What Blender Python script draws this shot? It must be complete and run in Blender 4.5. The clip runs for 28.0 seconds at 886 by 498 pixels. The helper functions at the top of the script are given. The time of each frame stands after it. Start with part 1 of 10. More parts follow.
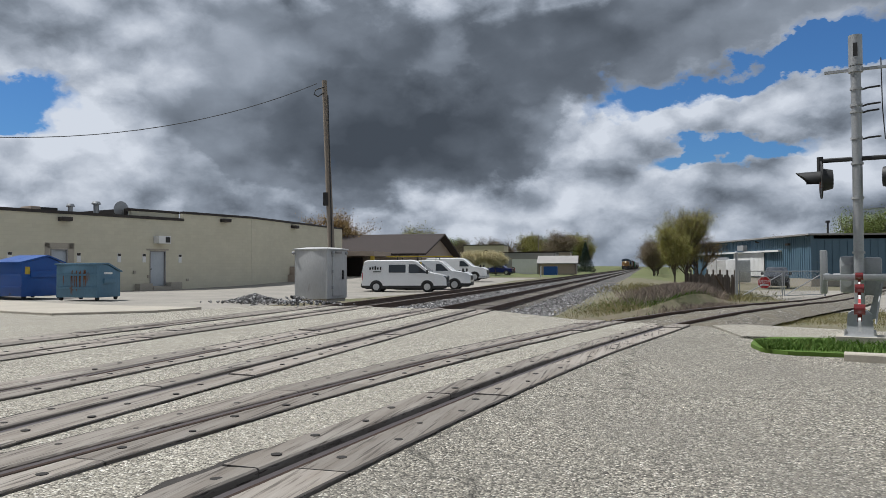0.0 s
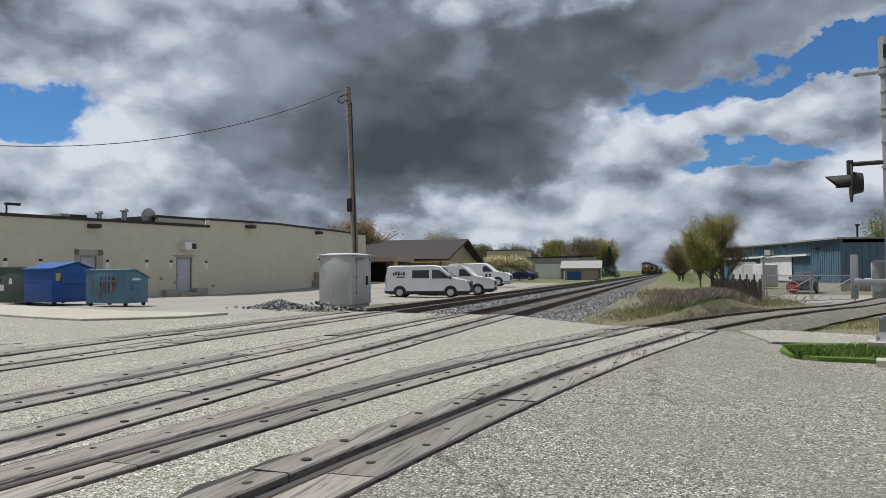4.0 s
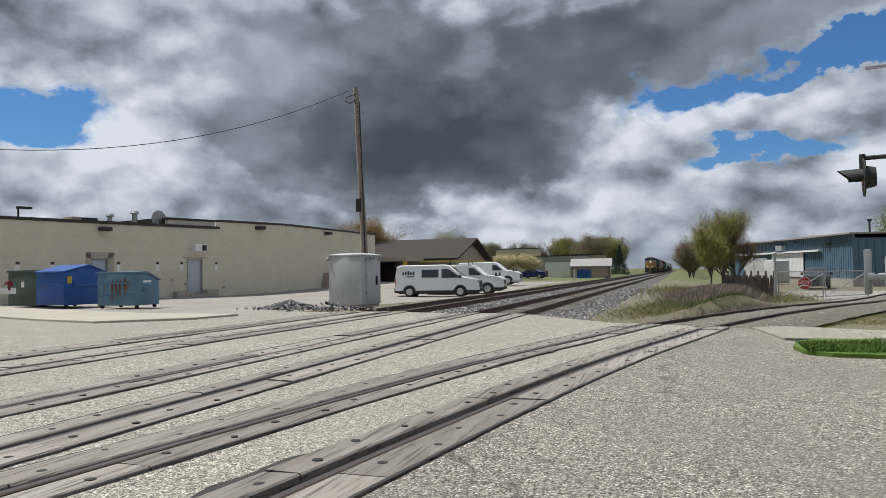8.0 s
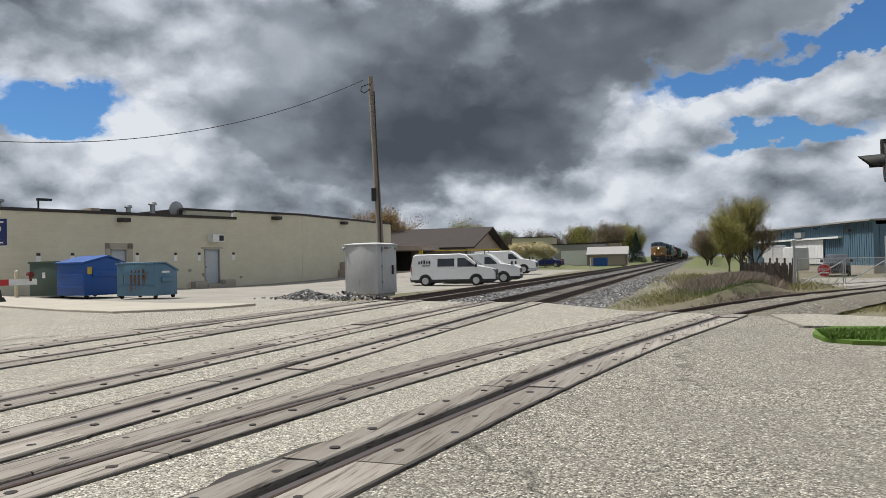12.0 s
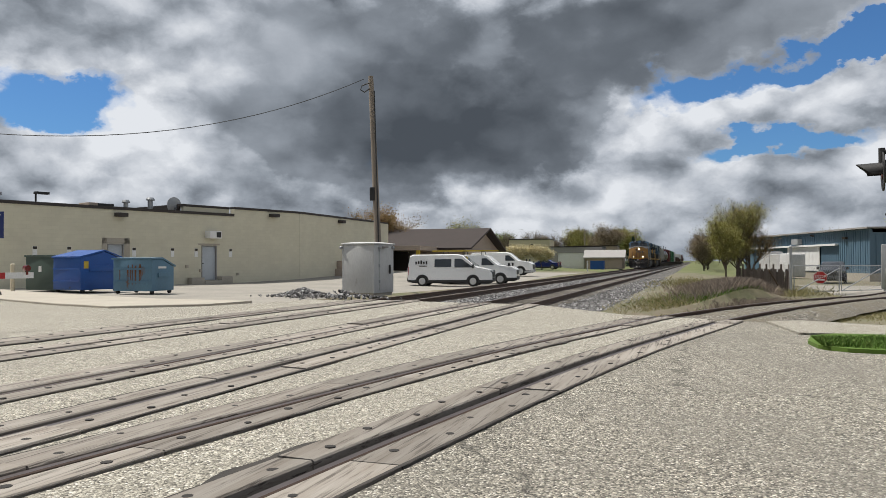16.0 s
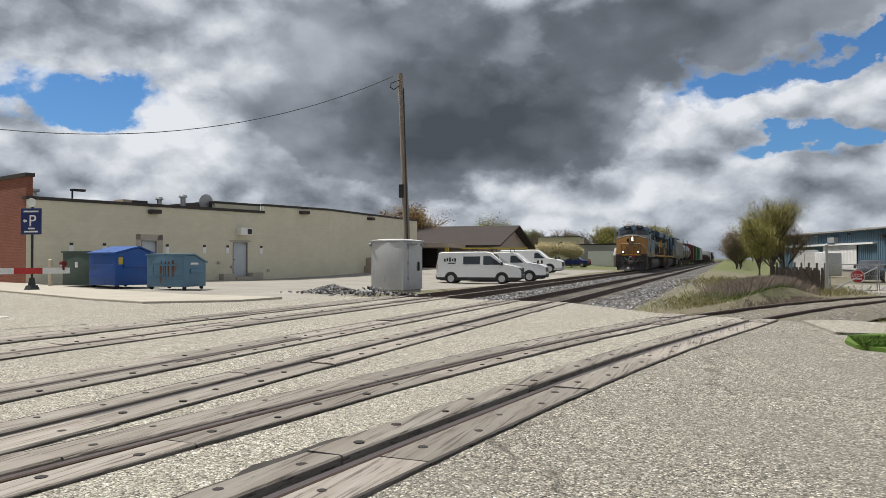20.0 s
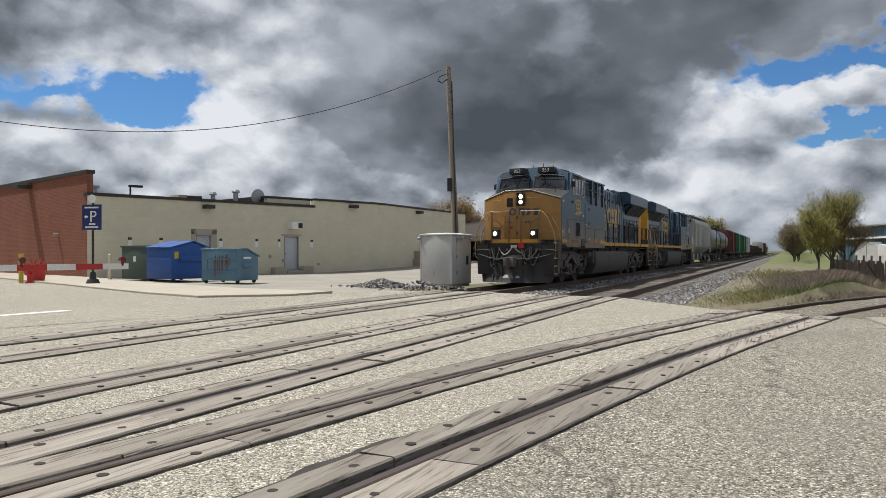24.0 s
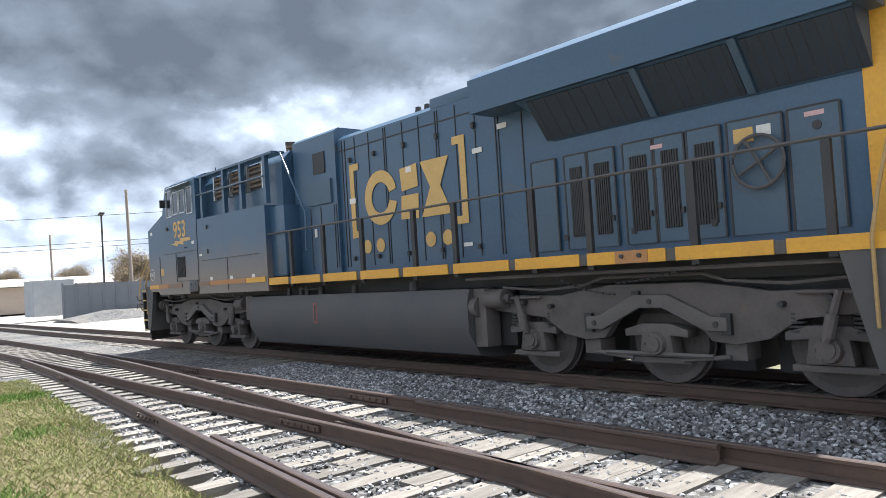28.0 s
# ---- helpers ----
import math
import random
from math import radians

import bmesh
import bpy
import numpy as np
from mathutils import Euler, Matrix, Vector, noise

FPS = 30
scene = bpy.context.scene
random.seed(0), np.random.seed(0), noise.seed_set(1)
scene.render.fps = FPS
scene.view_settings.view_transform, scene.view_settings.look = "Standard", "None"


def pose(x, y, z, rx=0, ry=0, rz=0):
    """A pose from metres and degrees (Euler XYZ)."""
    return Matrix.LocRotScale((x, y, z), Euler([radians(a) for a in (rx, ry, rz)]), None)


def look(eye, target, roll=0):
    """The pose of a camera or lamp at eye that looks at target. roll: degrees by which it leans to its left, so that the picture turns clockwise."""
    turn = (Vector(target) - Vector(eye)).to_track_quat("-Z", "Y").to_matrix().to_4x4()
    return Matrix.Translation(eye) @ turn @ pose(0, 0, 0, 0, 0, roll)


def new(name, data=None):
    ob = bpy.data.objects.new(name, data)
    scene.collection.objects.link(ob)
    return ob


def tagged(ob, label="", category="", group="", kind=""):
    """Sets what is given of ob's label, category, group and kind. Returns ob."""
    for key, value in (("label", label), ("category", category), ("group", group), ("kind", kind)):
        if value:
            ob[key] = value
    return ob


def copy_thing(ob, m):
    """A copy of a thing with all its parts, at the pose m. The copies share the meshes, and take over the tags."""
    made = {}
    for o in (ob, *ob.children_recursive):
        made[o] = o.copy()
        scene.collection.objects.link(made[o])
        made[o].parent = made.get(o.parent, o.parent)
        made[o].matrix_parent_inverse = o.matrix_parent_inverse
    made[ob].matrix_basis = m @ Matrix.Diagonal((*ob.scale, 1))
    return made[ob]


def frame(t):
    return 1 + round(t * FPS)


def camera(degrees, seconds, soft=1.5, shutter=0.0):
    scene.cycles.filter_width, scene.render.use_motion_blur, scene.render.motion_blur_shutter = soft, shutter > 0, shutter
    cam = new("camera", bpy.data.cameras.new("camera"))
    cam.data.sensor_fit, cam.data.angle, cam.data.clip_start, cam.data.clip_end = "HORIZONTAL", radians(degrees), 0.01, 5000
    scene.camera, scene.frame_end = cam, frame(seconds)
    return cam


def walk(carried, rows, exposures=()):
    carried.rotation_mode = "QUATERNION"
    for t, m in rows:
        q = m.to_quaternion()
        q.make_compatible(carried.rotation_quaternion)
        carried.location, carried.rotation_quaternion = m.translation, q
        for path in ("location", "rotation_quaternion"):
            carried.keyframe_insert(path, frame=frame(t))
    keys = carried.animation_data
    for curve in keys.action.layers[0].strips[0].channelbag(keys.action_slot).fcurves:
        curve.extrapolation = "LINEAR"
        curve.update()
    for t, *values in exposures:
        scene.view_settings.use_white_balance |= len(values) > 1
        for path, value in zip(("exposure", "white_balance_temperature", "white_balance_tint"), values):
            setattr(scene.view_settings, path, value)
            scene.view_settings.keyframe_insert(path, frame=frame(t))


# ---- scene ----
cam = camera(62.0, 28.0, soft=0.8)
PATH = [
    (0, (-0.309, 0.256, 1.195), (-0.845, 2.182, 1.245), -0.2),
    (1, (-0.308, 0.245, 1.204), (-0.851, 2.169, 1.261), -0.4),
    (2, (-0.323, 0.261, 1.201), (-0.89, 2.178, 1.268), -0.4),
    (3, (-0.327, 0.236, 1.203), (-0.918, 2.145, 1.272), -0.3),
    (3.5, (-0.33, 0.229, 1.202), (-0.925, 2.137, 1.269), -0.3),
    (5.5, (-0.337, 0.218, 1.202), (-0.93, 2.127, 1.261), -0.5),
    (6, (-0.344, 0.227, 1.194), (-0.941, 2.135, 1.253), -0.6),
    (7, (-0.347, 0.248, 1.199), (-0.956, 2.152, 1.26), -0.8),
    (8, (-0.344, 0.25, 1.196), (-0.963, 2.151, 1.259), -0.9),
    (9, (-0.339, 0.245, 1.199), (-0.968, 2.142, 1.255), -0.9),
    (10, (-0.345, 0.261, 1.196), (-0.987, 2.154, 1.243), -1.0),
    (11, (-0.345, 0.266, 1.195), (-0.997, 2.157, 1.235), -1.1),
    (12, (-0.342, 0.253, 1.193), (-1.002, 2.14, 1.227), -1.2),
    (12.5, (-0.343, 0.245, 1.194), (-1.007, 2.131, 1.224), -1.2),
    (14.5, (-0.342, 0.238, 1.199), (-0.993, 2.129, 1.226), -0.6),
    (15, (-0.353, 0.249, 1.197), (-1.002, 2.14, 1.227), -0.4),
    (16, (-0.347, 0.243, 1.199), (-1.0, 2.133, 1.234), -0.2),
    (17, (-0.352, 0.243, 1.199), (-1.012, 2.131, 1.235), -0.3),
    (18, (-0.352, 0.261, 1.198), (-1.025, 2.144, 1.239), -0.3),
    (19, (-0.356, 0.261, 1.191), (-1.053, 2.135, 1.238), -0.2),
    (20, (-0.36, 0.266, 1.19), (-1.086, 2.129, 1.218), 0.0),
    (21, (-0.373, 0.273, 1.199), (-1.121, 2.128, 1.205), 0.4),
    (21.5, (-0.378, 0.28, 1.209), (-1.137, 2.13, 1.215), 0.5),
    (23.5, (-0.405, 0.314, 1.232), (-1.233, 2.134, 1.236), 0.0),
    (24, (-0.399, 0.301, 1.244), (-1.245, 2.113, 1.252), -0.1),
    (24.5, (-0.408, 0.301, 1.252), (-1.310, 2.086, 1.272), -0.2),
    (25, (-0.426, 0.301, 1.269), (-1.422, 2.035, 1.307), -0.3),
    (25.5, (-0.402, 0.275, 1.245), (-1.539, 1.919, 1.326), -0.9),
    (26, (-0.468, 0.319, 1.299), (-2.056, 1.529, 1.409), -1.0),
    (26.5, (-0.681, 0.267, 1.386), (-2.666, 0.467, 1.519), -1.8),
    (27, (-0.754, 0.222, 1.480), (-2.582, -0.581, 1.599), -2.7),
    (27.5, (-0.727, 0.200, 1.510), (-2.217, -1.130, 1.609), -3.1),
    (28, (-0.660, 0.239, 1.550), (-1.962, -1.278, 1.615), -3.6),
]
walk(cam, [(t, look(eye, target, roll)) for t, eye, target, roll in PATH],
     exposures=[(0, -0.05, 5850, 10), (6, 0.0, 5900, 10), (11, 0.10, 6050, 10), (16, 0.16, 6200, 10), (25.2, 0.18, 6200, 10), (25.6, 0.24, 6200, 10), (25.8, 0.38, 6150, 10), (26.1, 1.0, 5950, 10), (26.5, 1.85, 5650, 10), (27, 1.98, 5600, 10), (27.5, 1.78, 5700, 10), (28, 1.6, 5750, 10)])

# ---- world and sun ----
SUN_WAY = Vector((-0.46, 0.0, 1.0)).normalized()      # towards the sun
sun = new("sun", bpy.data.lights.new("sun", "SUN"))
sun.data.energy, sun.data.angle, sun.data.color = 5.0, radians(0.6), (1.0, 0.93, 0.82)
sun.matrix_world = look(SUN_WAY * 60, (0, 0, 0))


def node(nt, kind, links=(), operation="", feature="", invert=False, **values):
    """A node of that kind with its inputs set (i_ and the input's name) and linked: (input, socket)."""
    n = nt.nodes.new(kind)
    if operation:
        n.operation = operation
    if feature:
        n.feature = feature
    if invert:
        n.invert = True
    for key, v in values.items():
        n.inputs[key[2:].replace("_", " ")].default_value = v
    for name, socket in links:
        nt.links.new(socket, n.inputs[name])
    return n


def ramp(nt, fac, stops, mode="LINEAR"):
    n = nt.nodes.new("ShaderNodeValToRGB")
    n.color_ramp.interpolation = mode
    e = n.color_ramp.elements
    while len(e) < len(stops):
        e.new(0.5)
    for k, (p, c) in zip(e, stops):
        k.position, k.color = p, (*(c if isinstance(c, tuple) else (c, c, c)), 1)
    nt.links.new(fac, n.inputs[0])
    return n.outputs[0]


def maths(nt, op, a, b=None, clamp=False):
    n = nt.nodes.new("ShaderNodeMath")
    n.operation, n.use_clamp = op, clamp
    for k, v in enumerate((a, b)):
        if v is None:
            continue
        if isinstance(v, (int, float)):
            n.inputs[k].default_value = v
        else:
            nt.links.new(v, n.inputs[k])
    return n.outputs[0]


def mixed(nt, fac, a, b):
    n = nt.nodes.new("ShaderNodeMix")
    n.data_type = "RGBA"
    for k, v in ((0, fac), (6, a), (7, b)):
        if isinstance(v, tuple):
            n.inputs[k].default_value = (*v, 1)
        elif isinstance(v, (int, float)):
            n.inputs[k].default_value = v
        else:
            nt.links.new(v, n.inputs[k])
    return n.outputs[2]


def sky_way(left, up):
    """The way to a spot of the sky: degrees left of the track's far end, degrees above the horizon."""
    a, e = radians(left), radians(up)
    return (-math.sin(a) * math.cos(e), math.cos(a) * math.cos(e), math.sin(e))


def build_world():
    w = bpy.data.worlds.new("sky")
    scene.world = w
    w.use_nodes = True
    nt = w.node_tree
    bg = nt.nodes["Background"]
    sky = node(nt, "ShaderNodeTexSky")
    sky.sky_type, sky.sun_disc = "NISHITA", False
    sky.sun_elevation, sky.sun_rotation = math.asin(SUN_WAY.z), math.atan2(SUN_WAY.x, SUN_WAY.y)
    sky.altitude, sky.air_density, sky.dust_density, sky.ozone_density = 200, 1.0, 0.6, 1.6
    blue = node(nt, "ShaderNodeVectorMath", [(0, sky.outputs[0])], operation="SCALE")
    blue.inputs["Scale"].default_value = 0.085
    blue = node(nt, "ShaderNodeVectorMath", [(0, blue.outputs[0])], operation="MULTIPLY")
    blue.inputs[1].default_value = (0.60, 0.95, 1.30)
    way = node(nt, "ShaderNodeTexCoord").outputs["Generated"]
    xyz = node(nt, "ShaderNodeSeparateXYZ", [(0, way)])
    flat = maths(nt, "ADD", maths(nt, "MAXIMUM", xyz.outputs[2], 0.0), 0.16)
    plane = node(nt, "ShaderNodeCombineXYZ", [(0, maths(nt, "DIVIDE", xyz.outputs[0], flat)), (1, maths(nt, "DIVIDE", xyz.outputs[1], flat))])

    def noise_of(vector, scale, detail=6.0, rough=0.55, move=(0, 0, 0), warp=0.0):
        m = node(nt, "ShaderNodeMapping", [("Vector", vector)])
        m.inputs["Location"].default_value = move
        return node(nt, "ShaderNodeTexNoise", [("Vector", m.outputs[0])], i_Scale=scale, i_Detail=detail, i_Roughness=rough, i_Distortion=warp).outputs[0]

    # heaped cloud: fractal billows, flattened a little towards the horizon
    tall = node(nt, "ShaderNodeMapping", [("Vector", way)])
    tall.inputs["Scale"].default_value = (1, 1, 1.5)

    def pushed(vector, scale, detail, size):
        """The way to the sky, bent by a noise: frays the rims of what is laid on it."""
        fray = node(nt, "ShaderNodeTexNoise", [("Vector", tall.outputs[0])], i_Scale=scale, i_Detail=detail, i_Roughness=0.56)
        push = node(nt, "ShaderNodeVectorMath", [(0, fray.outputs[1])], operation="MULTIPLY_ADD")
        push.inputs[1].default_value, push.inputs[2].default_value = (size,) * 3, (-size / 2,) * 3
        return node(nt, "ShaderNodeVectorMath", [(0, vector), (1, push.outputs[0])], operation="ADD").outputs[0]

    bent = pushed(way, 9.0, 7.0, 0.16)
    heap = pushed(tall.outputs[0], 12.0, 5.0, 0.05)

    def billow(vector):
        """Cauliflower heaps: round cells on round cells."""
        big = node(nt, "ShaderNodeTexVoronoi", [("Vector", vector)], feature="SMOOTH_F1", i_Scale=8.0, i_Smoothness=0.35).outputs["Distance"]
        mid = node(nt, "ShaderNodeTexVoronoi", [("Vector", vector)], feature="SMOOTH_F1", i_Scale=21.0, i_Smoothness=0.3).outputs["Distance"]
        fine = noise_of(vector, 24.0, 6, 0.6, (0.3, 2.4, 4.7))
        cells = maths(nt, "ADD", maths(nt, "MULTIPLY", big, 0.62), maths(nt, "MULTIPLY", mid, 0.30))
        return maths(nt, "ADD", maths(nt, "SUBTRACT", 0.75, cells), maths(nt, "MULTIPLY", maths(nt, "SUBTRACT", fine, 0.5), 0.34))

    above = node(nt, "ShaderNodeVectorMath", [(0, heap)], operation="ADD")
    above.inputs[1].default_value = (-0.012, 0.0, 0.036)
    puffs = billow(heap)
    lit = maths(nt, "SUBTRACT", puffs, billow(above.outputs[0]))      # tops of the heaps towards the sun
    broad = noise_of(heap, 3.0, 3, 0.5, (3.1, 0.4, 1.7), 0.2)
    wide = noise_of(plane.outputs[0], 0.9, 5, 0.5, (1.7, 5.2, 0), 0.2)

    def bank(left, up, across, high, lean=0.0):
        """1 in the middle of a bank of cloud, 0 past its rim; across and high in degrees."""
        c = Vector(sky_way(left, up))
        side = Vector((0, 0, 1)).cross(c).normalized()
        rise = c.cross(side)
        cs, sn = math.cos(radians(lean)), math.sin(radians(lean))
        side, rise = side * cs + rise * sn, rise * cs - side * sn
        parts = []
        for axis, size in ((side, across), (rise, high), (c, 60)):
            d = node(nt, "ShaderNodeVectorMath", [(0, bent)], operation="DOT_PRODUCT")
            d.inputs[1].default_value = axis
            v = d.outputs["Value"]
            if axis is c:
                v = maths(nt, "SUBTRACT", 1.0, v)
            v = maths(nt, "DIVIDE", v, math.sin(radians(size)))
            parts.append(maths(nt, "MULTIPLY", v, v))
        r = maths(nt, "ADD", maths(nt, "ADD", parts[0], parts[1]), parts[2])
        return maths(nt, "SUBTRACT", 1.0, r, clamp=True)

    def total(banks):
        out = None
        for *b, w in banks:
            v = maths(nt, "MULTIPLY", bank(*b), w)
            out = v if out is None else maths(nt, "ADD", out, v)
        return out

    # open sky between the clouds
    open_sky = total([(47.5, 11.5, 7.0, 2.3, 3, 1.0), (-5, 13.4, 13, 1.9, -6, 1.0), (-5.5, 8.0, 7.5, 1.3, -4, 1.0), (-14, 14.8, 6, 2.4, -6, 1.0), (56, 11.5, 5, 3, 0, 0.7)])
    cover = maths(nt, "SUBTRACT", maths(nt, "MULTIPLY", puffs, 0.62), maths(nt, "MULTIPLY", open_sky, 0.78))
    cover = ramp(nt, maths(nt, "ADD", cover, 0.62), [(0.26, 0.0), (0.42, 0.7), (0.60, 1.0)], "EASE")
    # dark bellies and bright heaps
    dark = total([(21.5, 12.4, 16, 8.0, 6, 2.2), (12.0, 10.6, 6, 4.6, 30, 1.3), (28, 8.6, 12, 4.5, 0, 0.9), (-6, 18.4, 24, 5.0, -9, 2.4), (40, 19, 30, 5, 0, 0.35), (110, 18, 34, 16, 0, 0.8), (148, 24, 40, 14, 0, 1.2), (86, 30, 30, 12, 0, 0.7), (140, 9, 60, 14, 0, 0.6), (70, 14, 18, 12, 0, 0.8), (84, 12, 20, 14, 0, 0.5)])
    dark = maths(nt, "MULTIPLY", dark, 1.0, clamp=True)
    bright = total([(22, 4.5, 40, 3.2, 0, 0.25), (44, 8.8, 12, 3.4, 0, 0.7), (-6, 10.8, 14, 2.4, -6, 1.0), (-12, 6.0, 18, 3.0, 0, 0.5), (78, 6, 10, 6, 0, 0.4), (152, 11.5, 7, 2.2, 0, 0.5), (165, 5, 7, 3.0, 0, 0.2), (136, 12, 9, 2.5, 0, 0.4), (15.4, 17.5, 3.0, 5.5, 15, 0.8), (33, 15, 6, 6, 15, 0.35), (7, 10.2, 4, 3, 20, 0.7)])
    calm = maths(nt, "SUBTRACT", 1.0, maths(nt, "MULTIPLY", dark, 0.72))
    relief = maths(nt, "ADD", maths(nt, "MULTIPLY", lit, 0.95), maths(nt, "MULTIPLY", maths(nt, "SUBTRACT", puffs, 0.38), 0.55))
    shade = maths(nt, "ADD", maths(nt, "MULTIPLY", maths(nt, "SUBTRACT", broad, 0.5), 0.75), maths(nt, "MULTIPLY", maths(nt, "SUBTRACT", wide, 0.5), 0.45))
    shade = maths(nt, "ADD", maths(nt, "ADD", shade, 0.645), maths(nt, "MULTIPLY", relief, calm))
    shade = maths(nt, "ADD", shade, maths(nt, "MULTIPLY", open_sky, 0.22))
    shade = maths(nt, "ADD", maths(nt, "SUBTRACT", shade, maths(nt, "MULTIPLY", dark, 0.31)), maths(nt, "MULTIPLY", bright, 0.24))
    storm = total([(152, 19.5, 26, 6.5, 0, 1.6), (120, 21, 24, 7, 0, 1.2), (62, 16, 16, 10, 0, 0.2), (166, 11, 12, 5, 0, 0.9), (140, 6, 34, 6, 0, 0.5), (18, 10.2, 13, 5.5, 8, 0.9)])
    shade = maths(nt, "SUBTRACT", shade, maths(nt, "MULTIPLY", maths(nt, "MULTIPLY", storm, 1.0, clamp=True), 0.3))
    tone = ramp(nt, shade, [(-0.0, (0.085, 0.097, 0.112)), (0.25, (0.170, 0.188, 0.210)), (0.48, (0.345, 0.372, 0.405)), (0.68, (0.575, 0.60, 0.635)), (0.98, (0.93, 0.935, 0.94))])
    low = ramp(nt, xyz.outputs[2], [(0.0, 0.0), (0.06, 1.0)])
    tone = mixed(nt, maths(nt, "MULTIPLY", maths(nt, "SUBTRACT", 1.0, low), 0.5), tone, (0.44, 0.48, 0.53))
    nt.links.new(mixed(nt, cover, blue.outputs[0], tone), bg.inputs[0])
    bg.inputs[1].default_value = 0.76


build_world()

# ---- materials ----
def stuff_of(name, base, other=None, rough=0.7, metal=0.0, scale=3.0, fine=40.0, bump=0.2, spots=None, amount=0.5, coat=0.0, vary=0.0, deep=0.01, stretch=(1, 1, 1), spec=0.5):
    """A surface with a broad and a fine variation: base to other in patches, grain and relief, and stains with a rim of their own."""
    m = bpy.data.materials.new(name)
    m.use_nodes = True
    nt = m.node_tree
    b = nt.nodes["Principled BSDF"]
    at = node(nt, "ShaderNodeTexCoord").outputs["Object"]
    st = node(nt, "ShaderNodeMapping", [("Vector", at)])
    st.inputs["Scale"].default_value = stretch
    v = st.outputs[0]
    other = other or tuple(c * 0.7 for c in base)
    big = node(nt, "ShaderNodeTexNoise", [("Vector", v)], i_Scale=scale, i_Detail=5.0, i_Roughness=0.6).outputs[0]
    small = node(nt, "ShaderNodeTexNoise", [("Vector", v)], i_Scale=fine, i_Detail=4.0, i_Roughness=0.65).outputs[0]
    colour = mixed(nt, maths(nt, "MULTIPLY", ramp(nt, big, [(0.35, 0.0), (0.65, 1.0)]), amount), base, other)
    grain = maths(nt, "ADD", maths(nt, "MULTIPLY", small, 0.5), 0.75)
    scaled = node(nt, "ShaderNodeVectorMath", [(0, colour)], operation="SCALE")
    nt.links.new(grain, scaled.inputs["Scale"])
    colour = scaled.outputs[0]
    if spots:
        tint, size, limit = spots
        s = node(nt, "ShaderNodeTexNoise", [("Vector", v)], i_Scale=size, i_Detail=6.0, i_Roughness=0.7).outputs[0]
        colour = mixed(nt, ramp(nt, s, [(limit, 0.0), (limit + 0.08, 0.85)]), colour, tint)
    if vary:
        r = node(nt, "ShaderNodeObjectInfo").outputs["Random"]
        g = node(nt, "ShaderNodeVectorMath", [(0, colour)], operation="SCALE")
        nt.links.new(maths(nt, "ADD", maths(nt, "MULTIPLY", r, vary), 1 - vary / 2), g.inputs["Scale"])
        colour = g.outputs[0]
    nt.links.new(colour, b.inputs["Base Color"])
    nt.links.new(maths(nt, "ADD", maths(nt, "MULTIPLY", small, 0.25), rough - 0.12, clamp=True), b.inputs["Roughness"])
    b.inputs["Metallic"].default_value = metal
    b.inputs["Coat Weight"].default_value = coat
    b.inputs["Specular IOR Level"].default_value = spec
    if bump:
        k = node(nt, "ShaderNodeBump", [("Height", small)], i_Strength=bump, i_Distance=deep)
        nt.links.new(k.outputs[0], b.inputs["Normal"])
    return m


def glass_of(name, tint=(0.02, 0.025, 0.03)):
    """Dark window glass with the room behind it unlit."""
    m = bpy.data.materials.new(name)
    m.use_nodes = True
    b = m.node_tree.nodes["Principled BSDF"]
    b.inputs["Base Color"].default_value = (*tint, 1)
    b.inputs["Roughness"].default_value = 0.04
    b.inputs["Specular IOR Level"].default_value = 0.8
    return m


def glow_of(name, colour, power):
    m = bpy.data.materials.new(name)
    m.use_nodes = True
    b = m.node_tree.nodes["Principled BSDF"]
    b.inputs["Base Color"].default_value = (*colour, 1)
    b.inputs["Emission Color"].default_value = (*colour, 1)
    b.inputs["Emission Strength"].default_value = power
    return m


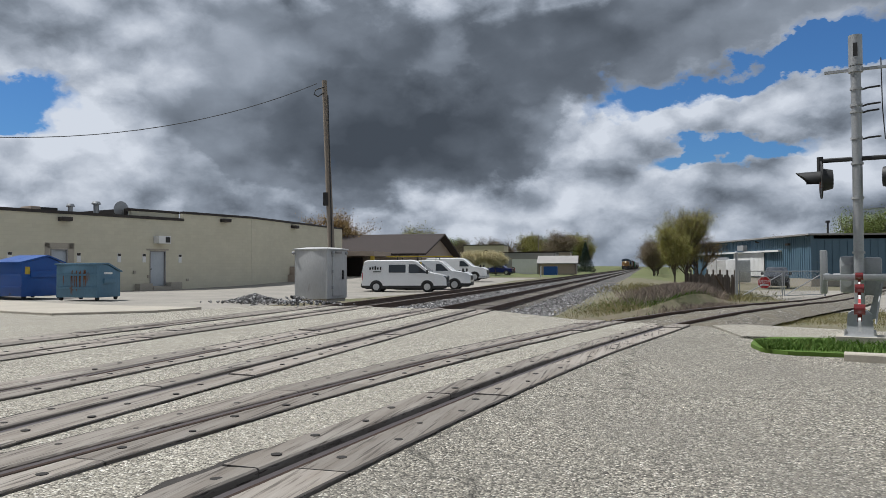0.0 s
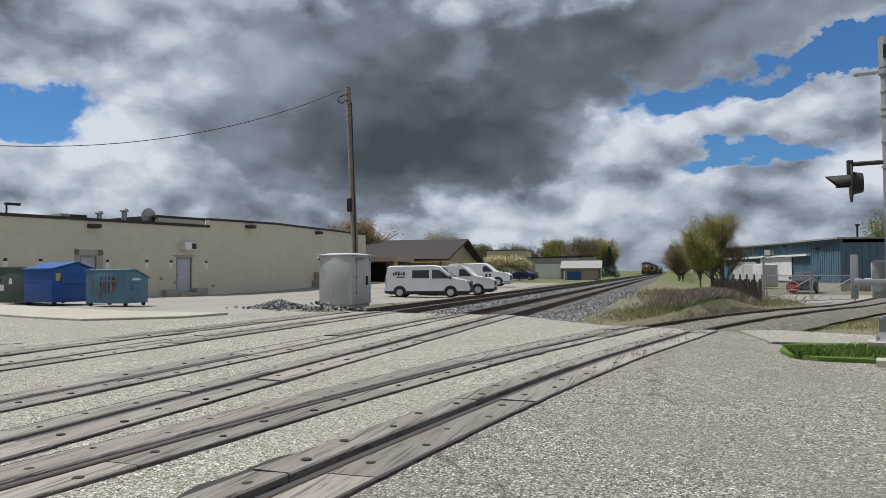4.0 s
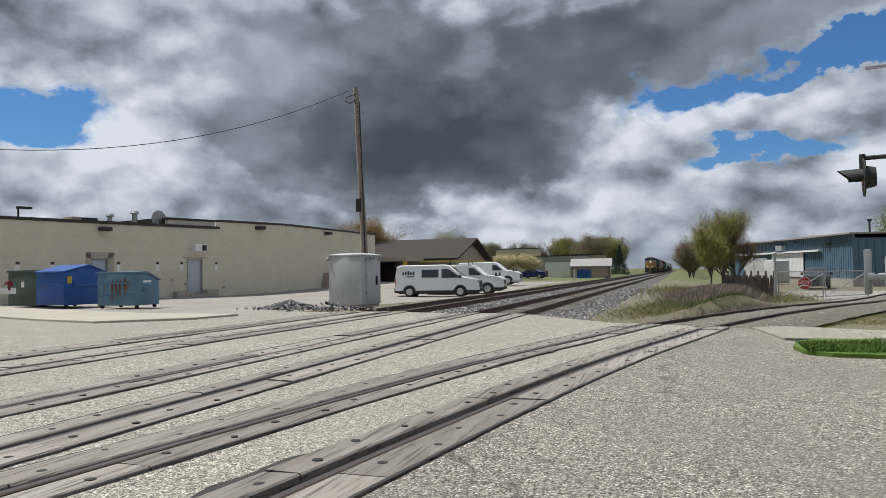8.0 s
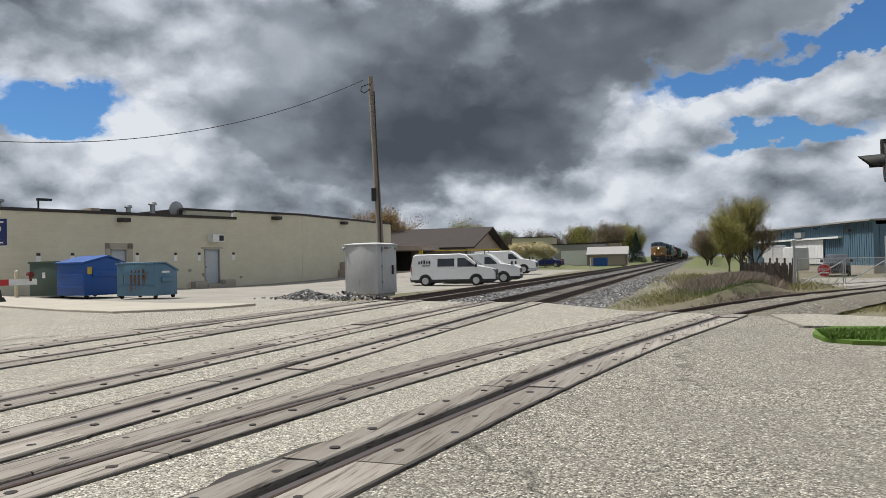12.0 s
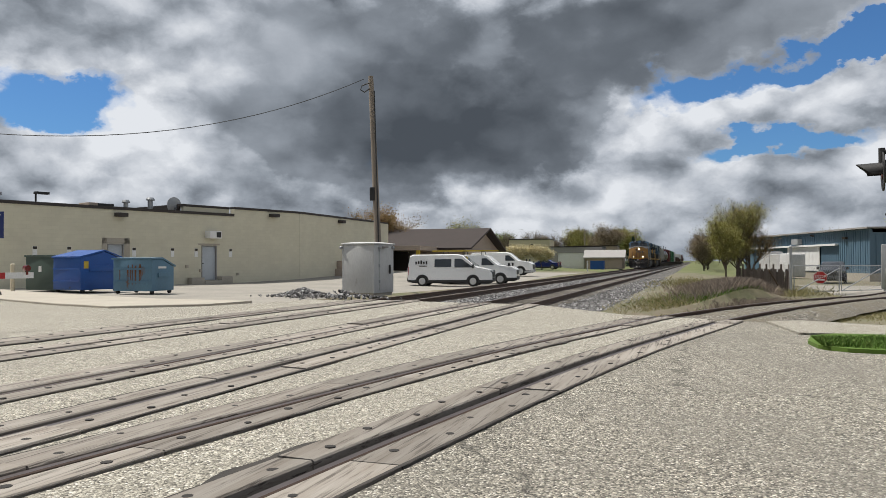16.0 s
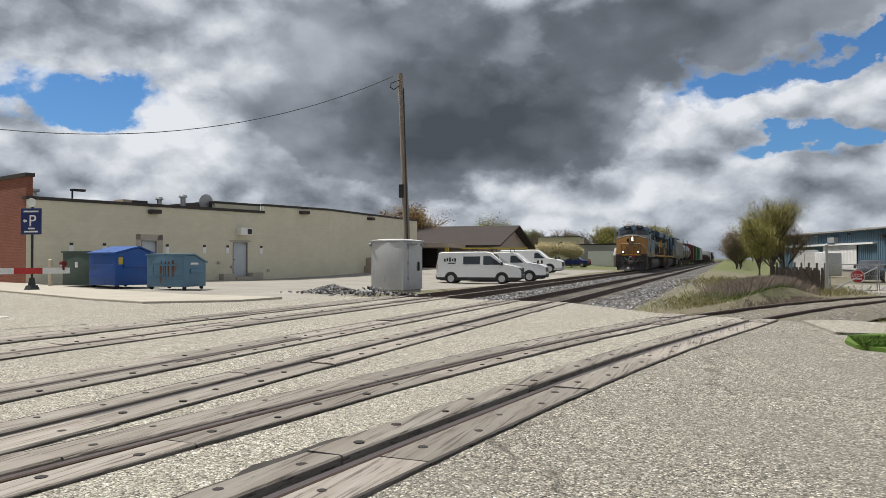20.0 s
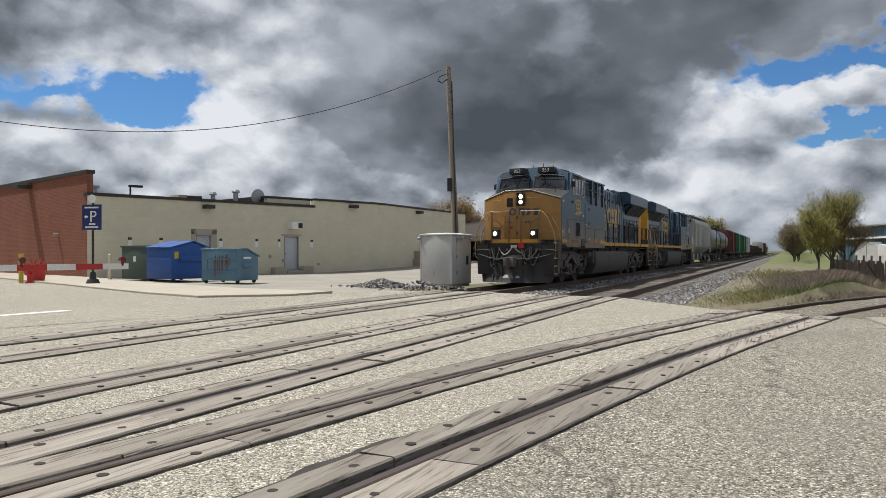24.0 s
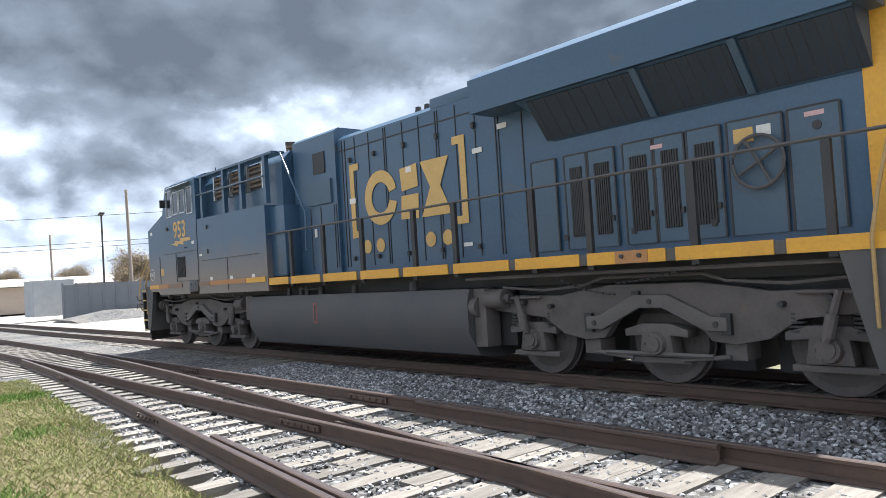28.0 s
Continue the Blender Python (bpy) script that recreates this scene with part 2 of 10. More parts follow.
def pebble_of(name, stops, size, rough=0.9, bump=0.6, deep=0.01, patch=None, patch_scale=0.25, patch_amount=0.6, cracks=None, clump=0.0):
    """Loose or set stones: each cell its own tone from stops, with dark joints, over a broad patchiness."""
    m = bpy.data.materials.new(name)
    m.use_nodes = True
    nt = m.node_tree
    b = nt.nodes["Principled BSDF"]
    at = node(nt, "ShaderNodeTexCoord").outputs["Object"]
    cell = node(nt, "ShaderNodeTexVoronoi", [("Vector", at)], i_Scale=size)
    r = node(nt, "ShaderNodeSeparateXYZ", [(0, cell.outputs["Color"])]).outputs[0]
    colour = ramp(nt, r, stops)
    shade = ramp(nt, cell.outputs["Distance"], [(0.3, 1.0), (0.75, 0.55)])
    mul = node(nt, "ShaderNodeVectorMath", [(0, colour), (1, shade)], operation="MULTIPLY")
    colour = mul.outputs[0]
    if clump:
        c = node(nt, "ShaderNodeTexNoise", [("Vector", at)], i_Scale=15.0, i_Detail=4.0, i_Roughness=0.75).outputs[0]
        big = node(nt, "ShaderNodeTexVoronoi", [("Vector", at)], i_Scale=size * 0.42)
        lone = node(nt, "ShaderNodeSeparateXYZ", [(0, big.outputs["Color"])]).outputs[1]
        g = maths(nt, "ADD", ramp(nt, c, [(0.3, 1.0 - clump), (0.7, 1.0 + clump)]), ramp(nt, lone, [(0.0, -0.25), (0.2, 0.0), (0.82, 0.0), (1.0, 0.35)]))
        s = node(nt, "ShaderNodeVectorMath", [(0, colour)], operation="SCALE")
        nt.links.new(g, s.inputs["Scale"])
        colour = s.outputs[0]
    if patch:
        p = node(nt, "ShaderNodeTexNoise", [("Vector", at)], i_Scale=patch_scale, i_Detail=6.0, i_Roughness=0.65).outputs[0]
        colour = mixed(nt, maths(nt, "MULTIPLY", ramp(nt, p, [(0.4, 0.0), (0.62, 1.0)]), patch_amount), colour, patch)
    if cracks:
        warp = node(nt, "ShaderNodeTexNoise", [("Vector", at)], i_Scale=1.4, i_Detail=5.0)
        w = node(nt, "ShaderNodeVectorMath", [(0, warp.outputs[1])], operation="SCALE")
        w.inputs["Scale"].default_value = 1.3
        wv = node(nt, "ShaderNodeVectorMath", [(0, at), (1, w.outputs[0])], operation="ADD")
        e = node(nt, "ShaderNodeTexVoronoi", [("Vector", wv.outputs[0])], feature="DISTANCE_TO_EDGE", i_Scale=cracks)
        colour = mixed(nt, ramp(nt, e.outputs["Distance"], [(0.0, 0.75), (0.006, 0.0)]), colour, (0.06, 0.057, 0.05))
    nt.links.new(colour, b.inputs["Base Color"])
    b.inputs["Roughness"].default_value = rough
    b.inputs["Specular IOR Level"].default_value = 0.25
    k = node(nt, "ShaderNodeBump", [("Height", cell.outputs["Distance"])], i_Strength=bump, i_Distance=deep, invert=True)
    nt.links.new(k.outputs[0], b.inputs["Normal"])
    return m


def plank_of(name):
    """Weathered crossing timber: grey to brown by the piece, long grain, checks and dark stains."""
    m = stuff_of(name, (0.275, 0.252, 0.222), (0.195, 0.168, 0.14), 0.9, 0, 1.1, 14, 0.6, ((0.10, 0.083, 0.07), 2.2, 0.57), 0.9, vary=0.5, deep=0.008, stretch=(10, 0.7, 10))
    nt = m.node_tree
    b = nt.nodes["Principled BSDF"]
    old = b.inputs["Base Color"].links[0].from_socket
    at = node(nt, "ShaderNodeTexCoord").outputs["Object"]
    st = node(nt, "ShaderNodeMapping", [("Vector", at)])
    st.inputs["Scale"].default_value = (34, 0.9, 34)
    n = node(nt, "ShaderNodeTexNoise", [("Vector", st.outputs[0])], i_Scale=1.0, i_Detail=4.0, i_Roughness=0.6).outputs[0]
    check = ramp(nt, n, [(0.34, 0.95), (0.44, 0.0)])
    nt.links.new(mixed(nt, check, old, (0.055, 0.045, 0.038)), b.inputs["Base Color"])
    k = node(nt, "ShaderNodeBump", [("Height", n)], i_Strength=0.7, i_Distance=0.01)
    nt.links.new(k.outputs[0], b.inputs["Normal"])
    return m


M = {}
M["plank"] = plank_of("plank")
M["asphalt"] = pebble_of("asphalt", [(0.0, (0.04, 0.037, 0.033)), (0.22, (0.17, 0.158, 0.135)), (0.6, (0.37, 0.345, 0.288)), (0.85, (0.53, 0.49, 0.40)), (1.0, (0.92, 0.88, 0.78))], 74.0, 0.85, 1.0, 0.014, (0.20, 0.188, 0.163), 0.30, 0.55, 0.22, 0.28)
M["asphalt_worn"] = pebble_of("asphalt_worn", [(0.0, (0.06, 0.056, 0.05)), (0.16, (0.24, 0.225, 0.19)), (0.5, (0.45, 0.42, 0.35)), (0.85, (0.62, 0.58, 0.485)), (1.0, (0.92, 0.89, 0.81))], 66.0, 0.85, 1.0, 0.016, (0.30, 0.28, 0.235), 0.5, 0.45, None, 0.28)
M["dirt_lot"] = stuff_of("dirt_lot", (0.29, 0.27, 0.235), (0.21, 0.197, 0.175), 0.95, 0, 0.35, 9.0, 0.4, ((0.19, 0.18, 0.16), 0.8, 0.58), 0.7)
M["concrete"] = stuff_of("concrete", (0.40, 0.365, 0.305), (0.32, 0.295, 0.25), 0.9, 0, 0.6, 25.0, 0.3, ((0.27, 0.25, 0.22), 1.1, 0.62), 0.7)
M["ballast"] = pebble_of("ballast", [(0.0, (0.035, 0.034, 0.034)), (0.4, (0.08, 0.078, 0.078)), (0.8, (0.145, 0.142, 0.142)), (1.0, (0.28, 0.275, 0.275))], 17.0, 0.9, 1.0, 0.04, (0.22, 0.20, 0.17), 0.4, 0.45)
M["stone"] = stuff_of("stone", (0.10, 0.098, 0.098), (0.05, 0.049, 0.05), 0.85, 0, 6, 30, 0.3, None, 0.8, vary=0.7)
M["earth"] = stuff_of("earth", (0.16, 0.135, 0.095), (0.11, 0.115, 0.055), 0.97, 0, 0.5, 7.0, 0.6, ((0.24, 0.21, 0.155), 1.3, 0.56), 0.9, deep=0.03)
M["grass"] = stuff_of("grass", (0.075, 0.135, 0.022), (0.11, 0.17, 0.035), 0.8, 0, 3, 30, 0.2, None, 0.8, spec=0.2)
M["dry_grass"] = stuff_of("dry_grass", (0.135, 0.105, 0.062), (0.085, 0.085, 0.035), 0.85, 0, 0.8, 12, 0.2, None, 0.8, spec=0.2)
M["rail"] = stuff_of("rail", (0.075, 0.052, 0.042), (0.12, 0.075, 0.05), 0.7, 0.3, 4, 40, 0.25)
M["rail_top"] = stuff_of("rail_top", (0.20, 0.165, 0.145), (0.13, 0.10, 0.085), 0.5, 0.6, 2, 30, 0.05)
M["tie"] = stuff_of("tie", (0.19, 0.172, 0.148), (0.105, 0.09, 0.075), 0.9, 0, 3.0, 30, 0.5, ((0.09, 0.075, 0.06), 5.0, 0.6), 0.8, vary=0.6, stretch=(1, 6, 6))
M["rail_head"] = stuff_of("rail_head", (0.105, 0.085, 0.082), (0.07, 0.054, 0.05), 0.42, 0.5, 2, 30, 0.05)
# near-black: the shade in the rail grooves put into the colour; bolts share it
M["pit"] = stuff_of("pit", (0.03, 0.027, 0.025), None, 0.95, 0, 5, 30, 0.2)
M["loco_blue"] = stuff_of("loco_blue", (0.032, 0.070, 0.122), (0.042, 0.080, 0.128), 0.36, 0, 0.8, 22, 0.03, ((0.062, 0.068, 0.075), 1.3, 0.6), 0.6)
M["loco_grime"] = stuff_of("loco_grime", (0.062, 0.064, 0.068), (0.085, 0.072, 0.06), 0.7, 0, 0.9, 14, 0.05, ((0.11, 0.085, 0.065), 2.2, 0.62), 0.7)
M["loco_yellow"] = stuff_of("loco_yellow", (0.58, 0.30, 0.022), (0.46, 0.235, 0.03), 0.5, 0, 1.2, 20, 0.04, ((0.26, 0.15, 0.05), 2.0, 0.63), 0.6)
M["loco_nose"] = stuff_of("loco_nose", (0.38, 0.20, 0.055), (0.30, 0.165, 0.056), 0.55, 0, 1.4, 18, 0.05, ((0.23, 0.135, 0.055), 2.4, 0.6), 0.8)
M["loco_black"] = stuff_of("loco_black", (0.028, 0.028, 0.03), (0.055, 0.05, 0.046), 0.65, 0.1, 2, 25, 0.1)
M["truck_grime"] = stuff_of("truck_grime", (0.092, 0.082, 0.078), (0.135, 0.115, 0.104), 0.85, 0.1, 2.5, 25, 0.25, ((0.15, 0.11, 0.08), 3.5, 0.62), 0.8)
M["tank_grime"] = stuff_of("tank_grime", (0.072, 0.072, 0.075), (0.095, 0.088, 0.082), 0.75, 0.1, 1.2, 25, 0.06)
M["gold_paint"] = stuff_of("gold_paint", (0.50, 0.32, 0.10), (0.41, 0.26, 0.085), 0.55, 0, 4, 30, 0.03)
M["pale_paint"] = stuff_of("pale_paint", (0.62, 0.60, 0.56), (0.5, 0.47, 0.42), 0.6, 0, 4, 30, 0.03)
M["silver"] = stuff_of("silver", (0.55, 0.56, 0.57), (0.42, 0.43, 0.44), 0.4, 0.8, 4, 40, 0.05)
M["galvanised"] = stuff_of("galvanised", (0.42, 0.43, 0.44), (0.32, 0.33, 0.335), 0.5, 0.65, 3, 40, 0.08)
M["grey_steel"] = stuff_of("grey_steel", (0.36, 0.37, 0.38), (0.28, 0.285, 0.29), 0.6, 0.2, 2, 30, 0.05)
M["glass"] = glass_of("glass")
M["pale_glass"] = glass_of("pale_glass", (0.10, 0.12, 0.13))
M["black"] = stuff_of("black", (0.018, 0.018, 0.019), (0.03, 0.03, 0.03), 0.6, 0, 4, 30, 0.05)
M["rubber"] = stuff_of("rubber", (0.022, 0.022, 0.022), None, 0.85, 0, 4, 30, 0.1)
M["red"] = stuff_of("red", (0.45, 0.025, 0.025), (0.35, 0.02, 0.02), 0.5, 0, 4, 30, 0.03)
M["white"] = stuff_of("white", (0.74, 0.74, 0.73), (0.66, 0.66, 0.64), 0.5, 0, 2, 30, 0.03)
M["white_car"] = stuff_of("white_car", (0.76, 0.77, 0.77), (0.70, 0.70, 0.70), 0.25, 0, 1, 30, 0.0, coat=0.6)
M["beige_block"] = stuff_of("beige_block", (0.53, 0.48, 0.36), (0.46, 0.42, 0.32), 0.85, 0, 0.5, 9, 0.2, ((0.40, 0.36, 0.27), 0.7, 0.62), 0.6)
M["brick"] = stuff_of("brick", (0.30, 0.125, 0.082), (0.22, 0.092, 0.062), 0.9, 0, 1.2, 18, 0.3, None, 0.8, vary=0.5)
M["mortar"] = stuff_of("mortar", (0.27, 0.16, 0.12), (0.21, 0.12, 0.09), 0.95, 0, 0.8, 18, 0.3)
M["coping"] = stuff_of("coping", (0.045, 0.038, 0.034), None, 0.6, 0.2, 3, 20, 0.05)
M["door_blue"] = stuff_of("door_blue", (0.46, 0.50, 0.54), (0.40, 0.44, 0.48), 0.6, 0, 2, 20, 0.04)
M["bare_wood"] = stuff_of("bare_wood", (0.27, 0.23, 0.19), (0.19, 0.16, 0.135), 0.9, 0, 1.5, 20, 0.4, stretch=(6, 6, 0.6))
M["headlight"] = glow_of("headlight", (1.0, 0.76, 0.48), 7.0)
M["lens"] = glass_of("lens", (0.13, 0.014, 0.013))
M["worn_yellow"] = stuff_of("worn_yellow", (0.36, 0.17, 0.055), (0.27, 0.135, 0.06), 0.6, 0, 1.5, 20, 0.04)
M["faded_yellow"] = stuff_of("faded_yellow", (0.20, 0.125, 0.085), (0.15, 0.105, 0.08), 0.7, 0, 1.5, 20, 0.04)
M["blue_panel"] = stuff_of("blue_panel", (0.050, 0.085, 0.125), (0.06, 0.09, 0.122), 0.5, 0, 1.1, 20, 0.04, ((0.075, 0.085, 0.10), 1.6, 0.6), 0.6)
M["screen_blue"] = stuff_of("screen_blue", (0.018, 0.028, 0.042), (0.026, 0.036, 0.05), 0.6, 0, 3, 30, 0.1)
# dark colour standing in for the shade inside the gaps along the timbers
M["gap"] = stuff_of("gap", (0.035, 0.031, 0.028), (0.06, 0.052, 0.045), 0.95, 0, 6, 40, 0.5)

# ---- mesh helpers ----
def box(bm, x0, x1, y0, y1, z0, z1, bev=0.0):
    v = [bm.verts.new((x, y, z)) for x in (x0, x1) for y in (y0, y1) for z in (z0, z1)]
    fs = [bm.faces.new([v[k] for k in q]) for q in ((0, 1, 3, 2), (4, 6, 7, 5), (0, 4, 5, 1), (2, 3, 7, 6), (0, 2, 6, 4), (1, 5, 7, 3))]
    if bev:
        bmesh.ops.bevel(bm, geom=list({e for f in fs for e in f.edges}), offset=bev, segments=2, affect="EDGES", profile=0.6)
    return bm


def cyl(bm, p, q, r, r2=None, n=12):
    p, q = Vector(p), Vector(q)
    r2 = r if r2 is None else r2
    turn = (q - p).to_track_quat("Z", "Y").to_matrix()
    rings = [[bm.verts.new(c + turn @ Vector((math.cos(a) * s, math.sin(a) * s, 0))) for a in (2 * math.pi * k / n for k in range(n))] for c, s in ((p, r), (q, r2))]
    for k in range(n):
        bm.faces.new((rings[0][k], rings[0][(k + 1) % n], rings[1][(k + 1) % n], rings[1][k]))
    bm.faces.new(rings[0][::-1])
    bm.faces.new(rings[1])
    return bm


def tube(bm, pts, r, n=7):
    """A bent bar through the points."""
    pts = [Vector(p) for p in pts]
    rings = []
    for k, p in enumerate(pts):
        d = (pts[min(k + 1, len(pts) - 1)] - pts[max(k - 1, 0)]).normalized()
        t = d.to_track_quat("Z", "Y").to_matrix()
        rings.append([bm.verts.new(p + t @ Vector((math.cos(2 * math.pi * j / n) * r, math.sin(2 * math.pi * j / n) * r, 0))) for j in range(n)])
    for a, b in zip(rings, rings[1:]):
        for j in range(n):
            bm.faces.new((a[j], a[(j + 1) % n], b[(j + 1) % n], b[j]))
    bm.faces.new(rings[0][::-1])
    bm.faces.new(rings[-1])
    return bm


def prism(bm, poly, axis, a, b, bev=0.0):
    """A flat outline pushed along an axis from a to b; the outline is in the two other axes, in their order."""
    def at(p, c):
        return {"x": (c, p[0], p[1]), "y": (p[0], c, p[1]), "z": (p[0], p[1], c)}[axis]
    lo, hi = [bm.verts.new(at(p, a)) for p in poly], [bm.verts.new(at(p, b)) for p in poly]
    n = len(poly)
    fs = [bm.faces.new(lo[::-1]), bm.faces.new(hi)]
    fs += [bm.faces.new((lo[k], lo[(k + 1) % n], hi[(k + 1) % n], hi[k])) for k in range(n)]
    bmesh.ops.recalc_face_normals(bm, faces=fs)
    if bev:
        bmesh.ops.bevel(bm, geom=list({e for f in fs for e in f.edges}), offset=bev, segments=2, affect="EDGES", profile=0.6)
    return bm


def loft(bm, rings, closed=True):
    """Joins rings of equal length, with end caps."""
    vs = [[bm.verts.new(p) for p in r] for r in rings]
    n = len(vs[0])
    for a, b in zip(vs, vs[1:]):
        for k in range(n if closed else n - 1):
            bm.faces.new((a[k], a[(k + 1) % n], b[(k + 1) % n], b[k]))
    if closed:
        bm.faces.new(vs[0][::-1])
        bm.faces.new(vs[-1])
    bmesh.ops.recalc_face_normals(bm, faces=list(bm.faces))
    return bm


def ball(bm, c, r, sub=2, squash=(1, 1, 1)):
    bmesh.ops.create_icosphere(bm, subdivisions=sub, radius=r, matrix=Matrix.Translation(c) @ Matrix.Diagonal((*squash, 1)))
    return bm


def fresh():
    return bmesh.new()


def mesh_from(name, bm, material, sharp=35):
    me = bpy.data.meshes.new(name)
    bm.normal_update()
    bm.to_mesh(me)
    bm.free()
    for m in material if isinstance(material, (list, tuple)) else [material]:
        me.materials.append(M[m] if isinstance(m, str) else m)
    me.polygons.foreach_set("use_smooth", [True] * len(me.polygons))
    me.set_sharp_from_angle(angle=radians(sharp))
    return me


def part(name, bm, material, parent, label="", at=None):
    """Links a bmesh as one mesh object under a thing or part."""
    ob = new(name, mesh_from(name, bm, material))
    ob.parent = parent
    if at is not None:
        ob.matrix_basis = at
    if label:
        ob["label"] = label
    return ob


def parts_of(name, bm, material, parent, label="", at=None):
    """Each loose piece of a bmesh as a part of its own."""
    left = set(bm.verts)
    while left:
        heap, seen = [left.pop()], set()
        while heap:
            v = heap.pop()
            if v in seen:
                continue
            seen.add(v)
            heap += [e.other_vert(v) for e in v.link_edges]
        left -= seen
        faces = {f for v in seen for f in v.link_faces}
        piece = fresh()
        to = {v: piece.verts.new(v.co) for v in seen}
        for f in faces:
            g = piece.faces.new([to[v] for v in f.verts])
            g.material_index = f.material_index
        part(name, piece, material, parent, label, at)
    bm.free()


def again(ob, at, parent=None):
    """Another piece on the same mesh."""
    o = new(ob.name.split(".")[0], ob.data)
    o.parent = parent or ob.parent
    o.matrix_basis = at
    return o


def thing(name, label, category, group="", kind="", at=None):
    ob = tagged(new(name), label, category, group, kind)
    ob.empty_display_size = 0.2
    if at is not None:
        ob.matrix_basis = at
    return ob


def solo(name, bm, material, label, category="", group="", kind="", at=None):
    ob = tagged(new(name, mesh_from(name, bm, material)), label, category, group, kind)
    if at is not None:
        ob.matrix_basis = at
    return ob


def words(text, size, at, material, parent, name="lettering", deep=0.004, wide=1.0, bold=0.0):
    """Letters as a thin raised mesh; their foot's middle at the pose."""
    cu = bpy.data.curves.new(name, "FONT")
    cu.body, cu.size, cu.align_x, cu.extrude = text, size, "CENTER", deep
    cu.offset = bold
    tmp = new("tmp_text", cu)
    bpy.context.view_layer.update()
    me = bpy.data.meshes.new_from_object(tmp.evaluated_get(bpy.context.evaluated_depsgraph_get()))
    bpy.data.objects.remove(tmp)
    me.materials.clear()
    me.materials.append(M[material])
    ob = new(name, me)
    ob.parent = parent
    ob.matrix_basis = at @ Matrix.Diagonal((wide, 1, 1, 1))
    return ob


EAST = pose(0, 0, 0, 90, 0, 90)       # a flat drawing stood up to face +x
SOUTH = pose(0, 0, 0, 90, 0, 0)       # a flat drawing stood up to face -y


def spline(knots, y):
    """A smooth curve x(y) through knots of (y, x)."""
    n = len(knots)
    k = max(0, min(n - 2, sum(1 for q in knots if q[0] <= y) - 1))
    (y0, a), (y1, b) = knots[k], knots[k + 1]
    s0 = (knots[k + 1][1] - knots[k - 1][1]) / (knots[k + 1][0] - knots[k - 1][0]) if k else (b - a) / (y1 - y0)
    s1 = (knots[k + 2][1] - a) / (knots[k + 2][0] - y0) if k + 2 < n else (b - a) / (y1 - y0)
    h = y1 - y0
    t = (y - y0) / h
    if t < 0 or t > 1:
        return a + s0 * (y - y0) if t < 0 else b + s1 * (y - y1)
    return a * (1 + 2 * t) * (1 - t) ** 2 + s0 * h * t * (1 - t) ** 2 + b * t * t * (3 - 2 * t) + s1 * h * t * t * (t - 1)

# ---- the plan ----
MAIN, SECOND = -9.6, -5.65            # centre lines of the two straight tracks
GAUGE = 0.752                         # from centre line to the middle of a rail head
RAIL_H = 0.17
TIE_TOP = -0.17
THIRD = [(-30, -5.65), (-24, -5.6), (-15, -5.15), (-5.7, -4.32), (3.7, -3.23), (9.7, -2.2), (14.3, -1.08), (17.2, -0.3), (25, 2.7), (33, 5.5), (45, 9.7), (60, 15.6), (80, 24.5)]
ROAD_U = Vector((-0.956, 0.292, 0))   # the road's way over the tracks
ROAD_N = Vector((0.292, 0.956, 0))
LOT_Z = -0.03


def third(y):
    return spline(THIRD, y)


def third_z(y):
    """The siding runs downhill to the yard."""
    k = min(1, max(0, (y - 20) / 26))
    return -0.5 * k * k * (3 - 2 * k)


def road_mid(x):
    return 7.05 - 0.305 * x


def bell(x, y, cx, cy, rx, ry):
    return math.exp(-((x - cx) / rx) ** 2 - ((y - cy) / ry) ** 2)


def ground_z(x, y):
    """The lie of the land round the crossing."""
    z = LOT_Z - 0.02
    z -= 0.34 * bell(x, y, -15, 46, 7, 13)
    if x < -20 and y > 40:
        z += min(0.45, (y - 40) * 0.022) * min(1, (-20 - x) / 4)
    if x > -3.5 and y > 17:
        z -= 0.12 * min(1, (y - 17) / 3)
        z -= 0.5 * min(1, max(0, (y - 22) / 24)) * min(1, max(0, (x + 1) / 4))
    z += 0.5 * bell(x, y, 1.2, 30, 1.7, 7.5)
    if y < -1.6:
        z -= 0.18 * min(1, (-1.6 - y) / 1.2)
    far = max(0, y - 120, -y - 80)
    z += 0.05 * noise.noise((x * 0.13, y * 0.13, 3.3)) + min(1.2, far * 0.004)
    bed = min(abs(x - MAIN), abs(x - SECOND), abs(x - third(y)) if -34 < y < 48 else 9)
    bed = min(bed, 0 if MAIN < x < SECOND else 9)
    if y < -2.0 and x > third(y) + 1.25:
        return -0.15 + 0.05 * noise.noise((x * 0.8, y * 0.8, 1.3))
    if bed < 2.6:
        z = min(z, -0.42 + 0.05 * max(0, bed - 1) + (third_z(y) if x > -2 else 0))
    return z


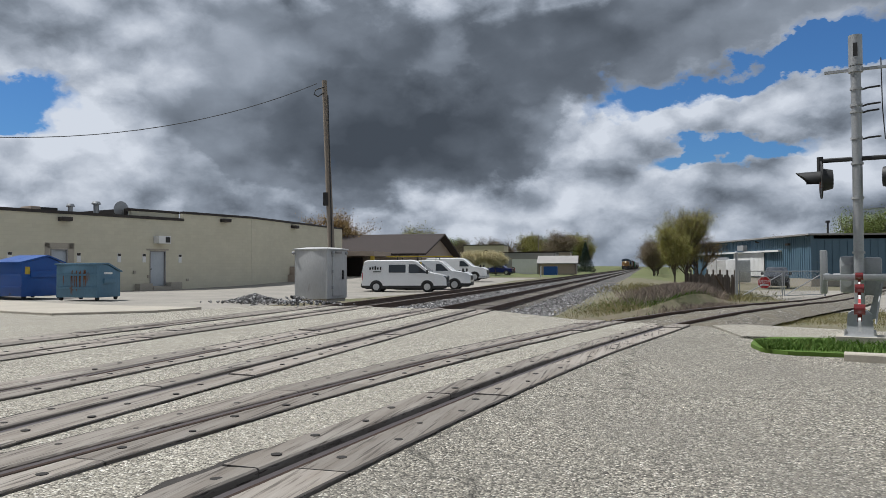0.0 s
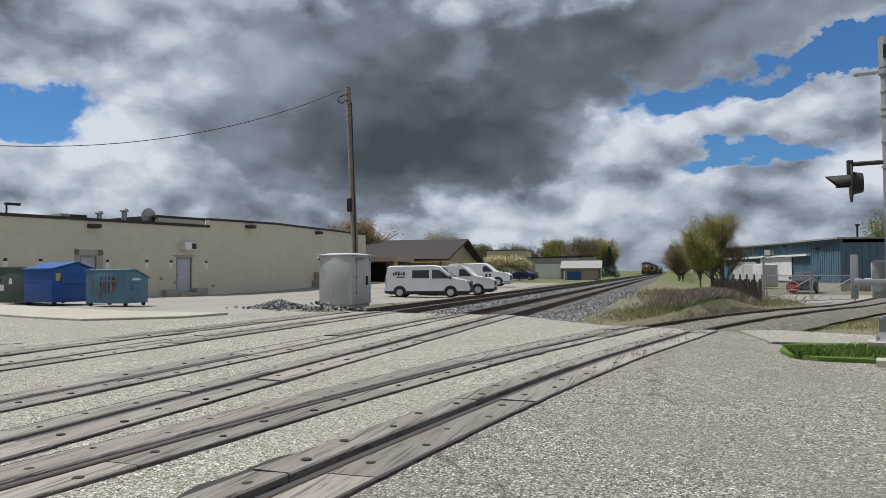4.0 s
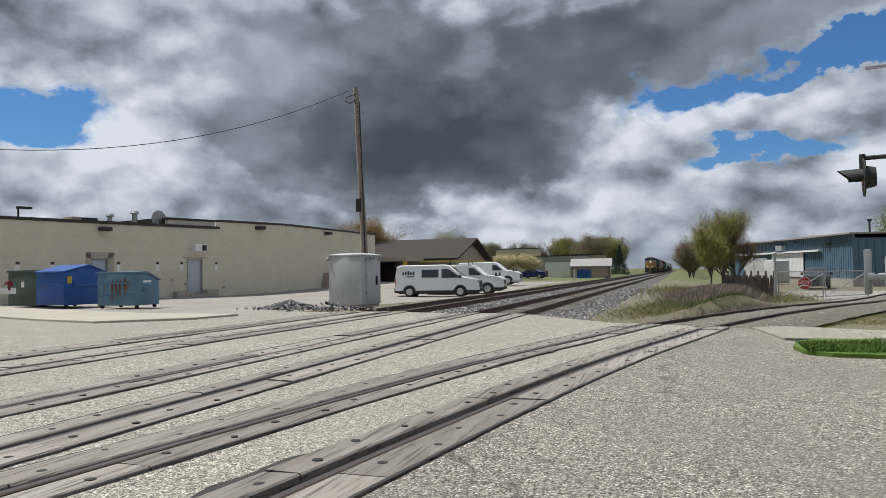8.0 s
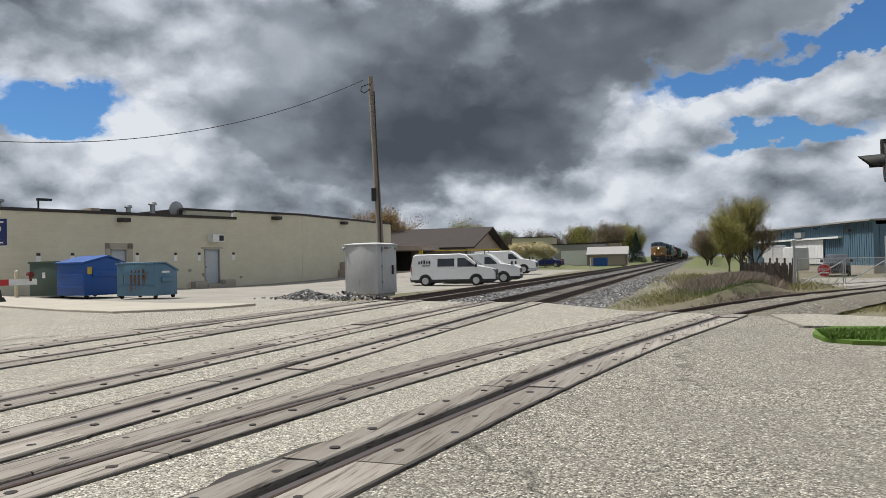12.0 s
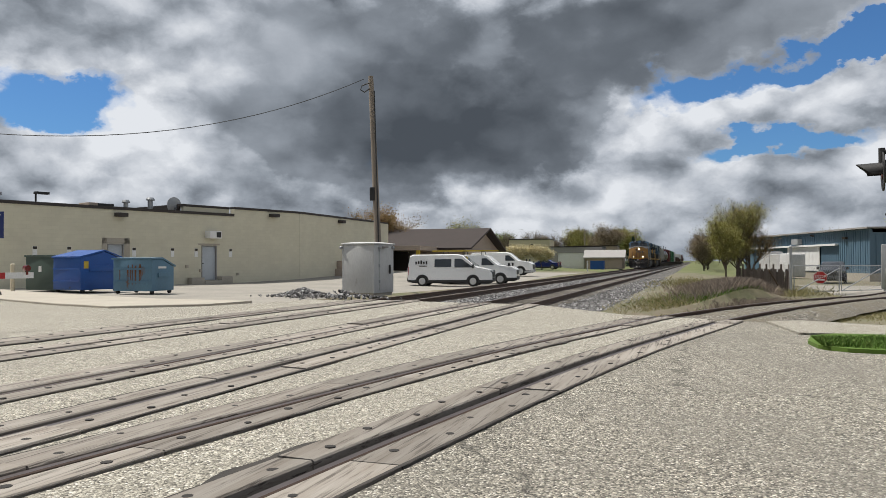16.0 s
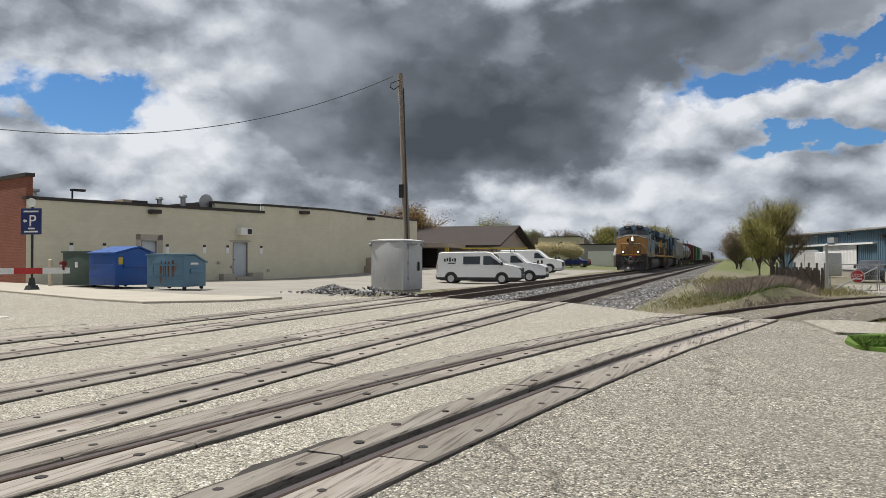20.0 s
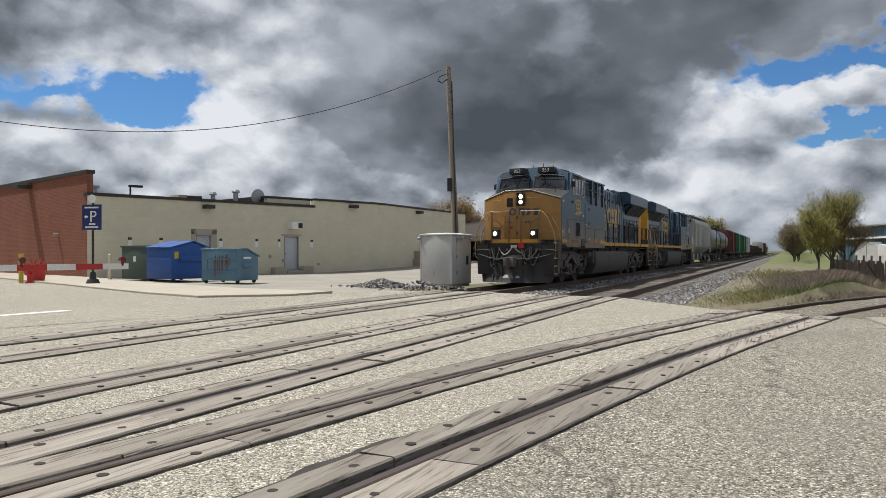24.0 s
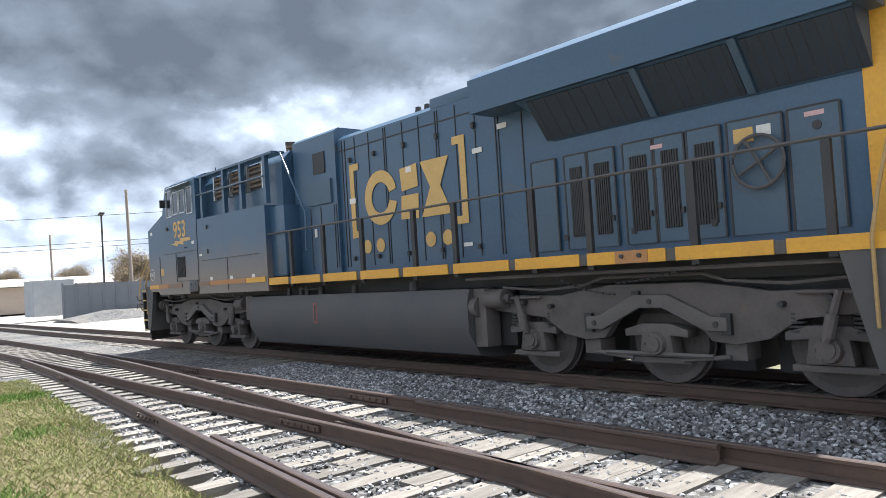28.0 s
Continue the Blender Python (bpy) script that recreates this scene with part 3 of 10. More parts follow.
def ground_sheet():
    """One sheet out to the horizon, fine near the crossing and coarse far out."""
    def steps(fine_lo, fine_hi, step, reach):
        out = list(np.arange(fine_lo, fine_hi + 1e-6, step))
        d, p, q = step, fine_lo, fine_hi
        while q < reach:
            d *= 1.35
            p, q = p - d, q + d
            out = [p, *out, q]
        return out
    xs, ys = steps(-34, 24, 0.8, 2200), steps(-22, 62, 0.8, 2600)
    verts = [(x, y, ground_z(x, y)) for y in ys for x in xs]
    w = len(xs)
    faces = [(j * w + i, j * w + i + 1, (j + 1) * w + i + 1, (j + 1) * w + i) for j in range(len(ys) - 1) for i in range(w - 1)]
    me = bpy.data.meshes.new("ground")
    me.from_pydata(verts, [], faces)
    mats = ("earth", "dirt_lot", "grass_cover", "dry_grass")
    for m in mats:
        me.materials.append(M[m])
    for f, p in zip(faces, me.polygons):
        x, y, _ = np.mean([verts[k] for k in f], axis=0)
        lot = x < MAIN - 3.2 and -14 < y < 86 and x > -170
        yard = x > 6.5 and 27 < y < 62
        if y < -1.8 and x > third(y) + 0.9 and y > -60:
            p.material_index = 3
            continue
        p.material_index = 1 if lot or yard or (x < -10.8 and -130 < y <= -14) else (2 if abs(x) > 60 or y > 90 or y < -130 else 0)
        p.use_smooth = True
    return tagged(new("ground", me), "open ground of dirt, worn paving and thin grass", "ground", kind="structure")


M["grass_cover"] = stuff_of("grass_cover", (0.085, 0.115, 0.035), (0.15, 0.14, 0.06), 0.95, 0, 0.15, 4.0, 0.4, None, 0.8)
ground_sheet()


def slab(name, poly, z0, z1, material, label, category="road", kind="structure"):
    bm = fresh()
    prism(bm, poly, "z", z0, z1)
    return solo(name, bm, material, label, category, kind=kind)


def strip(bm, path, profile):
    """A profile of (across, up) carried along a level path of (x, y, z)."""
    rows = []
    n = len(path)
    for k in range(n):
        a, b = Vector(path[max(0, k - 1)]), Vector(path[min(n - 1, k + 1)])
        d = (b - a).normalized()
        side = Vector((d.y, -d.x, 0)).normalized()
        rows.append([bm.verts.new(Vector(path[k]) + side * s + Vector((0, 0, u))) for s, u in profile])
    m = len(profile)
    for a, b in zip(rows, rows[1:]):
        for k in range(m):
            bm.faces.new((a[k], b[k], b[(k + 1) % m], a[(k + 1) % m]))
    bm.faces.new(rows[0])
    bm.faces.new(rows[-1][::-1])
    bmesh.ops.recalc_face_normals(bm, faces=list(bm.faces))
    return bm


# paving: the road with its crossing, cut by the tracks into bays between the planks


def crossing_edge_n(x):
    """The crossing's far edge."""
    k = [(-13.0, 21.7), (-9.7, 21.8), (-7.2, 21.2), (-4.6, 20.7), (-1.8, 17.3), (0.1, 16.6), (1.3, 15.7)]
    return float(np.interp(x, [a for a, _ in k], [b for _, b in k]))


def crossing_edge_s(x):
    k = [(-13.0, 0.3), (-8.7, -0.55), (-6.5, -0.75), (-3.5, -1.3), (0.5, -1.9), (14, -5)]
    return float(np.interp(x, [a for a, _ in k], [b for _, b in k]))


PLANK_W, FLANGE = 0.30, 0.09
rails_x = [lambda y: MAIN - GAUGE, lambda y: MAIN + GAUGE, lambda y: SECOND - GAUGE, lambda y: SECOND + GAUGE,
           lambda y: third(y) - GAUGE * 1.01, lambda y: third(y) + GAUGE * 1.01]


def bay(name, left, right, south, north, crown=0.0, material="asphalt_worn"):
    """A bay of paving between two lines x(y), with a slight camber."""
    bm = fresh()
    ys = np.linspace(0, 1, 41)
    rows = []
    for s in ys:
        row = []
        for c in np.linspace(0, 1, 7):
            y = 8.0
            for _ in range(4):
                x = left(y) * (1 - c) + right(y) * c
                y = south(x) * (1 - s) + north(x) * s
            z = -0.012 + crown * 4 * c * (1 - c) + 0.012 * noise.noise((x * 0.7, y * 0.7, 1.0))
            if 0.02 < c < 0.98 and s in (0, 1):
                y += 0.12 * noise.noise((x * 2.1, y, 4.0))
            row.append((x, y, z))
        rows.append(row)
    top = [[bm.verts.new(p) for p in r] for r in rows]
    low = [[bm.verts.new((p[0], p[1], -0.40)) for p in r] for r in rows]
    for j in range(len(top) - 1):
        for k in range(6):
            bm.faces.new((top[j][k], top[j][k + 1], top[j + 1][k + 1], top[j + 1][k]))
        bm.faces.new((top[j][0], top[j + 1][0], low[j + 1][0], low[j][0]))
        bm.faces.new((top[j + 1][6], top[j][6], low[j][6], low[j + 1][6]))
    for j in (0, -1):
        for k in range(6):
            q = (top[j][k], top[j][k + 1], low[j][k + 1], low[j][k])
            bm.faces.new(q if j else q[::-1])
    bmesh.ops.recalc_face_normals(bm, faces=list(bm.faces))
    return solo(name, bm, material, "weathered pale asphalt between the rails of the crossing", "road", kind="structure")


W = PLANK_W + FLANGE
lines = [lambda y: MAIN - 1.62, *[f for r in rails_x for f in ((lambda y, r=r: r(y) - W - 0.02), (lambda y, r=r: r(y) + W + 0.02))]]
for k, (a, b) in enumerate(((2, 3), (4, 5), (6, 7), (8, 9), (10, 11))):
    bay("road", lines[a], lines[b], crossing_edge_s, crossing_edge_n, 0.0)


def paving(name, outline, material, label, z=-0.012, low=-0.40):
    bm = fresh()
    prism(bm, outline, "z", low, z)
    return solo(name, bm, material, label, "road", kind="structure")


near_line = [(rails_x[5](y) + W + 0.02, y) for y in np.linspace(16.2, -1.2, 30)]
paving("road", [*near_line, (-1.2, -1.75), (0.5, -2.3), (14, -6.2), (60, -20), (60, -7.0), (20, 5.4), (4.5, 10.05), (2.6, 10.62), (1.35, 10.85), (0.98, 11.2), (0.85, 11.9), (0.92, 12.9), (1.25, 14.0), (1.15, 15.8)],
       "asphalt", "weathered grey asphalt road with exposed aggregate")
far_line = [(rails_x[0](y) - W - 0.02, y) for y in np.linspace(0.0, 21.4, 20)]
paving("road", [*far_line, (-12.4, 21.5), (-13.3, 17.6), (-15.2, 15.95), (-18, 16.75), (-34.5, 23.4), (-60, 31.2), (-170, 64.8), (-170, 55.6), (-60, 21.8), (-30, 12.6), (-16, 8.0), (-14.2, 7.1), (-12.9, 5.4), (-11.9, 4.4), (-11.5, 2.0)],
       "asphalt_worn", "weathered grey asphalt road with exposed aggregate")

# ---- tracks ----
RAIL_PROFILE = [(-0.07, -0.17), (0.07, -0.17), (0.07, -0.155), (0.012, -0.135), (0.012, -0.045), (0.036, -0.035), (0.036, -0.008), (0.026, 0.0), (-0.026, 0.0), (-0.036, -0.008), (-0.036, -0.035), (-0.012, -0.045), (-0.012, -0.135), (-0.07, -0.155)]


def rail_bar(parent, path, label="", bright=False):
    bm = fresh()
    strip(bm, path, RAIL_PROFILE)
    for k, f in enumerate(bm.faces):
        if k % len(RAIL_PROFILE) == 7 and len(f.verts) == 4:
            f.material_index = 1
    return part("rail", bm, ["rail", "rail_top" if bright else "rail_head"], parent, label)


def ballast_bed(name, x0, x1, y0, y1, shoulder=0.55):
    """A bed of crushed stone with sloping shoulders; y0 to y1."""
    bm = fresh()
    ys = [y0 + (y1 - y0) * k / 60 for k in range(61)]
    prof = [(x0 - shoulder - 0.9, -0.55), (x0 - shoulder, -0.22)] + [(x0 + (x1 - x0) * k / 8, -0.195) for k in range(9)] + [(x1 + shoulder, -0.22), (x1 + shoulder + 0.9, -0.55)]
    rows = [[bm.verts.new((x + 0.1 * noise.noise((x, y * 0.6, 2)), y, z + 0.03 * noise.noise((x * 1.3, y * 1.3, 7)))) for x, z in prof] for y in ys]
    for a, b in zip(rows, rows[1:]):
        for k in range(len(prof) - 1):
            bm.faces.new((a[k], a[k + 1], b[k + 1], b[k]))
    return solo(name, bm, "ballast", "bed of crushed grey stone under the tracks", "ballast", kind="structure")


ballast_bed("ballast", MAIN - 1.5, SECOND + 2.3, 20.4, 900, 0.9)
ballast_bed("ballast", MAIN - 1.5, SECOND + 1.6, -700, 0.1)


def loose_stones(seed, x0, x1, y0, y1, count, z=-0.2, size=(0.018, 0.045), avoid=()):
    """Single stones of the bed, as one heap."""
    rng = random.Random(seed)
    verts, faces = [], []
    shape = [(-1, -0.8, -0.6), (1, -0.7, -0.7), (0.8, 1, -0.6), (-0.9, 0.8, -0.7), (-0.6, -0.5, 0.7), (0.7, -0.6, 0.6), (0.5, 0.6, 0.8), (-0.5, 0.7, 0.6)]
    quads = ((0, 3, 2, 1), (4, 5, 6, 7), (0, 1, 5, 4), (1, 2, 6, 5), (2, 3, 7, 6), (3, 0, 4, 7))
    for _ in range(count):
        x, y = rng.uniform(x0, x1), y0 + (y1 - y0) * rng.random() ** 1.3
        r = rng.uniform(*size)
        t = Euler((rng.uniform(-1, 1), rng.uniform(-1, 1), rng.uniform(0, 6.3))).to_matrix()
        b = len(verts)
        for p in shape:
            q = t @ Vector((p[0] * r * rng.uniform(0.7, 1.2), p[1] * r * rng.uniform(0.7, 1.2), p[2] * r * 0.8))
            verts.append((x + q.x, y + q.y, z + q.z + 0.4 * r))
        faces += [tuple(b + k for k in f) for f in quads]
    me = bpy.data.meshes.new("gravel")
    me.from_pydata(verts, [], faces)
    me.materials.append(M["loose_stone"])
    return tagged(new("gravel", me), "loose crushed grey stones lying between the tracks", "gravel", kind="stuff")


def island_mat(name, stops, rough=0.9):
    m = bpy.data.materials.new(name)
    m.use_nodes = True
    nt = m.node_tree
    b = nt.nodes["Principled BSDF"]
    r = node(nt, "ShaderNodeNewGeometry").outputs["Random Per Island"]
    c = ramp(nt, r, stops)
    at = node(nt, "ShaderNodeTexCoord").outputs["Object"]
    n = node(nt, "ShaderNodeTexNoise", [("Vector", at)], i_Scale=60.0, i_Detail=3.0).outputs[0]
    s = node(nt, "ShaderNodeVectorMath", [(0, c)], operation="SCALE")
    nt.links.new(maths(nt, "ADD", maths(nt, "MULTIPLY", n, 0.6), 0.7), s.inputs["Scale"])
    nt.links.new(s.outputs[0], b.inputs["Base Color"])
    b.inputs["Roughness"].default_value = rough
    b.inputs["Specular IOR Level"].default_value = 0.3
    return m


M["loose_stone"] = island_mat("loose_stone", [(0.0, (0.06, 0.058, 0.058)), (0.4, (0.13, 0.127, 0.127)), (0.75, (0.22, 0.215, 0.215)), (1.0, (0.46, 0.455, 0.45))])


def track(name, centre, y0, y1, label, step=2.0, tie_span=None):
    t = thing(name, label, "railway track", kind="structure")
    n = max(2, int(abs(y1 - y0) / step))
    ys = [y0 + (y1 - y0) * k / n for k in range(n + 1)]
    for s in (-1, 1):
        rail_bar(t, [(centre(y) + s * GAUGE, y, third_z(y) if centre is third else 0) for y in ys], bright=centre(0) == MAIN)
    return t


far_y = [20.4 + k * 0.56 for k in range(120)]
main_track = track("track", lambda y: MAIN, -700, 900, "rusty steel rails of the main line on wooden ties", 25)
second_track = track("track", lambda y: SECOND, -700, 900, "rusty steel rails of the second line on wooden ties", 25)
third_track = track("track", third, -21.5, 79, "rusty steel rails of the curving siding", 1.0)


def tie_row(parent, centre, ys, span=2.6):
    bm = fresh()
    box(bm, -span / 2, span / 2, -0.115, 0.115, TIE_TOP - 0.16, TIE_TOP, 0.012)
    first = None
    rng = random.Random(len(ys) * 7)
    for y in ys:
        m = pose(centre(y) + rng.uniform(-0.05, 0.05), y, rng.uniform(-0.012, 0.004) + (third_z(y) if centre is third else 0), 0, 0, rng.uniform(-1.2, 1.2))
        if first is None:
            first = part("tie", bm, "tie", parent, at=m)
        else:
            again(first, m)


tie_row(main_track, lambda y: MAIN, [22.0 + k * 0.54 for k in range(70)] + [-1.2 - k * 0.54 for k in range(60)])
tie_row(second_track, lambda y: SECOND, [21.0 + k * 0.54 for k in range(80)] + [-2.0 - k * 0.54 for k in range(8)])
tie_row(third_track, third, [17.6 + k * 0.56 for k in range(48)])


def switch_ties():
    """Long ties under the turnout, each a little longer than the one before."""
    rng = random.Random(5)
    for k in range(58):
        y = -1.9 - k * 0.53
        lo, hi = SECOND - 1.3, third(y) + 1.35
        bm = fresh()
        box(bm, lo + rng.uniform(-0.1, 0.1), hi + rng.uniform(-0.15, 0.2), y - 0.115, y + 0.115, TIE_TOP - 0.16, TIE_TOP + rng.uniform(-0.01, 0.004))
        part("tie", bm, "tie", third_track)


switch_ties()


def joint_bars():
    """Splice bars, bolts and spikes on the near rails of the turnout."""
    spots = [(lambda y: SECOND - GAUGE, -8.2), (lambda y: SECOND + GAUGE, -7.4), (lambda y: third(y) - GAUGE, -6.6), (lambda y: third(y) + GAUGE, -9.6), (lambda y: third(y) + GAUGE, -16.0), (lambda y: SECOND - GAUGE, -14.5)]
    for c, y in spots:
        for s in (-1, 1):
            bm = fresh()
            x = c(y)
            box(bm, x + s * 0.02 - 0.012, x + s * 0.02 + 0.02, y - 0.45, y + 0.45, -0.125, -0.05, 0.006)
            for j in range(6):
                cyl(bm, (x + s * 0.03, y - 0.38 + j * 0.152, -0.088), (x + s * 0.065, y - 0.38 + j * 0.152, -0.088), 0.02, n=6)
            part("joint_bar", bm, "rail", third_track)
    # guard rails and the frog, beside the crossing of the rails
    for c, y0, y1 in ((lambda y: SECOND - GAUGE + 0.11, -7.0, -3.0), (lambda y: third(y) + GAUGE - 0.11, -7.4, -3.4)):
        rail_bar(third_track, [(c(y), y, 0) for y in np.linspace(y0, y1, 8)])


joint_bars()
loose_stones(3, MAIN + 1.0, SECOND - 1.0, -14, 0.0, 15000, -0.19, (0.014, 0.032))
loose_stones(4, SECOND - 0.6, SECOND + 2.2, -12, -1.6, 4200, -0.19, (0.010, 0.026))
loose_stones(8, MAIN + 1.0, SECOND - 1.0, 21.2, 60, 6000, -0.19, (0.02, 0.045))
loose_stones(9, SECOND + 1.0, SECOND + 3.4, 21.0, 60, 5000, -0.21, (0.02, 0.045))


def siding_fill():
    """Dirt and fine gravel packed round the siding's rails."""
    bm = fresh()
    ys = [15.9 + k * 0.8 for k in range(60)]
    across = (-1.7, -1.2, -0.86, -0.80, -0.70, -0.62, -0.3, 0.0, 0.3, 0.62, 0.70, 0.80, 0.86, 1.2, 1.7)
    rows = []
    for y in ys:
        row = []
        for d in across:
            x = third(y) + d + (0.15 * noise.noise((y, d, 2)) if abs(d) > 1.1 else 0)
            drop = 0.30 if abs(d) > 1.5 else 0.075 + 0.03 * noise.noise((x * 1.7, y * 1.1, 5))
            row.append(bm.verts.new((x, y, third_z(y) - drop)))
        rows.append(row)
    for a, b in zip(rows, rows[1:]):
        for k in range(len(across) - 1):
            bm.faces.new((a[k], a[k + 1], b[k + 1], b[k]))
    solo("siding_bed", bm, "siding_dirt", "packed dirt and gravel round the rails of the siding", "ground", kind="structure")


M["siding_dirt"] = pebble_of("siding_dirt", [(0.0, (0.06, 0.055, 0.05)), (0.4, (0.16, 0.145, 0.12)), (0.8, (0.26, 0.24, 0.20)), (1.0, (0.55, 0.53, 0.48))], 26.0, 0.95, 1.0, 0.02, (0.17, 0.15, 0.11), 0.8, 0.7)
siding_fill()


def crossing_planks():
    """Timbers bolted on both sides of each rail across the road, in lengths."""
    rng = random.Random(11)
    group = {0: main_track, 1: main_track, 2: second_track, 3: second_track, 4: third_track, 5: third_track}
    for k, rx in enumerate(rails_x):
        for s in (-1, 1):
            y = crossing_edge_s(rx(0)) + rng.uniform(-0.1, 0.2)
            end = crossing_edge_n(rx(18)) - 0.05
            while y < end - 0.3:
                ln = min(rng.choice((2.3, 2.75, 3.2)), end - y)
                bm = fresh()
                rows = []
                a, b = 0.135 if s * (-1 if k % 2 else 1) > 0 else 0.042, FLANGE + PLANK_W
                lift, tilt = rng.uniform(0.0, 0.022), rng.uniform(-0.010, 0.004)
                for j in range(5):
                    yy = y + 0.008 + (ln - 0.016) * j / 4
                    x = rx(yy)
                    e = rng.uniform(-0.006, 0.006)
                    lo, hi = sorted((x + s * a, x + s * (b + e)))
                    rows.append([(lo, yy, -0.2), (hi, yy, -0.2), (hi, yy, lift - 0.012 + tilt), (hi - 0.012, yy, lift + tilt), (lo + 0.012, yy, lift), (lo, yy, lift - 0.012)])
                loft(bm, rows)
                p = part("plank", bm, "plank", group[k])
                bolts = fresh()
                for j in range(int(ln / 0.55)):
                    yy = y + 0.3 + j * 0.55
                    if yy > y + ln - 0.15:
                        break
                    xx = rx(yy) + s * (a + (b - a) * (0.35 + 0.3 * (j % 2)))
                    cyl(bolts, (xx, yy, lift - 0.02), (xx, yy, lift + 0.003), rng.uniform(0.024, 0.038), n=8)
                if len(bolts.verts):
                    part("bolt", bolts, "pit", p)
                y += ln
    # flat dark strips along the timbers' outer edges: painted shade of worn gaps in crumbled paving
    for k, rx in enumerate(rails_x):
        for s in (-1, 1):
            bm = fresh()
            y, end = crossing_edge_s(rx(0)), crossing_edge_n(rx(18)) - 0.05
            rows = []
            while y < end:
                x = rx(y) + s * (FLANGE + PLANK_W - 0.02)
                w = 0.026 + max(0.0, 0.02 * noise.noise((y * 1.3, k * 7.1, s))) + rng.uniform(0, 0.014)
                if noise.noise((y * 0.5, k * 3.3, s + 5)) > 0.42:
                    w += rng.uniform(0.02, 0.07)
                rows.append([bm.verts.new((x, y, 0.005)), bm.verts.new((x + s * w, y, 0.0065))])
                y += rng.uniform(0.05, 0.14)
            for p, q in zip(rows, rows[1:]):
                bm.faces.new((p[0], p[1], q[1], q[0]) if s > 0 else (p[0], q[0], q[1], p[1]))
            part("gap", bm, "gap", group[k])
    # floor of the groove beside each rail, its shade painted in as near-black
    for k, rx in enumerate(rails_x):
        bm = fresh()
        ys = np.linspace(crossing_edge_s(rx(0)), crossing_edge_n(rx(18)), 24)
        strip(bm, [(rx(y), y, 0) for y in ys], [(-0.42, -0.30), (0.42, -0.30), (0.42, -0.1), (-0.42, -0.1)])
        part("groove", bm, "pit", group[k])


crossing_planks()

# ---- the train ----
def arc(cx, cz, r, a0, a1, n):
    return [(cx + r * math.cos(radians(a0 + (a1 - a0) * k / n)), cz + r * math.sin(radians(a0 + (a1 - a0) * k / n))) for k in range(n + 1)]


AXLES = (0.0, 2.02, 4.04, 13.8, 15.82, 17.84)
WHEEL_R = 0.53


def wheelset(parent, y):
    """Two wheels with flanges on an axle; turns about its own middle."""
    bm = fresh()
    for s in (-1, 1):
        cyl(bm, (s * 0.685, 0, 0), (s * 0.715, 0, 0), 0.555, n=32)
        cyl(bm, (s * 0.715, 0, 0), (s * 0.825, 0, 0), WHEEL_R, 0.525, n=32)
        cyl(bm, (s * 0.825, 0, 0), (s * 0.835, 0, 0), 0.43, 0.40, n=24)
        cyl(bm, (s * 0.835, 0, 0), (s * 0.90, 0, 0), 0.16, 0.15, n=16)
        for k in range(3):
            a = 2 * math.pi * k / 3
            cyl(bm, (s * 0.83, 0.29 * math.cos(a), 0.29 * math.sin(a)), (s * 0.845, 0.29 * math.cos(a), 0.29 * math.sin(a)), 0.05, n=8)
    cyl(bm, (-0.7, 0, 0), (0.7, 0, 0), 0.1, n=12)
    return part("wheelset", bm, "truck_grime", parent, "worn steel wheels on an axle", pose(0, y, WHEEL_R))


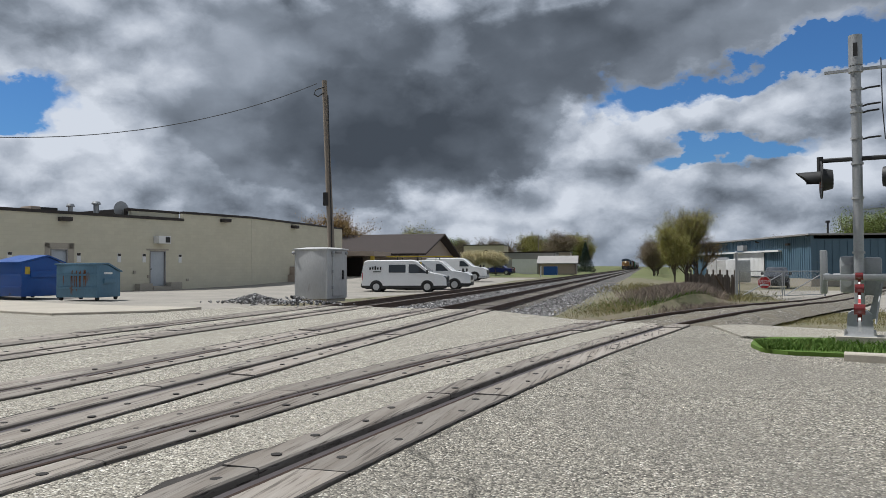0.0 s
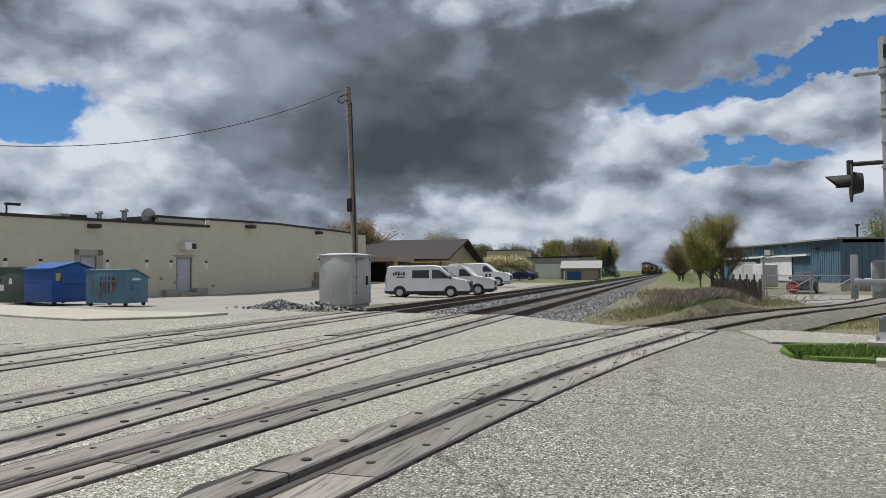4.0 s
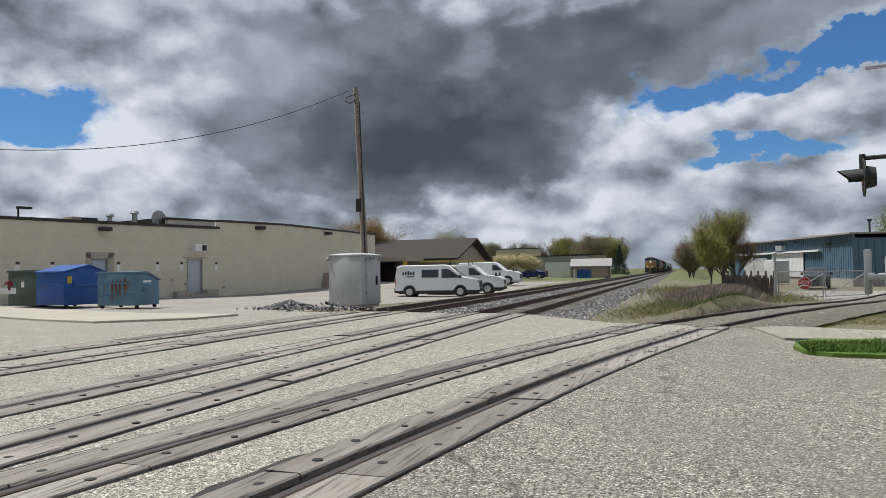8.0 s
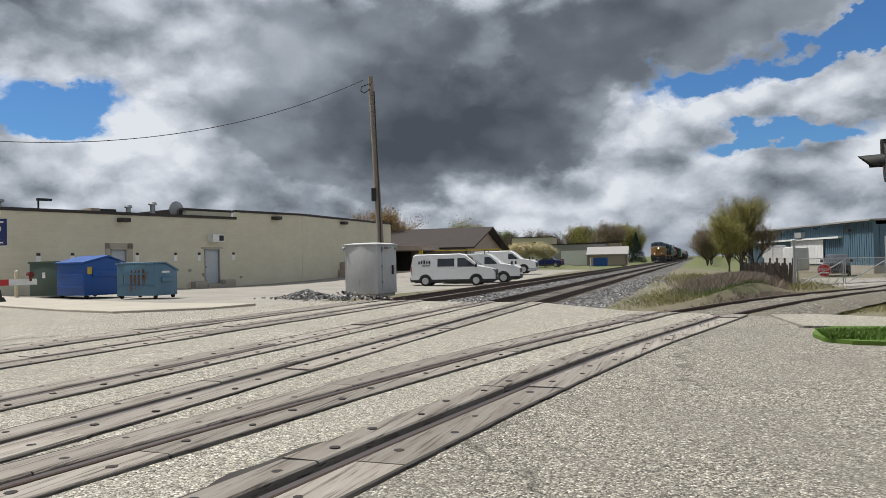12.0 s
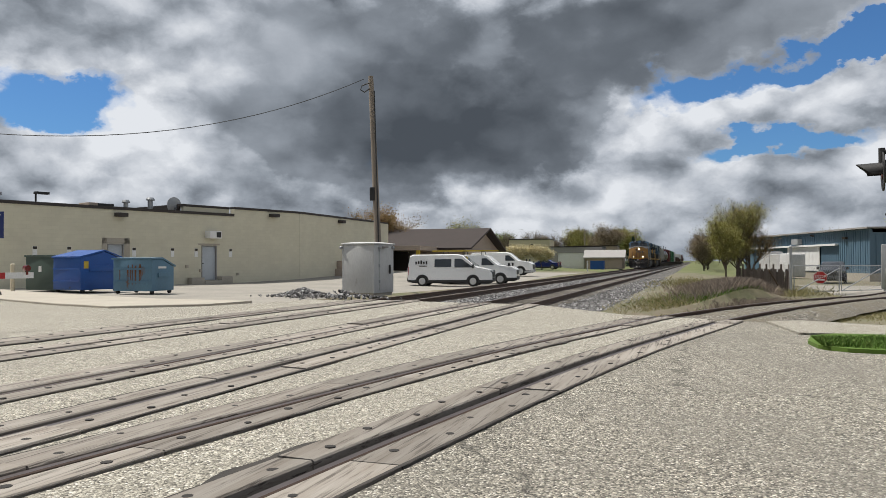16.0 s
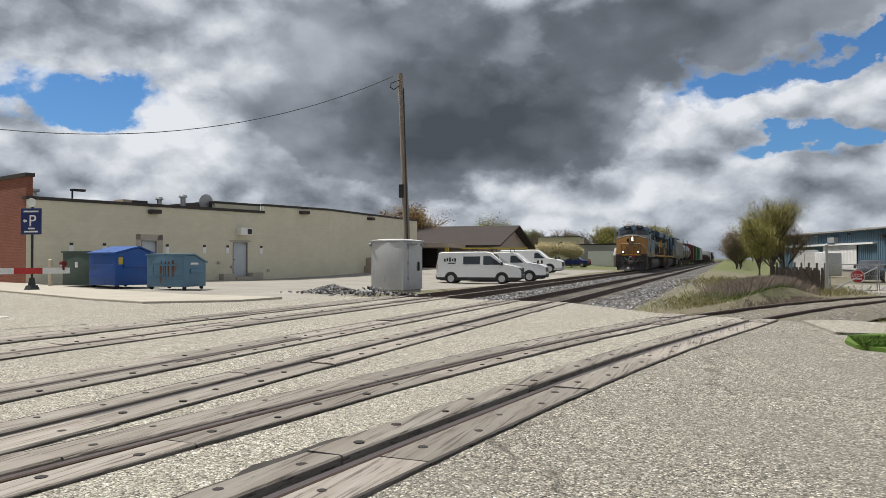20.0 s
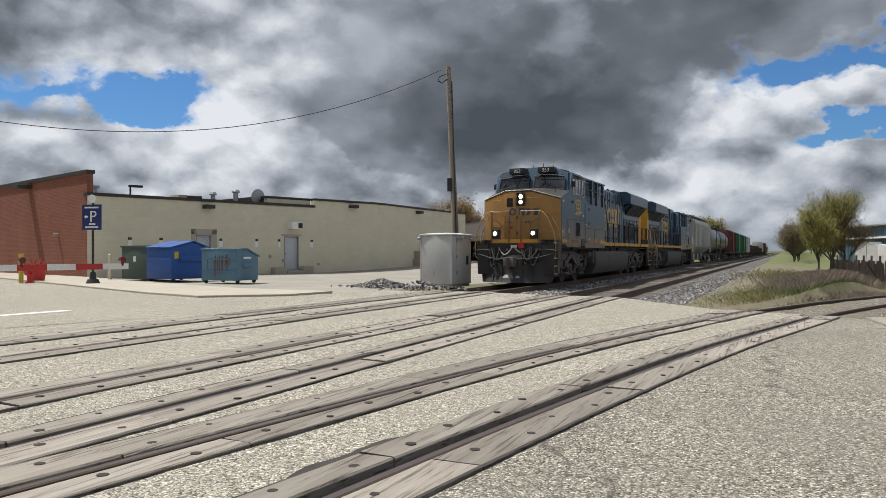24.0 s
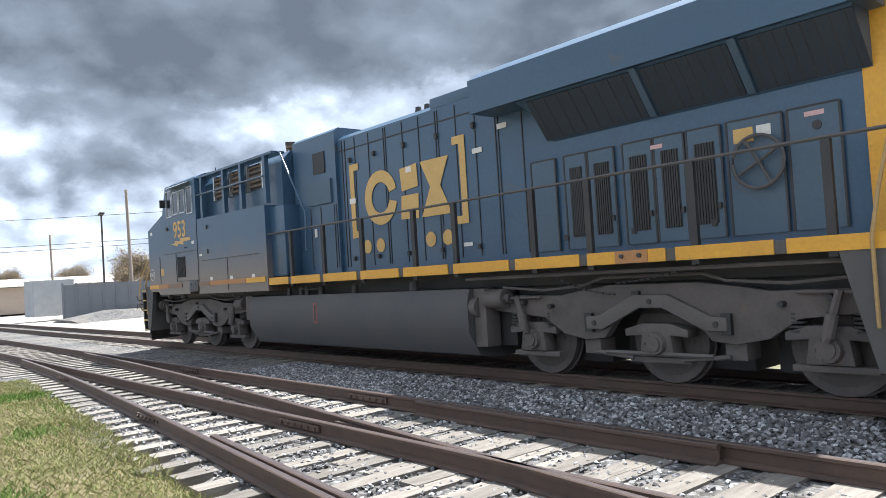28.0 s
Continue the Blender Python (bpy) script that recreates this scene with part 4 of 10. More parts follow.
def bogie(parent, y0, mirror=1):
    """A six-wheel truck: side frames with their raised middle, axle boxes, springs, links and brake cylinders."""
    yc = y0 + 2.02
    fr = part("truck", fresh_box(-0.55, 0.55, yc - 2.3, yc + 2.3, 0.62, 0.86), "loco_black", parent, "grimy cast steel six-wheel truck")
    # bolster and oversized motors, added dark to block bright ground behind the wheels
    part("bolster", fresh_box(-0.85, 0.85, yc - 2.7, yc + 2.7, 0.87, 1.3), "loco_black", fr)
    for k in range(3):
        bm = fresh()
        box(bm, -0.62, 0.62, y0 + 2.02 * k - 0.78, y0 + 2.02 * k + 0.98, 0.17, 0.95, 0.05)
        part("traction_motor", bm, "loco_black", fr)
    for s in (-1, 1):
        bm = fresh()
        top = [(-2.75, 1.16), (-1.45, 1.14), (-1.1, 1.20), (-0.62, 1.26), (0.62, 1.26), (1.1, 1.20), (1.45, 1.14), (2.75, 1.16)]
        low = [(2.75, 0.94), (1.75, 0.84), (1.42, 0.62), (1.05, 0.55), (0.75, 0.58), (0.52, 0.86), (0.22, 0.96), (-0.22, 0.96), (-0.52, 0.86), (-0.75, 0.58), (-1.05, 0.55), (-1.42, 0.62), (-1.75, 0.84), (-2.75, 0.94)]
        prism(bm, [(yc + mirror * a, b) for a, b in top + low], "x", s * 1.02, s * 1.16, 0.012)
        part("side_frame", bm, "truck_grime", fr)
        bm = fresh()      # the raised arched bar across the frame
        up = [(-0.98, 0.70), (-0.72, 0.70), (-0.16, 0.97), (0.16, 0.97), (0.72, 0.70), (0.98, 0.70), (0.98, 0.86), (0.78, 0.87), (0.24, 1.13), (-0.24, 1.13), (-0.78, 0.87), (-0.98, 0.86)]
        prism(bm, [(yc + a, b) for a, b in up], "x", s * 1.16, s * 1.235, 0.014)
        part("arched_bar", bm, "truck_light", fr, "pale worn arched bar")
        bm = fresh()
        for a, b in ((-0.85, 0.78), (0.85, 0.78), (0, 1.05), (-1.6, 1.0), (1.6, 1.0), (-2.1, 1.06), (2.1, 1.06)):
            cyl(bm, (s * 1.16, yc + a, b), (s * 1.25, yc + a, b), 0.035, n=8)
        box(bm, *sorted((s * 1.16, s * 1.22)), yc - 0.26, yc - 0.16, 0.95, 1.18)
        box(bm, *sorted((s * 1.16, s * 1.22)), yc + 0.9, yc + 1.02, 0.66, 0.9)
        box(bm, *sorted((s * 1.16, s * 1.22)), yc - 1.02, yc - 0.9, 0.66, 0.9)
        parts_of("frame_bolt", bm, "loco_black", fr)
        bm = fresh()
        tube(bm, [(s * 1.14, yc - 0.75, 0.40), (s * 1.14, yc + 0.75, 0.40)], 0.03, 6)
        part("tie_rod", bm, "truck_light", fr)
        for k, y in enumerate((yc - 2.02, yc, yc + 2.02)):
            bm = fresh()   # the axle box with its arms
            z = 0.53
            prism(bm, [(y - 0.24, z - 0.16), (y + 0.24, z - 0.16), (y + 0.2, z + 0.1), (y + 0.44, z + 0.08), (y + 0.44, z + 0.17), (y + 0.2, z + 0.24), (y - 0.2, z + 0.24), (y - 0.44, z + 0.17), (y - 0.44, z + 0.08), (y - 0.2, z + 0.1)], "x", s * 0.92, s * 1.15, 0.015)
            cyl(bm, (s * 1.14, y, z), (s * 1.21, y, z), 0.15, 0.13, n=20)
            cyl(bm, (s * 1.21, y, z), (s * 1.23, y, z), 0.09, n=16)
            for a in range(6):
                q = 2 * math.pi * a / 6
                cyl(bm, (s * 1.2, y + 0.12 * math.cos(q), z + 0.12 * math.sin(q)), (s * 1.22, y + 0.12 * math.cos(q), z + 0.12 * math.sin(q)), 0.018, n=6)
            box(bm, *sorted((s * 1.0, s * 1.12)), y - 0.4, y + 0.45, z - 0.24, z - 0.17, 0.012)
            part("axle_box", bm, "truck_grime", fr)
            if k != 1:
                bm = fresh()      # coil springs either side and a damper rod
                for d in (-0.33, 0.33):
                    for j in range(5):
                        cyl(bm, (s * 1.06, y + d, z + 0.17 + j * 0.045), (s * 1.06, y + d, z + 0.195 + j * 0.045), 0.105, n=14)
                parts_of("spring", bm, "loco_black", fr)
                bm = fresh()
                e = 1 if y > yc else -1
                tube(bm, [(s * 1.24, y + e * 0.18, 1.14), (s * 1.26, y + e * 0.02, 0.62)], 0.045)
                cyl(bm, (s * 1.25, y + e * 0.1, 0.9), (s * 1.26, y + e * 0.04, 0.66), 0.065, n=10)
                part("damper", bm, "truck_grime", fr)
        for e in (-1, 1):
            bm = fresh()        # brake cylinders and their push rods
            yy = yc + e * 2.62
            cyl(bm, (s * 1.22, yy - 0.19, 1.12), (s * 1.22, yy + 0.19, 1.12), 0.145, 0.14, n=18)
            cyl(bm, (s * 1.22, yy - e * 0.19, 1.12), (s * 1.22, yy - e * 0.28, 1.12), 0.07, n=10)
            tube(bm, [(s * 1.22, yy - e * 0.28, 1.12), (s * 1.22, yy - e * 0.85, 1.13)], 0.022)
            part("brake_cylinder", bm, "truck_grime", fr)
            bm = fresh()
            tube(bm, [(s * 1.2, yc + e * 2.5, 1.28), (s * 1.2, yc + e * 1.7, 1.22), (s * 1.2, yc + e * 1.0, 1.27), (s * 1.2, yc + e * 0.7, 1.36), (s * 1.2, yc, 1.36)], 0.02, 6)
            part("brake_pipe", bm, "truck_grime", fr)
            bm = fresh()
            box(bm, *sorted((s * 0.78, s * 1.1)), yc + e * 1.0 - 0.13, yc + e * 1.0 + 0.13, 0.36, 0.56, 0.02)
            tube(bm, [(s * 1.12, yc + e * 0.35, 0.34), (s * 1.12, yc + e * 0.95, 0.40)], 0.03)
            parts_of("brake_rigging", bm, "truck_grime", fr)
    return fr


def fresh_box(*a):
    bm = fresh()
    return box(bm, *a)


def panel_lines(bm, x, ys, z0, z1, s):
    """Thin raised seams between door panels."""
    for y in ys:
        box(bm, *sorted((x, x + s * 0.012)), y - 0.008, y + 0.008, z0, z1)


def settle(t):
    """Brings the body down on its frame: all above the deck sits a hand lower than drawn."""
    for ob in t.children_recursive:
        base = ob.matrix_basis.translation.z
        for v in ob.data.vertices if base == 0 else ():
            v.co.z -= 0.11 * min(1.0, max(0.0, (v.co.z - 1.3) / 0.85))
        if base:
            ob.matrix_basis = Matrix.Translation((0, 0, -0.11)) @ ob.matrix_basis


def front_end(t, lettered):
    """The wedge nose with its door and lamps, the platform, steps, rails, plow, coupler and hoses."""
    yp = -1.36                                   # front of the platform
    nose = [(-1.53, -0.57), (-0.5, -1.0), (0.5, -1.0), (1.53, -0.57)]
    top = [3.27, 3.56, 3.56, 3.27]
    bm = fresh()
    loft(bm, [[(x, y, 1.70), (x, y, z), (x, -0.54, z), (x, -0.54, 1.70)] for (x, y), z in zip(nose, top)])
    part("nose", bm, "loco_nose", t, "dull yellow wedge nose with worn paint")
    bm = fresh()
    loft(bm, [[(x, y, z - 0.06), (x, y, z + 0.012), (x, 0.66, w), (x, 0.66, z - 0.06)] for (x, y), z, w in zip(nose, top, (3.64, 3.78, 3.78, 3.64))])
    part("nose_top", bm, "loco_black", t)
    bm = fresh()
    tube(bm, [(x * 1.003, y - 0.004, z + 0.008) for (x, y), z in zip(nose, top)], 0.014, 6)
    part("nose_edge", bm, "pale_paint", t, "pale edge along the nose top")

    def face_y(x):
        """The front face of the nose at a place across it."""
        return -1.0 if abs(x) < 0.5 else -1.0 + 0.43 * (abs(x) - 0.5) / 1.03

    bm = fresh()
    box(bm, -0.56, -0.06, -1.035, -0.99, 1.76, 3.42, 0.012)
    door = part("nose_door", bm, "loco_nose", t)
    bm = fresh()
    prism(bm, [(-0.44, 3.0), (-0.40, 2.96), (-0.26, 2.96), (-0.22, 3.0), (-0.22, 3.24), (-0.26, 3.28), (-0.40, 3.28), (-0.44, 3.24)], "y", -1.05, -1.03)
    part("door_window", bm, "glass", door)
    bm = fresh()
    tube(bm, [(-0.44, -1.05, 2.96), (-0.22, -1.05, 2.96), (-0.22, -1.05, 3.28), (-0.44, -1.05, 3.28), (-0.44, -1.05, 2.96)], 0.016, 5)
    part("window_seal", bm, "black", door)
    bm = fresh()
    for z in (1.95, 2.55, 3.3):
        cyl(bm, (-0.045, -1.03, z - 0.06), (-0.045, -1.03, z + 0.06), 0.022, n=8)
    parts_of("hinge", bm, "loco_black", door)
    bm = fresh()
    tube(bm, [(-0.50, -1.04, 2.35), (-0.50, -1.09, 2.35), (-0.50, -1.09, 2.6), (-0.50, -1.04, 2.6)], 0.013, 6)
    part("handle", bm, "loco_black", door)
    bm = fresh()
    for x in (-0.05, 0.245):
        box(bm, x, x + 0.03, -1.16, -0.99, 2.98, 3.46, 0.008)
    box(bm, -0.02, 0.245, -1.04, -0.99, 2.98, 3.46)
    box(bm, -0.05, 0.275, -1.16, -0.99, 3.45, 3.475, 0.006)
    hl = part("headlight_box", bm, "loco_black", t, "black box round two headlights")
    for z in (3.12, 3.33):
        bm = fresh()
        cyl(bm, (0.112, -1.03, z), (0.112, -1.07, z), 0.098, 0.098, n=20)
        part("bezel", bm, "silver", hl)
        bm = fresh()
        cyl(bm, (0.112, -1.06, z), (0.112, -1.085, z), 0.082, 0.06, n=18)
        part("lens", bm, "headlight", hl)
    bm = fresh()
    for z in (1.98, 2.44, 2.88, 3.28):
        tube(bm, [(0.36, face_y(0.36), z), (0.36, -1.08, z), (0.84, -1.0, z), (0.84, face_y(0.84), z)], 0.013, 6)
    for s in (-1, 1):
        tube(bm, [(s * 1.04, face_y(1.04), 2.68), (s * 1.05, -0.87, 2.70), (s * 1.42, -0.72, 2.72), (s * 1.42, face_y(1.42), 2.72)], 0.014, 6)
    for z in (2.2, 2.75, 3.2):
        tube(bm, [(-0.70, face_y(0.70), z), (-0.70, -1.02, z), (-1.05, -0.88, z), (-1.05, face_y(1.05), z)], 0.013, 6)
    parts_of("grab_iron", bm, "loco_nose", t)
    # the painted mark over the door and beside it: a split ring, blocks and dots
    bm = fresh()
    ring = arc(-0.22, 2.76, 0.14, 12, 348, 18) + arc(-0.22, 2.76, 0.07, 348, 12, 18)
    prism(bm, ring, "y", -1.042, -1.036)
    prism(bm, [(0.02, 2.62), (0.26, 2.62), (0.26, 2.78), (0.12, 2.78), (0.12, 2.82), (0.26, 2.82), (0.26, 2.9), (0.02, 2.9)], "y", -1.006, -1.001)
    prism(bm, [(0.29, 2.62), (0.42, 2.62), (0.48, 2.71), (0.49, 2.81), (0.42, 2.9), (0.29, 2.9), (0.37, 2.76)], "y", -1.006, -1.001)
    for x in (-0.40, -0.30, 0.30, 0.42):
        y = -1.042 if x < 0 else -1.006
        prism(bm, arc(x, 2.36, 0.04, 0, 340, 11), "y", y, y + 0.005)
    parts_of("front_emblem", bm, "loco_blue", t, "faded dark blue painted shapes")
    bm = fresh()
    q = Vector((1.03, 0.43, 0)).normalized()
    a, b = Vector((0.56, -0.978, 0)), Vector((0.78, -0.886, 0))
    for z0, z1, w0, w1 in ((2.62, 2.9, 0.0, 0.45), (2.62, 2.9, 0.55, 1.0)):
        loft(bm, [[a + (b - a) * w0 + Vector((0, 0, z0)), a + (b - a) * w1 + Vector((0, 0, z0)), a + (b - a) * (1 - w0) + Vector((0, 0, z1)), a + (b - a) * (1 - w1) + Vector((0, 0, z1))],
                  [p + Vector((0.002, -0.006, 0)) for p in (a + (b - a) * w0 + Vector((0, 0, z0)), a + (b - a) * w1 + Vector((0, 0, z0)), a + (b - a) * (1 - w0) + Vector((0, 0, z1)), a + (b - a) * (1 - w1) + Vector((0, 0, z1)))]])
    parts_of("front_emblem", bm, "loco_blue", t, "faded dark blue painted shapes")
    part("notice_plate", fresh_box(-0.42, -0.22, -1.042, -1.036, 2.1, 2.22), "red", door, "small red notice")
    part("sand_door", fresh_box(0.62, 0.80, -0.95, -0.88, 1.86, 2.2), "loco_nose", t)
    # rails and a strobe on the nose top
    bm = fresh()
    for s in (-1, 1):
        tube(bm, [(s * 0.45, -0.75, 3.58), (s * 0.47, -0.75, 3.70), (s * 1.18, -0.1, 3.66), (s * 1.18, -0.1, 3.5)], 0.015, 6)
        tube(bm, [(s * 0.55, -0.1, 3.66), (s * 0.55, -0.1, 3.76), (s * 1.25, 0.42, 3.74), (s * 1.25, 0.42, 3.6)], 0.015, 6)
    parts_of("hood_rail", bm, "loco_black", t)
    bm = fresh()
    cyl(bm, (-0.95, 0.15, 3.55), (-0.95, 0.15, 3.86), 0.05, n=10)
    cyl(bm, (-0.95, 0.15, 3.86), (-0.95, 0.15, 3.92), 0.075, 0.06, n=12)
    part("vent_pipe", bm, "loco_black", t)
    bm = fresh()
    box(bm, 0.45, 0.62, 0.36, 0.44, 3.7, 3.98, 0.01)
    tube(bm, [(0.3, 0.30, 3.66), (0.5, 0.38, 3.82), (0.75, 0.34, 3.68)], 0.02, 6)
    parts_of("wiper_motor", bm, "loco_black", t)
    # platform, end plate and its stripe
    part("platform", fresh_box(-0.97, 0.97, yp, -0.52, 1.54, 1.68), "loco_grime", t)
    part("end_stripe", fresh_box(-0.97, 0.97, yp - 0.03, yp + 0.005, 1.585, 1.72), "loco_yellow", t, "yellow stripe along the platform edge")
    bm = fresh()
    box(bm, -1.02, 1.02, yp + 0.01, yp + 0.09, 0.62, 1.57)
    part("end_plate", bm, "loco_black", t)
    bm = fresh()
    rows = []
    for x, y, zt in ((-1.46, -1.10, 0.72), (-1.05, -1.42, 0.86), (-0.5, -1.66, 0.80), (0, -1.80, 0.62), (0.5, -1.66, 0.80), (1.05, -1.42, 0.86), (1.46, -1.10, 0.72)):
        k = 1.0 if abs(x) < 1.2 else 0.93
        rows.append([(x, y + 0.06, zt), (x, y, zt), (x * 1.0, y + 0.03, 0.45), (x * k, y - 0.15, 0.11), (x * k, y - 0.09, 0.11), (x, y + 0.09, 0.45)])
    loft(bm, rows)
    pl = part("plow", bm, "loco_black", t, "scuffed black snow plow")
    bm = fresh()
    for x0, x1, z0, z1 in ((-0.42, -0.06, 0.13, 0.40), (0.08, 0.36, 0.13, 0.36)):
        q = [(x0, z0), (x1, z0), (x1 - 0.08, z1), (x0 + 0.1, z1)]
        bm.faces.new([bm.verts.new((x, -1.80 + 0.28 * abs(x) - 0.155 * (0.45 - z) / 0.34 + 0.018, z)) for x, z in q])
    parts_of("scrape_mark", bm, "grey_steel", pl)
    bm = fresh()
    for x in (-0.8, -0.4, 0.4, 0.8):
        y = -1.80 + 0.30 * abs(x)
        tube(bm, [(x, y, 0.66), (x, y + 0.01, 0.45), (x * 0.98, y - 0.14, 0.14)], 0.018, 5)
    parts_of("plow_rib", bm, "loco_black", pl)
    bm = fresh()
    box(bm, -0.32, 0.32, yp - 0.16, yp + 0.05, 0.66, 1.10, 0.03)
    box(bm, -0.15, 0.15, yp - 0.52, yp - 0.1, 0.74, 1.0, 0.04)
    prism(bm, [(-0.24, yp - 0.5), (-0.20, yp - 0.78), (-0.06, yp - 0.82), (0.0, yp - 0.62), (0.16, yp - 0.70), (0.2, yp - 0.5)], "z", 0.70, 1.04, 0.02)
    part("coupler", bm, "truck_grime", t, "cast steel knuckle coupler")
    for x0, x1, drop, thick in ((-0.92, -0.30, 0.42, 0.03), (0.25, 0.88, 0.40, 0.03), (-0.98, -0.62, 0.66, 0.026), (0.58, 0.98, 0.62, 0.026), (-0.80, -0.62, 0.76, 0.03), (0.66, 0.84, 0.78, 0.03), (0.40, 0.62, 0.55, 0.026)):
        bm = fresh()
        pts = [(x0 + (x1 - x0) * k / 12, yp - 0.06 - 0.30 * math.sin(math.pi * k / 12), 1.42 - drop * math.sin(math.pi * k / 12) - 0.14 * k / 12) for k in range(13)]
        tube(bm, pts, thick, 7)
        part("hose", bm, "rubber", t)
        bm = fresh()
        cyl(bm, pts[-1], Vector(pts[-1]) + Vector((0, 0.02, 0.09)), 0.038, n=8)
        part("hose_fitting", bm, "truck_grime", t)
    bm = fresh()
    tube(bm, [(-0.62 + k * 0.1, yp - 0.10 - 0.14 * math.sin(math.pi * k / 8), 1.40 - 0.30 * abs(math.sin(math.pi * k / 6.0)) + 0.012 * k) for k in range(13)], 0.02, 7)
    part("cable", bm, "grey_steel", t, "pale jumper cable slung across the end plate")
    part("red_flag_box", fresh_box(0.18, 0.38, yp - 0.16, yp - 0.02, 1.38, 1.56, ), "red", t, "red box under the platform stripe")
    part("label_plate", fresh_box(-0.18, 0.06, yp - 0.012, yp + 0.012, 1.40, 1.50), "pale_paint", t)
    for s in (-1, 1):
        for k in range(5):
            z, y = 0.42 + k * 0.285, -1.36 - 0.018 * k
            st = part("step", fresh_box(*sorted((s * 0.98, s * 1.49)), y, y + 0.56 - 0.012 * k, z, z + 0.03), "loco_black", t)
            part("step_edge", fresh_box(*sorted((s * 1.49, s * 1.508)), y, y + 0.56 - 0.012 * k, z - 0.004, z + 0.034), "step_edge", st, "yellow step edging")
        bm = fresh()
        box(bm, *sorted((s * 0.95, s * 0.98)), -1.40, -0.5, 0.40, 1.55)
        box(bm, *sorted((s * 0.98, s * 1.5)), -0.74, -0.70, 0.42, 1.55)
        prism(bm, [(-0.99, 0.42), (-0.76, 0.42), (-0.45, 1.50), (-0.45, 1.69), (-0.98, 1.69)], "x", *sorted((s * 1.42, s * 1.53)))
        parts_of("stairwell", bm, "loco_grime", t)
        bm = fresh()
        prism(bm, [(-1.36, 0.40), (-1.40, 0.62), (-1.46, 1.52), (-1.38, 1.52), (-1.30, 0.40)], "x", *sorted((s * 1.04, s * 1.50)))
        part("step_guard", bm, "loco_black", t)
        bm = fresh()
        tube(bm, [(s * 1.50, -1.42, 1.00), (s * 1.57, -1.43, 1.08), (s * 1.58, -1.45, 1.5), (s * 1.52, -1.46, 1.95), (s * 1.30, -1.44, 2.45), (s * 1.10, -1.41, 2.70), (s * 0.95, -1.40, 2.76), (s * 0.22, -1.40, 2.76)], 0.02, 7)
        part("step_rail", bm, "rail_yellow", t, "bent yellow grab rail")
        bm = fresh()
        tube(bm, [(s * 1.57, -0.86, 0.9), (s * 1.58, -0.88, 1.75), (s * 1.50, -0.84, 2.1), (s * 1.22, -0.86, 2.62), (s * 1.12, -0.82, 2.66)], 0.02, 7)
        part("step_rail", bm, "rail_yellow", t, "bent yellow grab rail")
        for x in (0.24, 0.93):
            bm = fresh()
            box(bm, *sorted((s * x - 0.03, s * x + 0.03)), yp - 0.06, yp, 1.6, 2.76, 0.006)
            part("end_post", bm, "end_post", t, "rust-brown post of the end railing")
        bm = fresh()
        tube(bm, [(s * 0.58, yp - 0.03, 1.7), (s * 0.60, yp - 0.03, 2.3), (s * 0.93, yp - 0.03, 2.5)], 0.014, 6)
        part("end_rail", bm, "end_post", t)
        bm = fresh()
        tube(bm, [(s * 0.2, yp - 0.35, 0.98), (s * 0.9, yp - 0.30, 1.02), (s * 1.4, yp - 0.12, 1.16), (s * 1.66, yp - 0.06, 1.18), (s * 1.68, yp - 0.06, 1.05)], 0.017, 6)
        tube(bm, [(s * 0.9, yp - 0.08, 1.30), (s * 1.2, yp - 0.14, 1.34), (s * 1.62, yp - 0.10, 1.30), (s * 1.66, yp - 0.10, 1.44)], 0.017, 6)
        parts_of("uncoupling_lever", bm, "truck_grime", t)
        bm = fresh()
        cyl(bm, (s * 0.74, yp - 0.16, 1.93), (s * 0.74, yp + 0.06, 1.93), 0.125, 0.12, n=20)
        box(bm, *sorted((s * 0.60, s * 0.88)), yp - 0.08, yp + 0.12, 1.72, 2.09, 0.015)
        dl = part("ditch_light", bm, "loco_black", t)
        bm = fresh()
        cyl(bm, (s * 0.74, yp - 0.155, 1.93), (s * 0.74, yp - 0.175, 1.93), 0.105, 0.105, n=20)
        part("bezel", bm, "truck_light", dl)
        bm = fresh()
        cyl(bm, (s * 0.74, yp - 0.17, 1.93), (s * 0.74, yp - 0.195, 1.93), 0.078, 0.055, n=18)
        part("lens", bm, "headlight", dl)


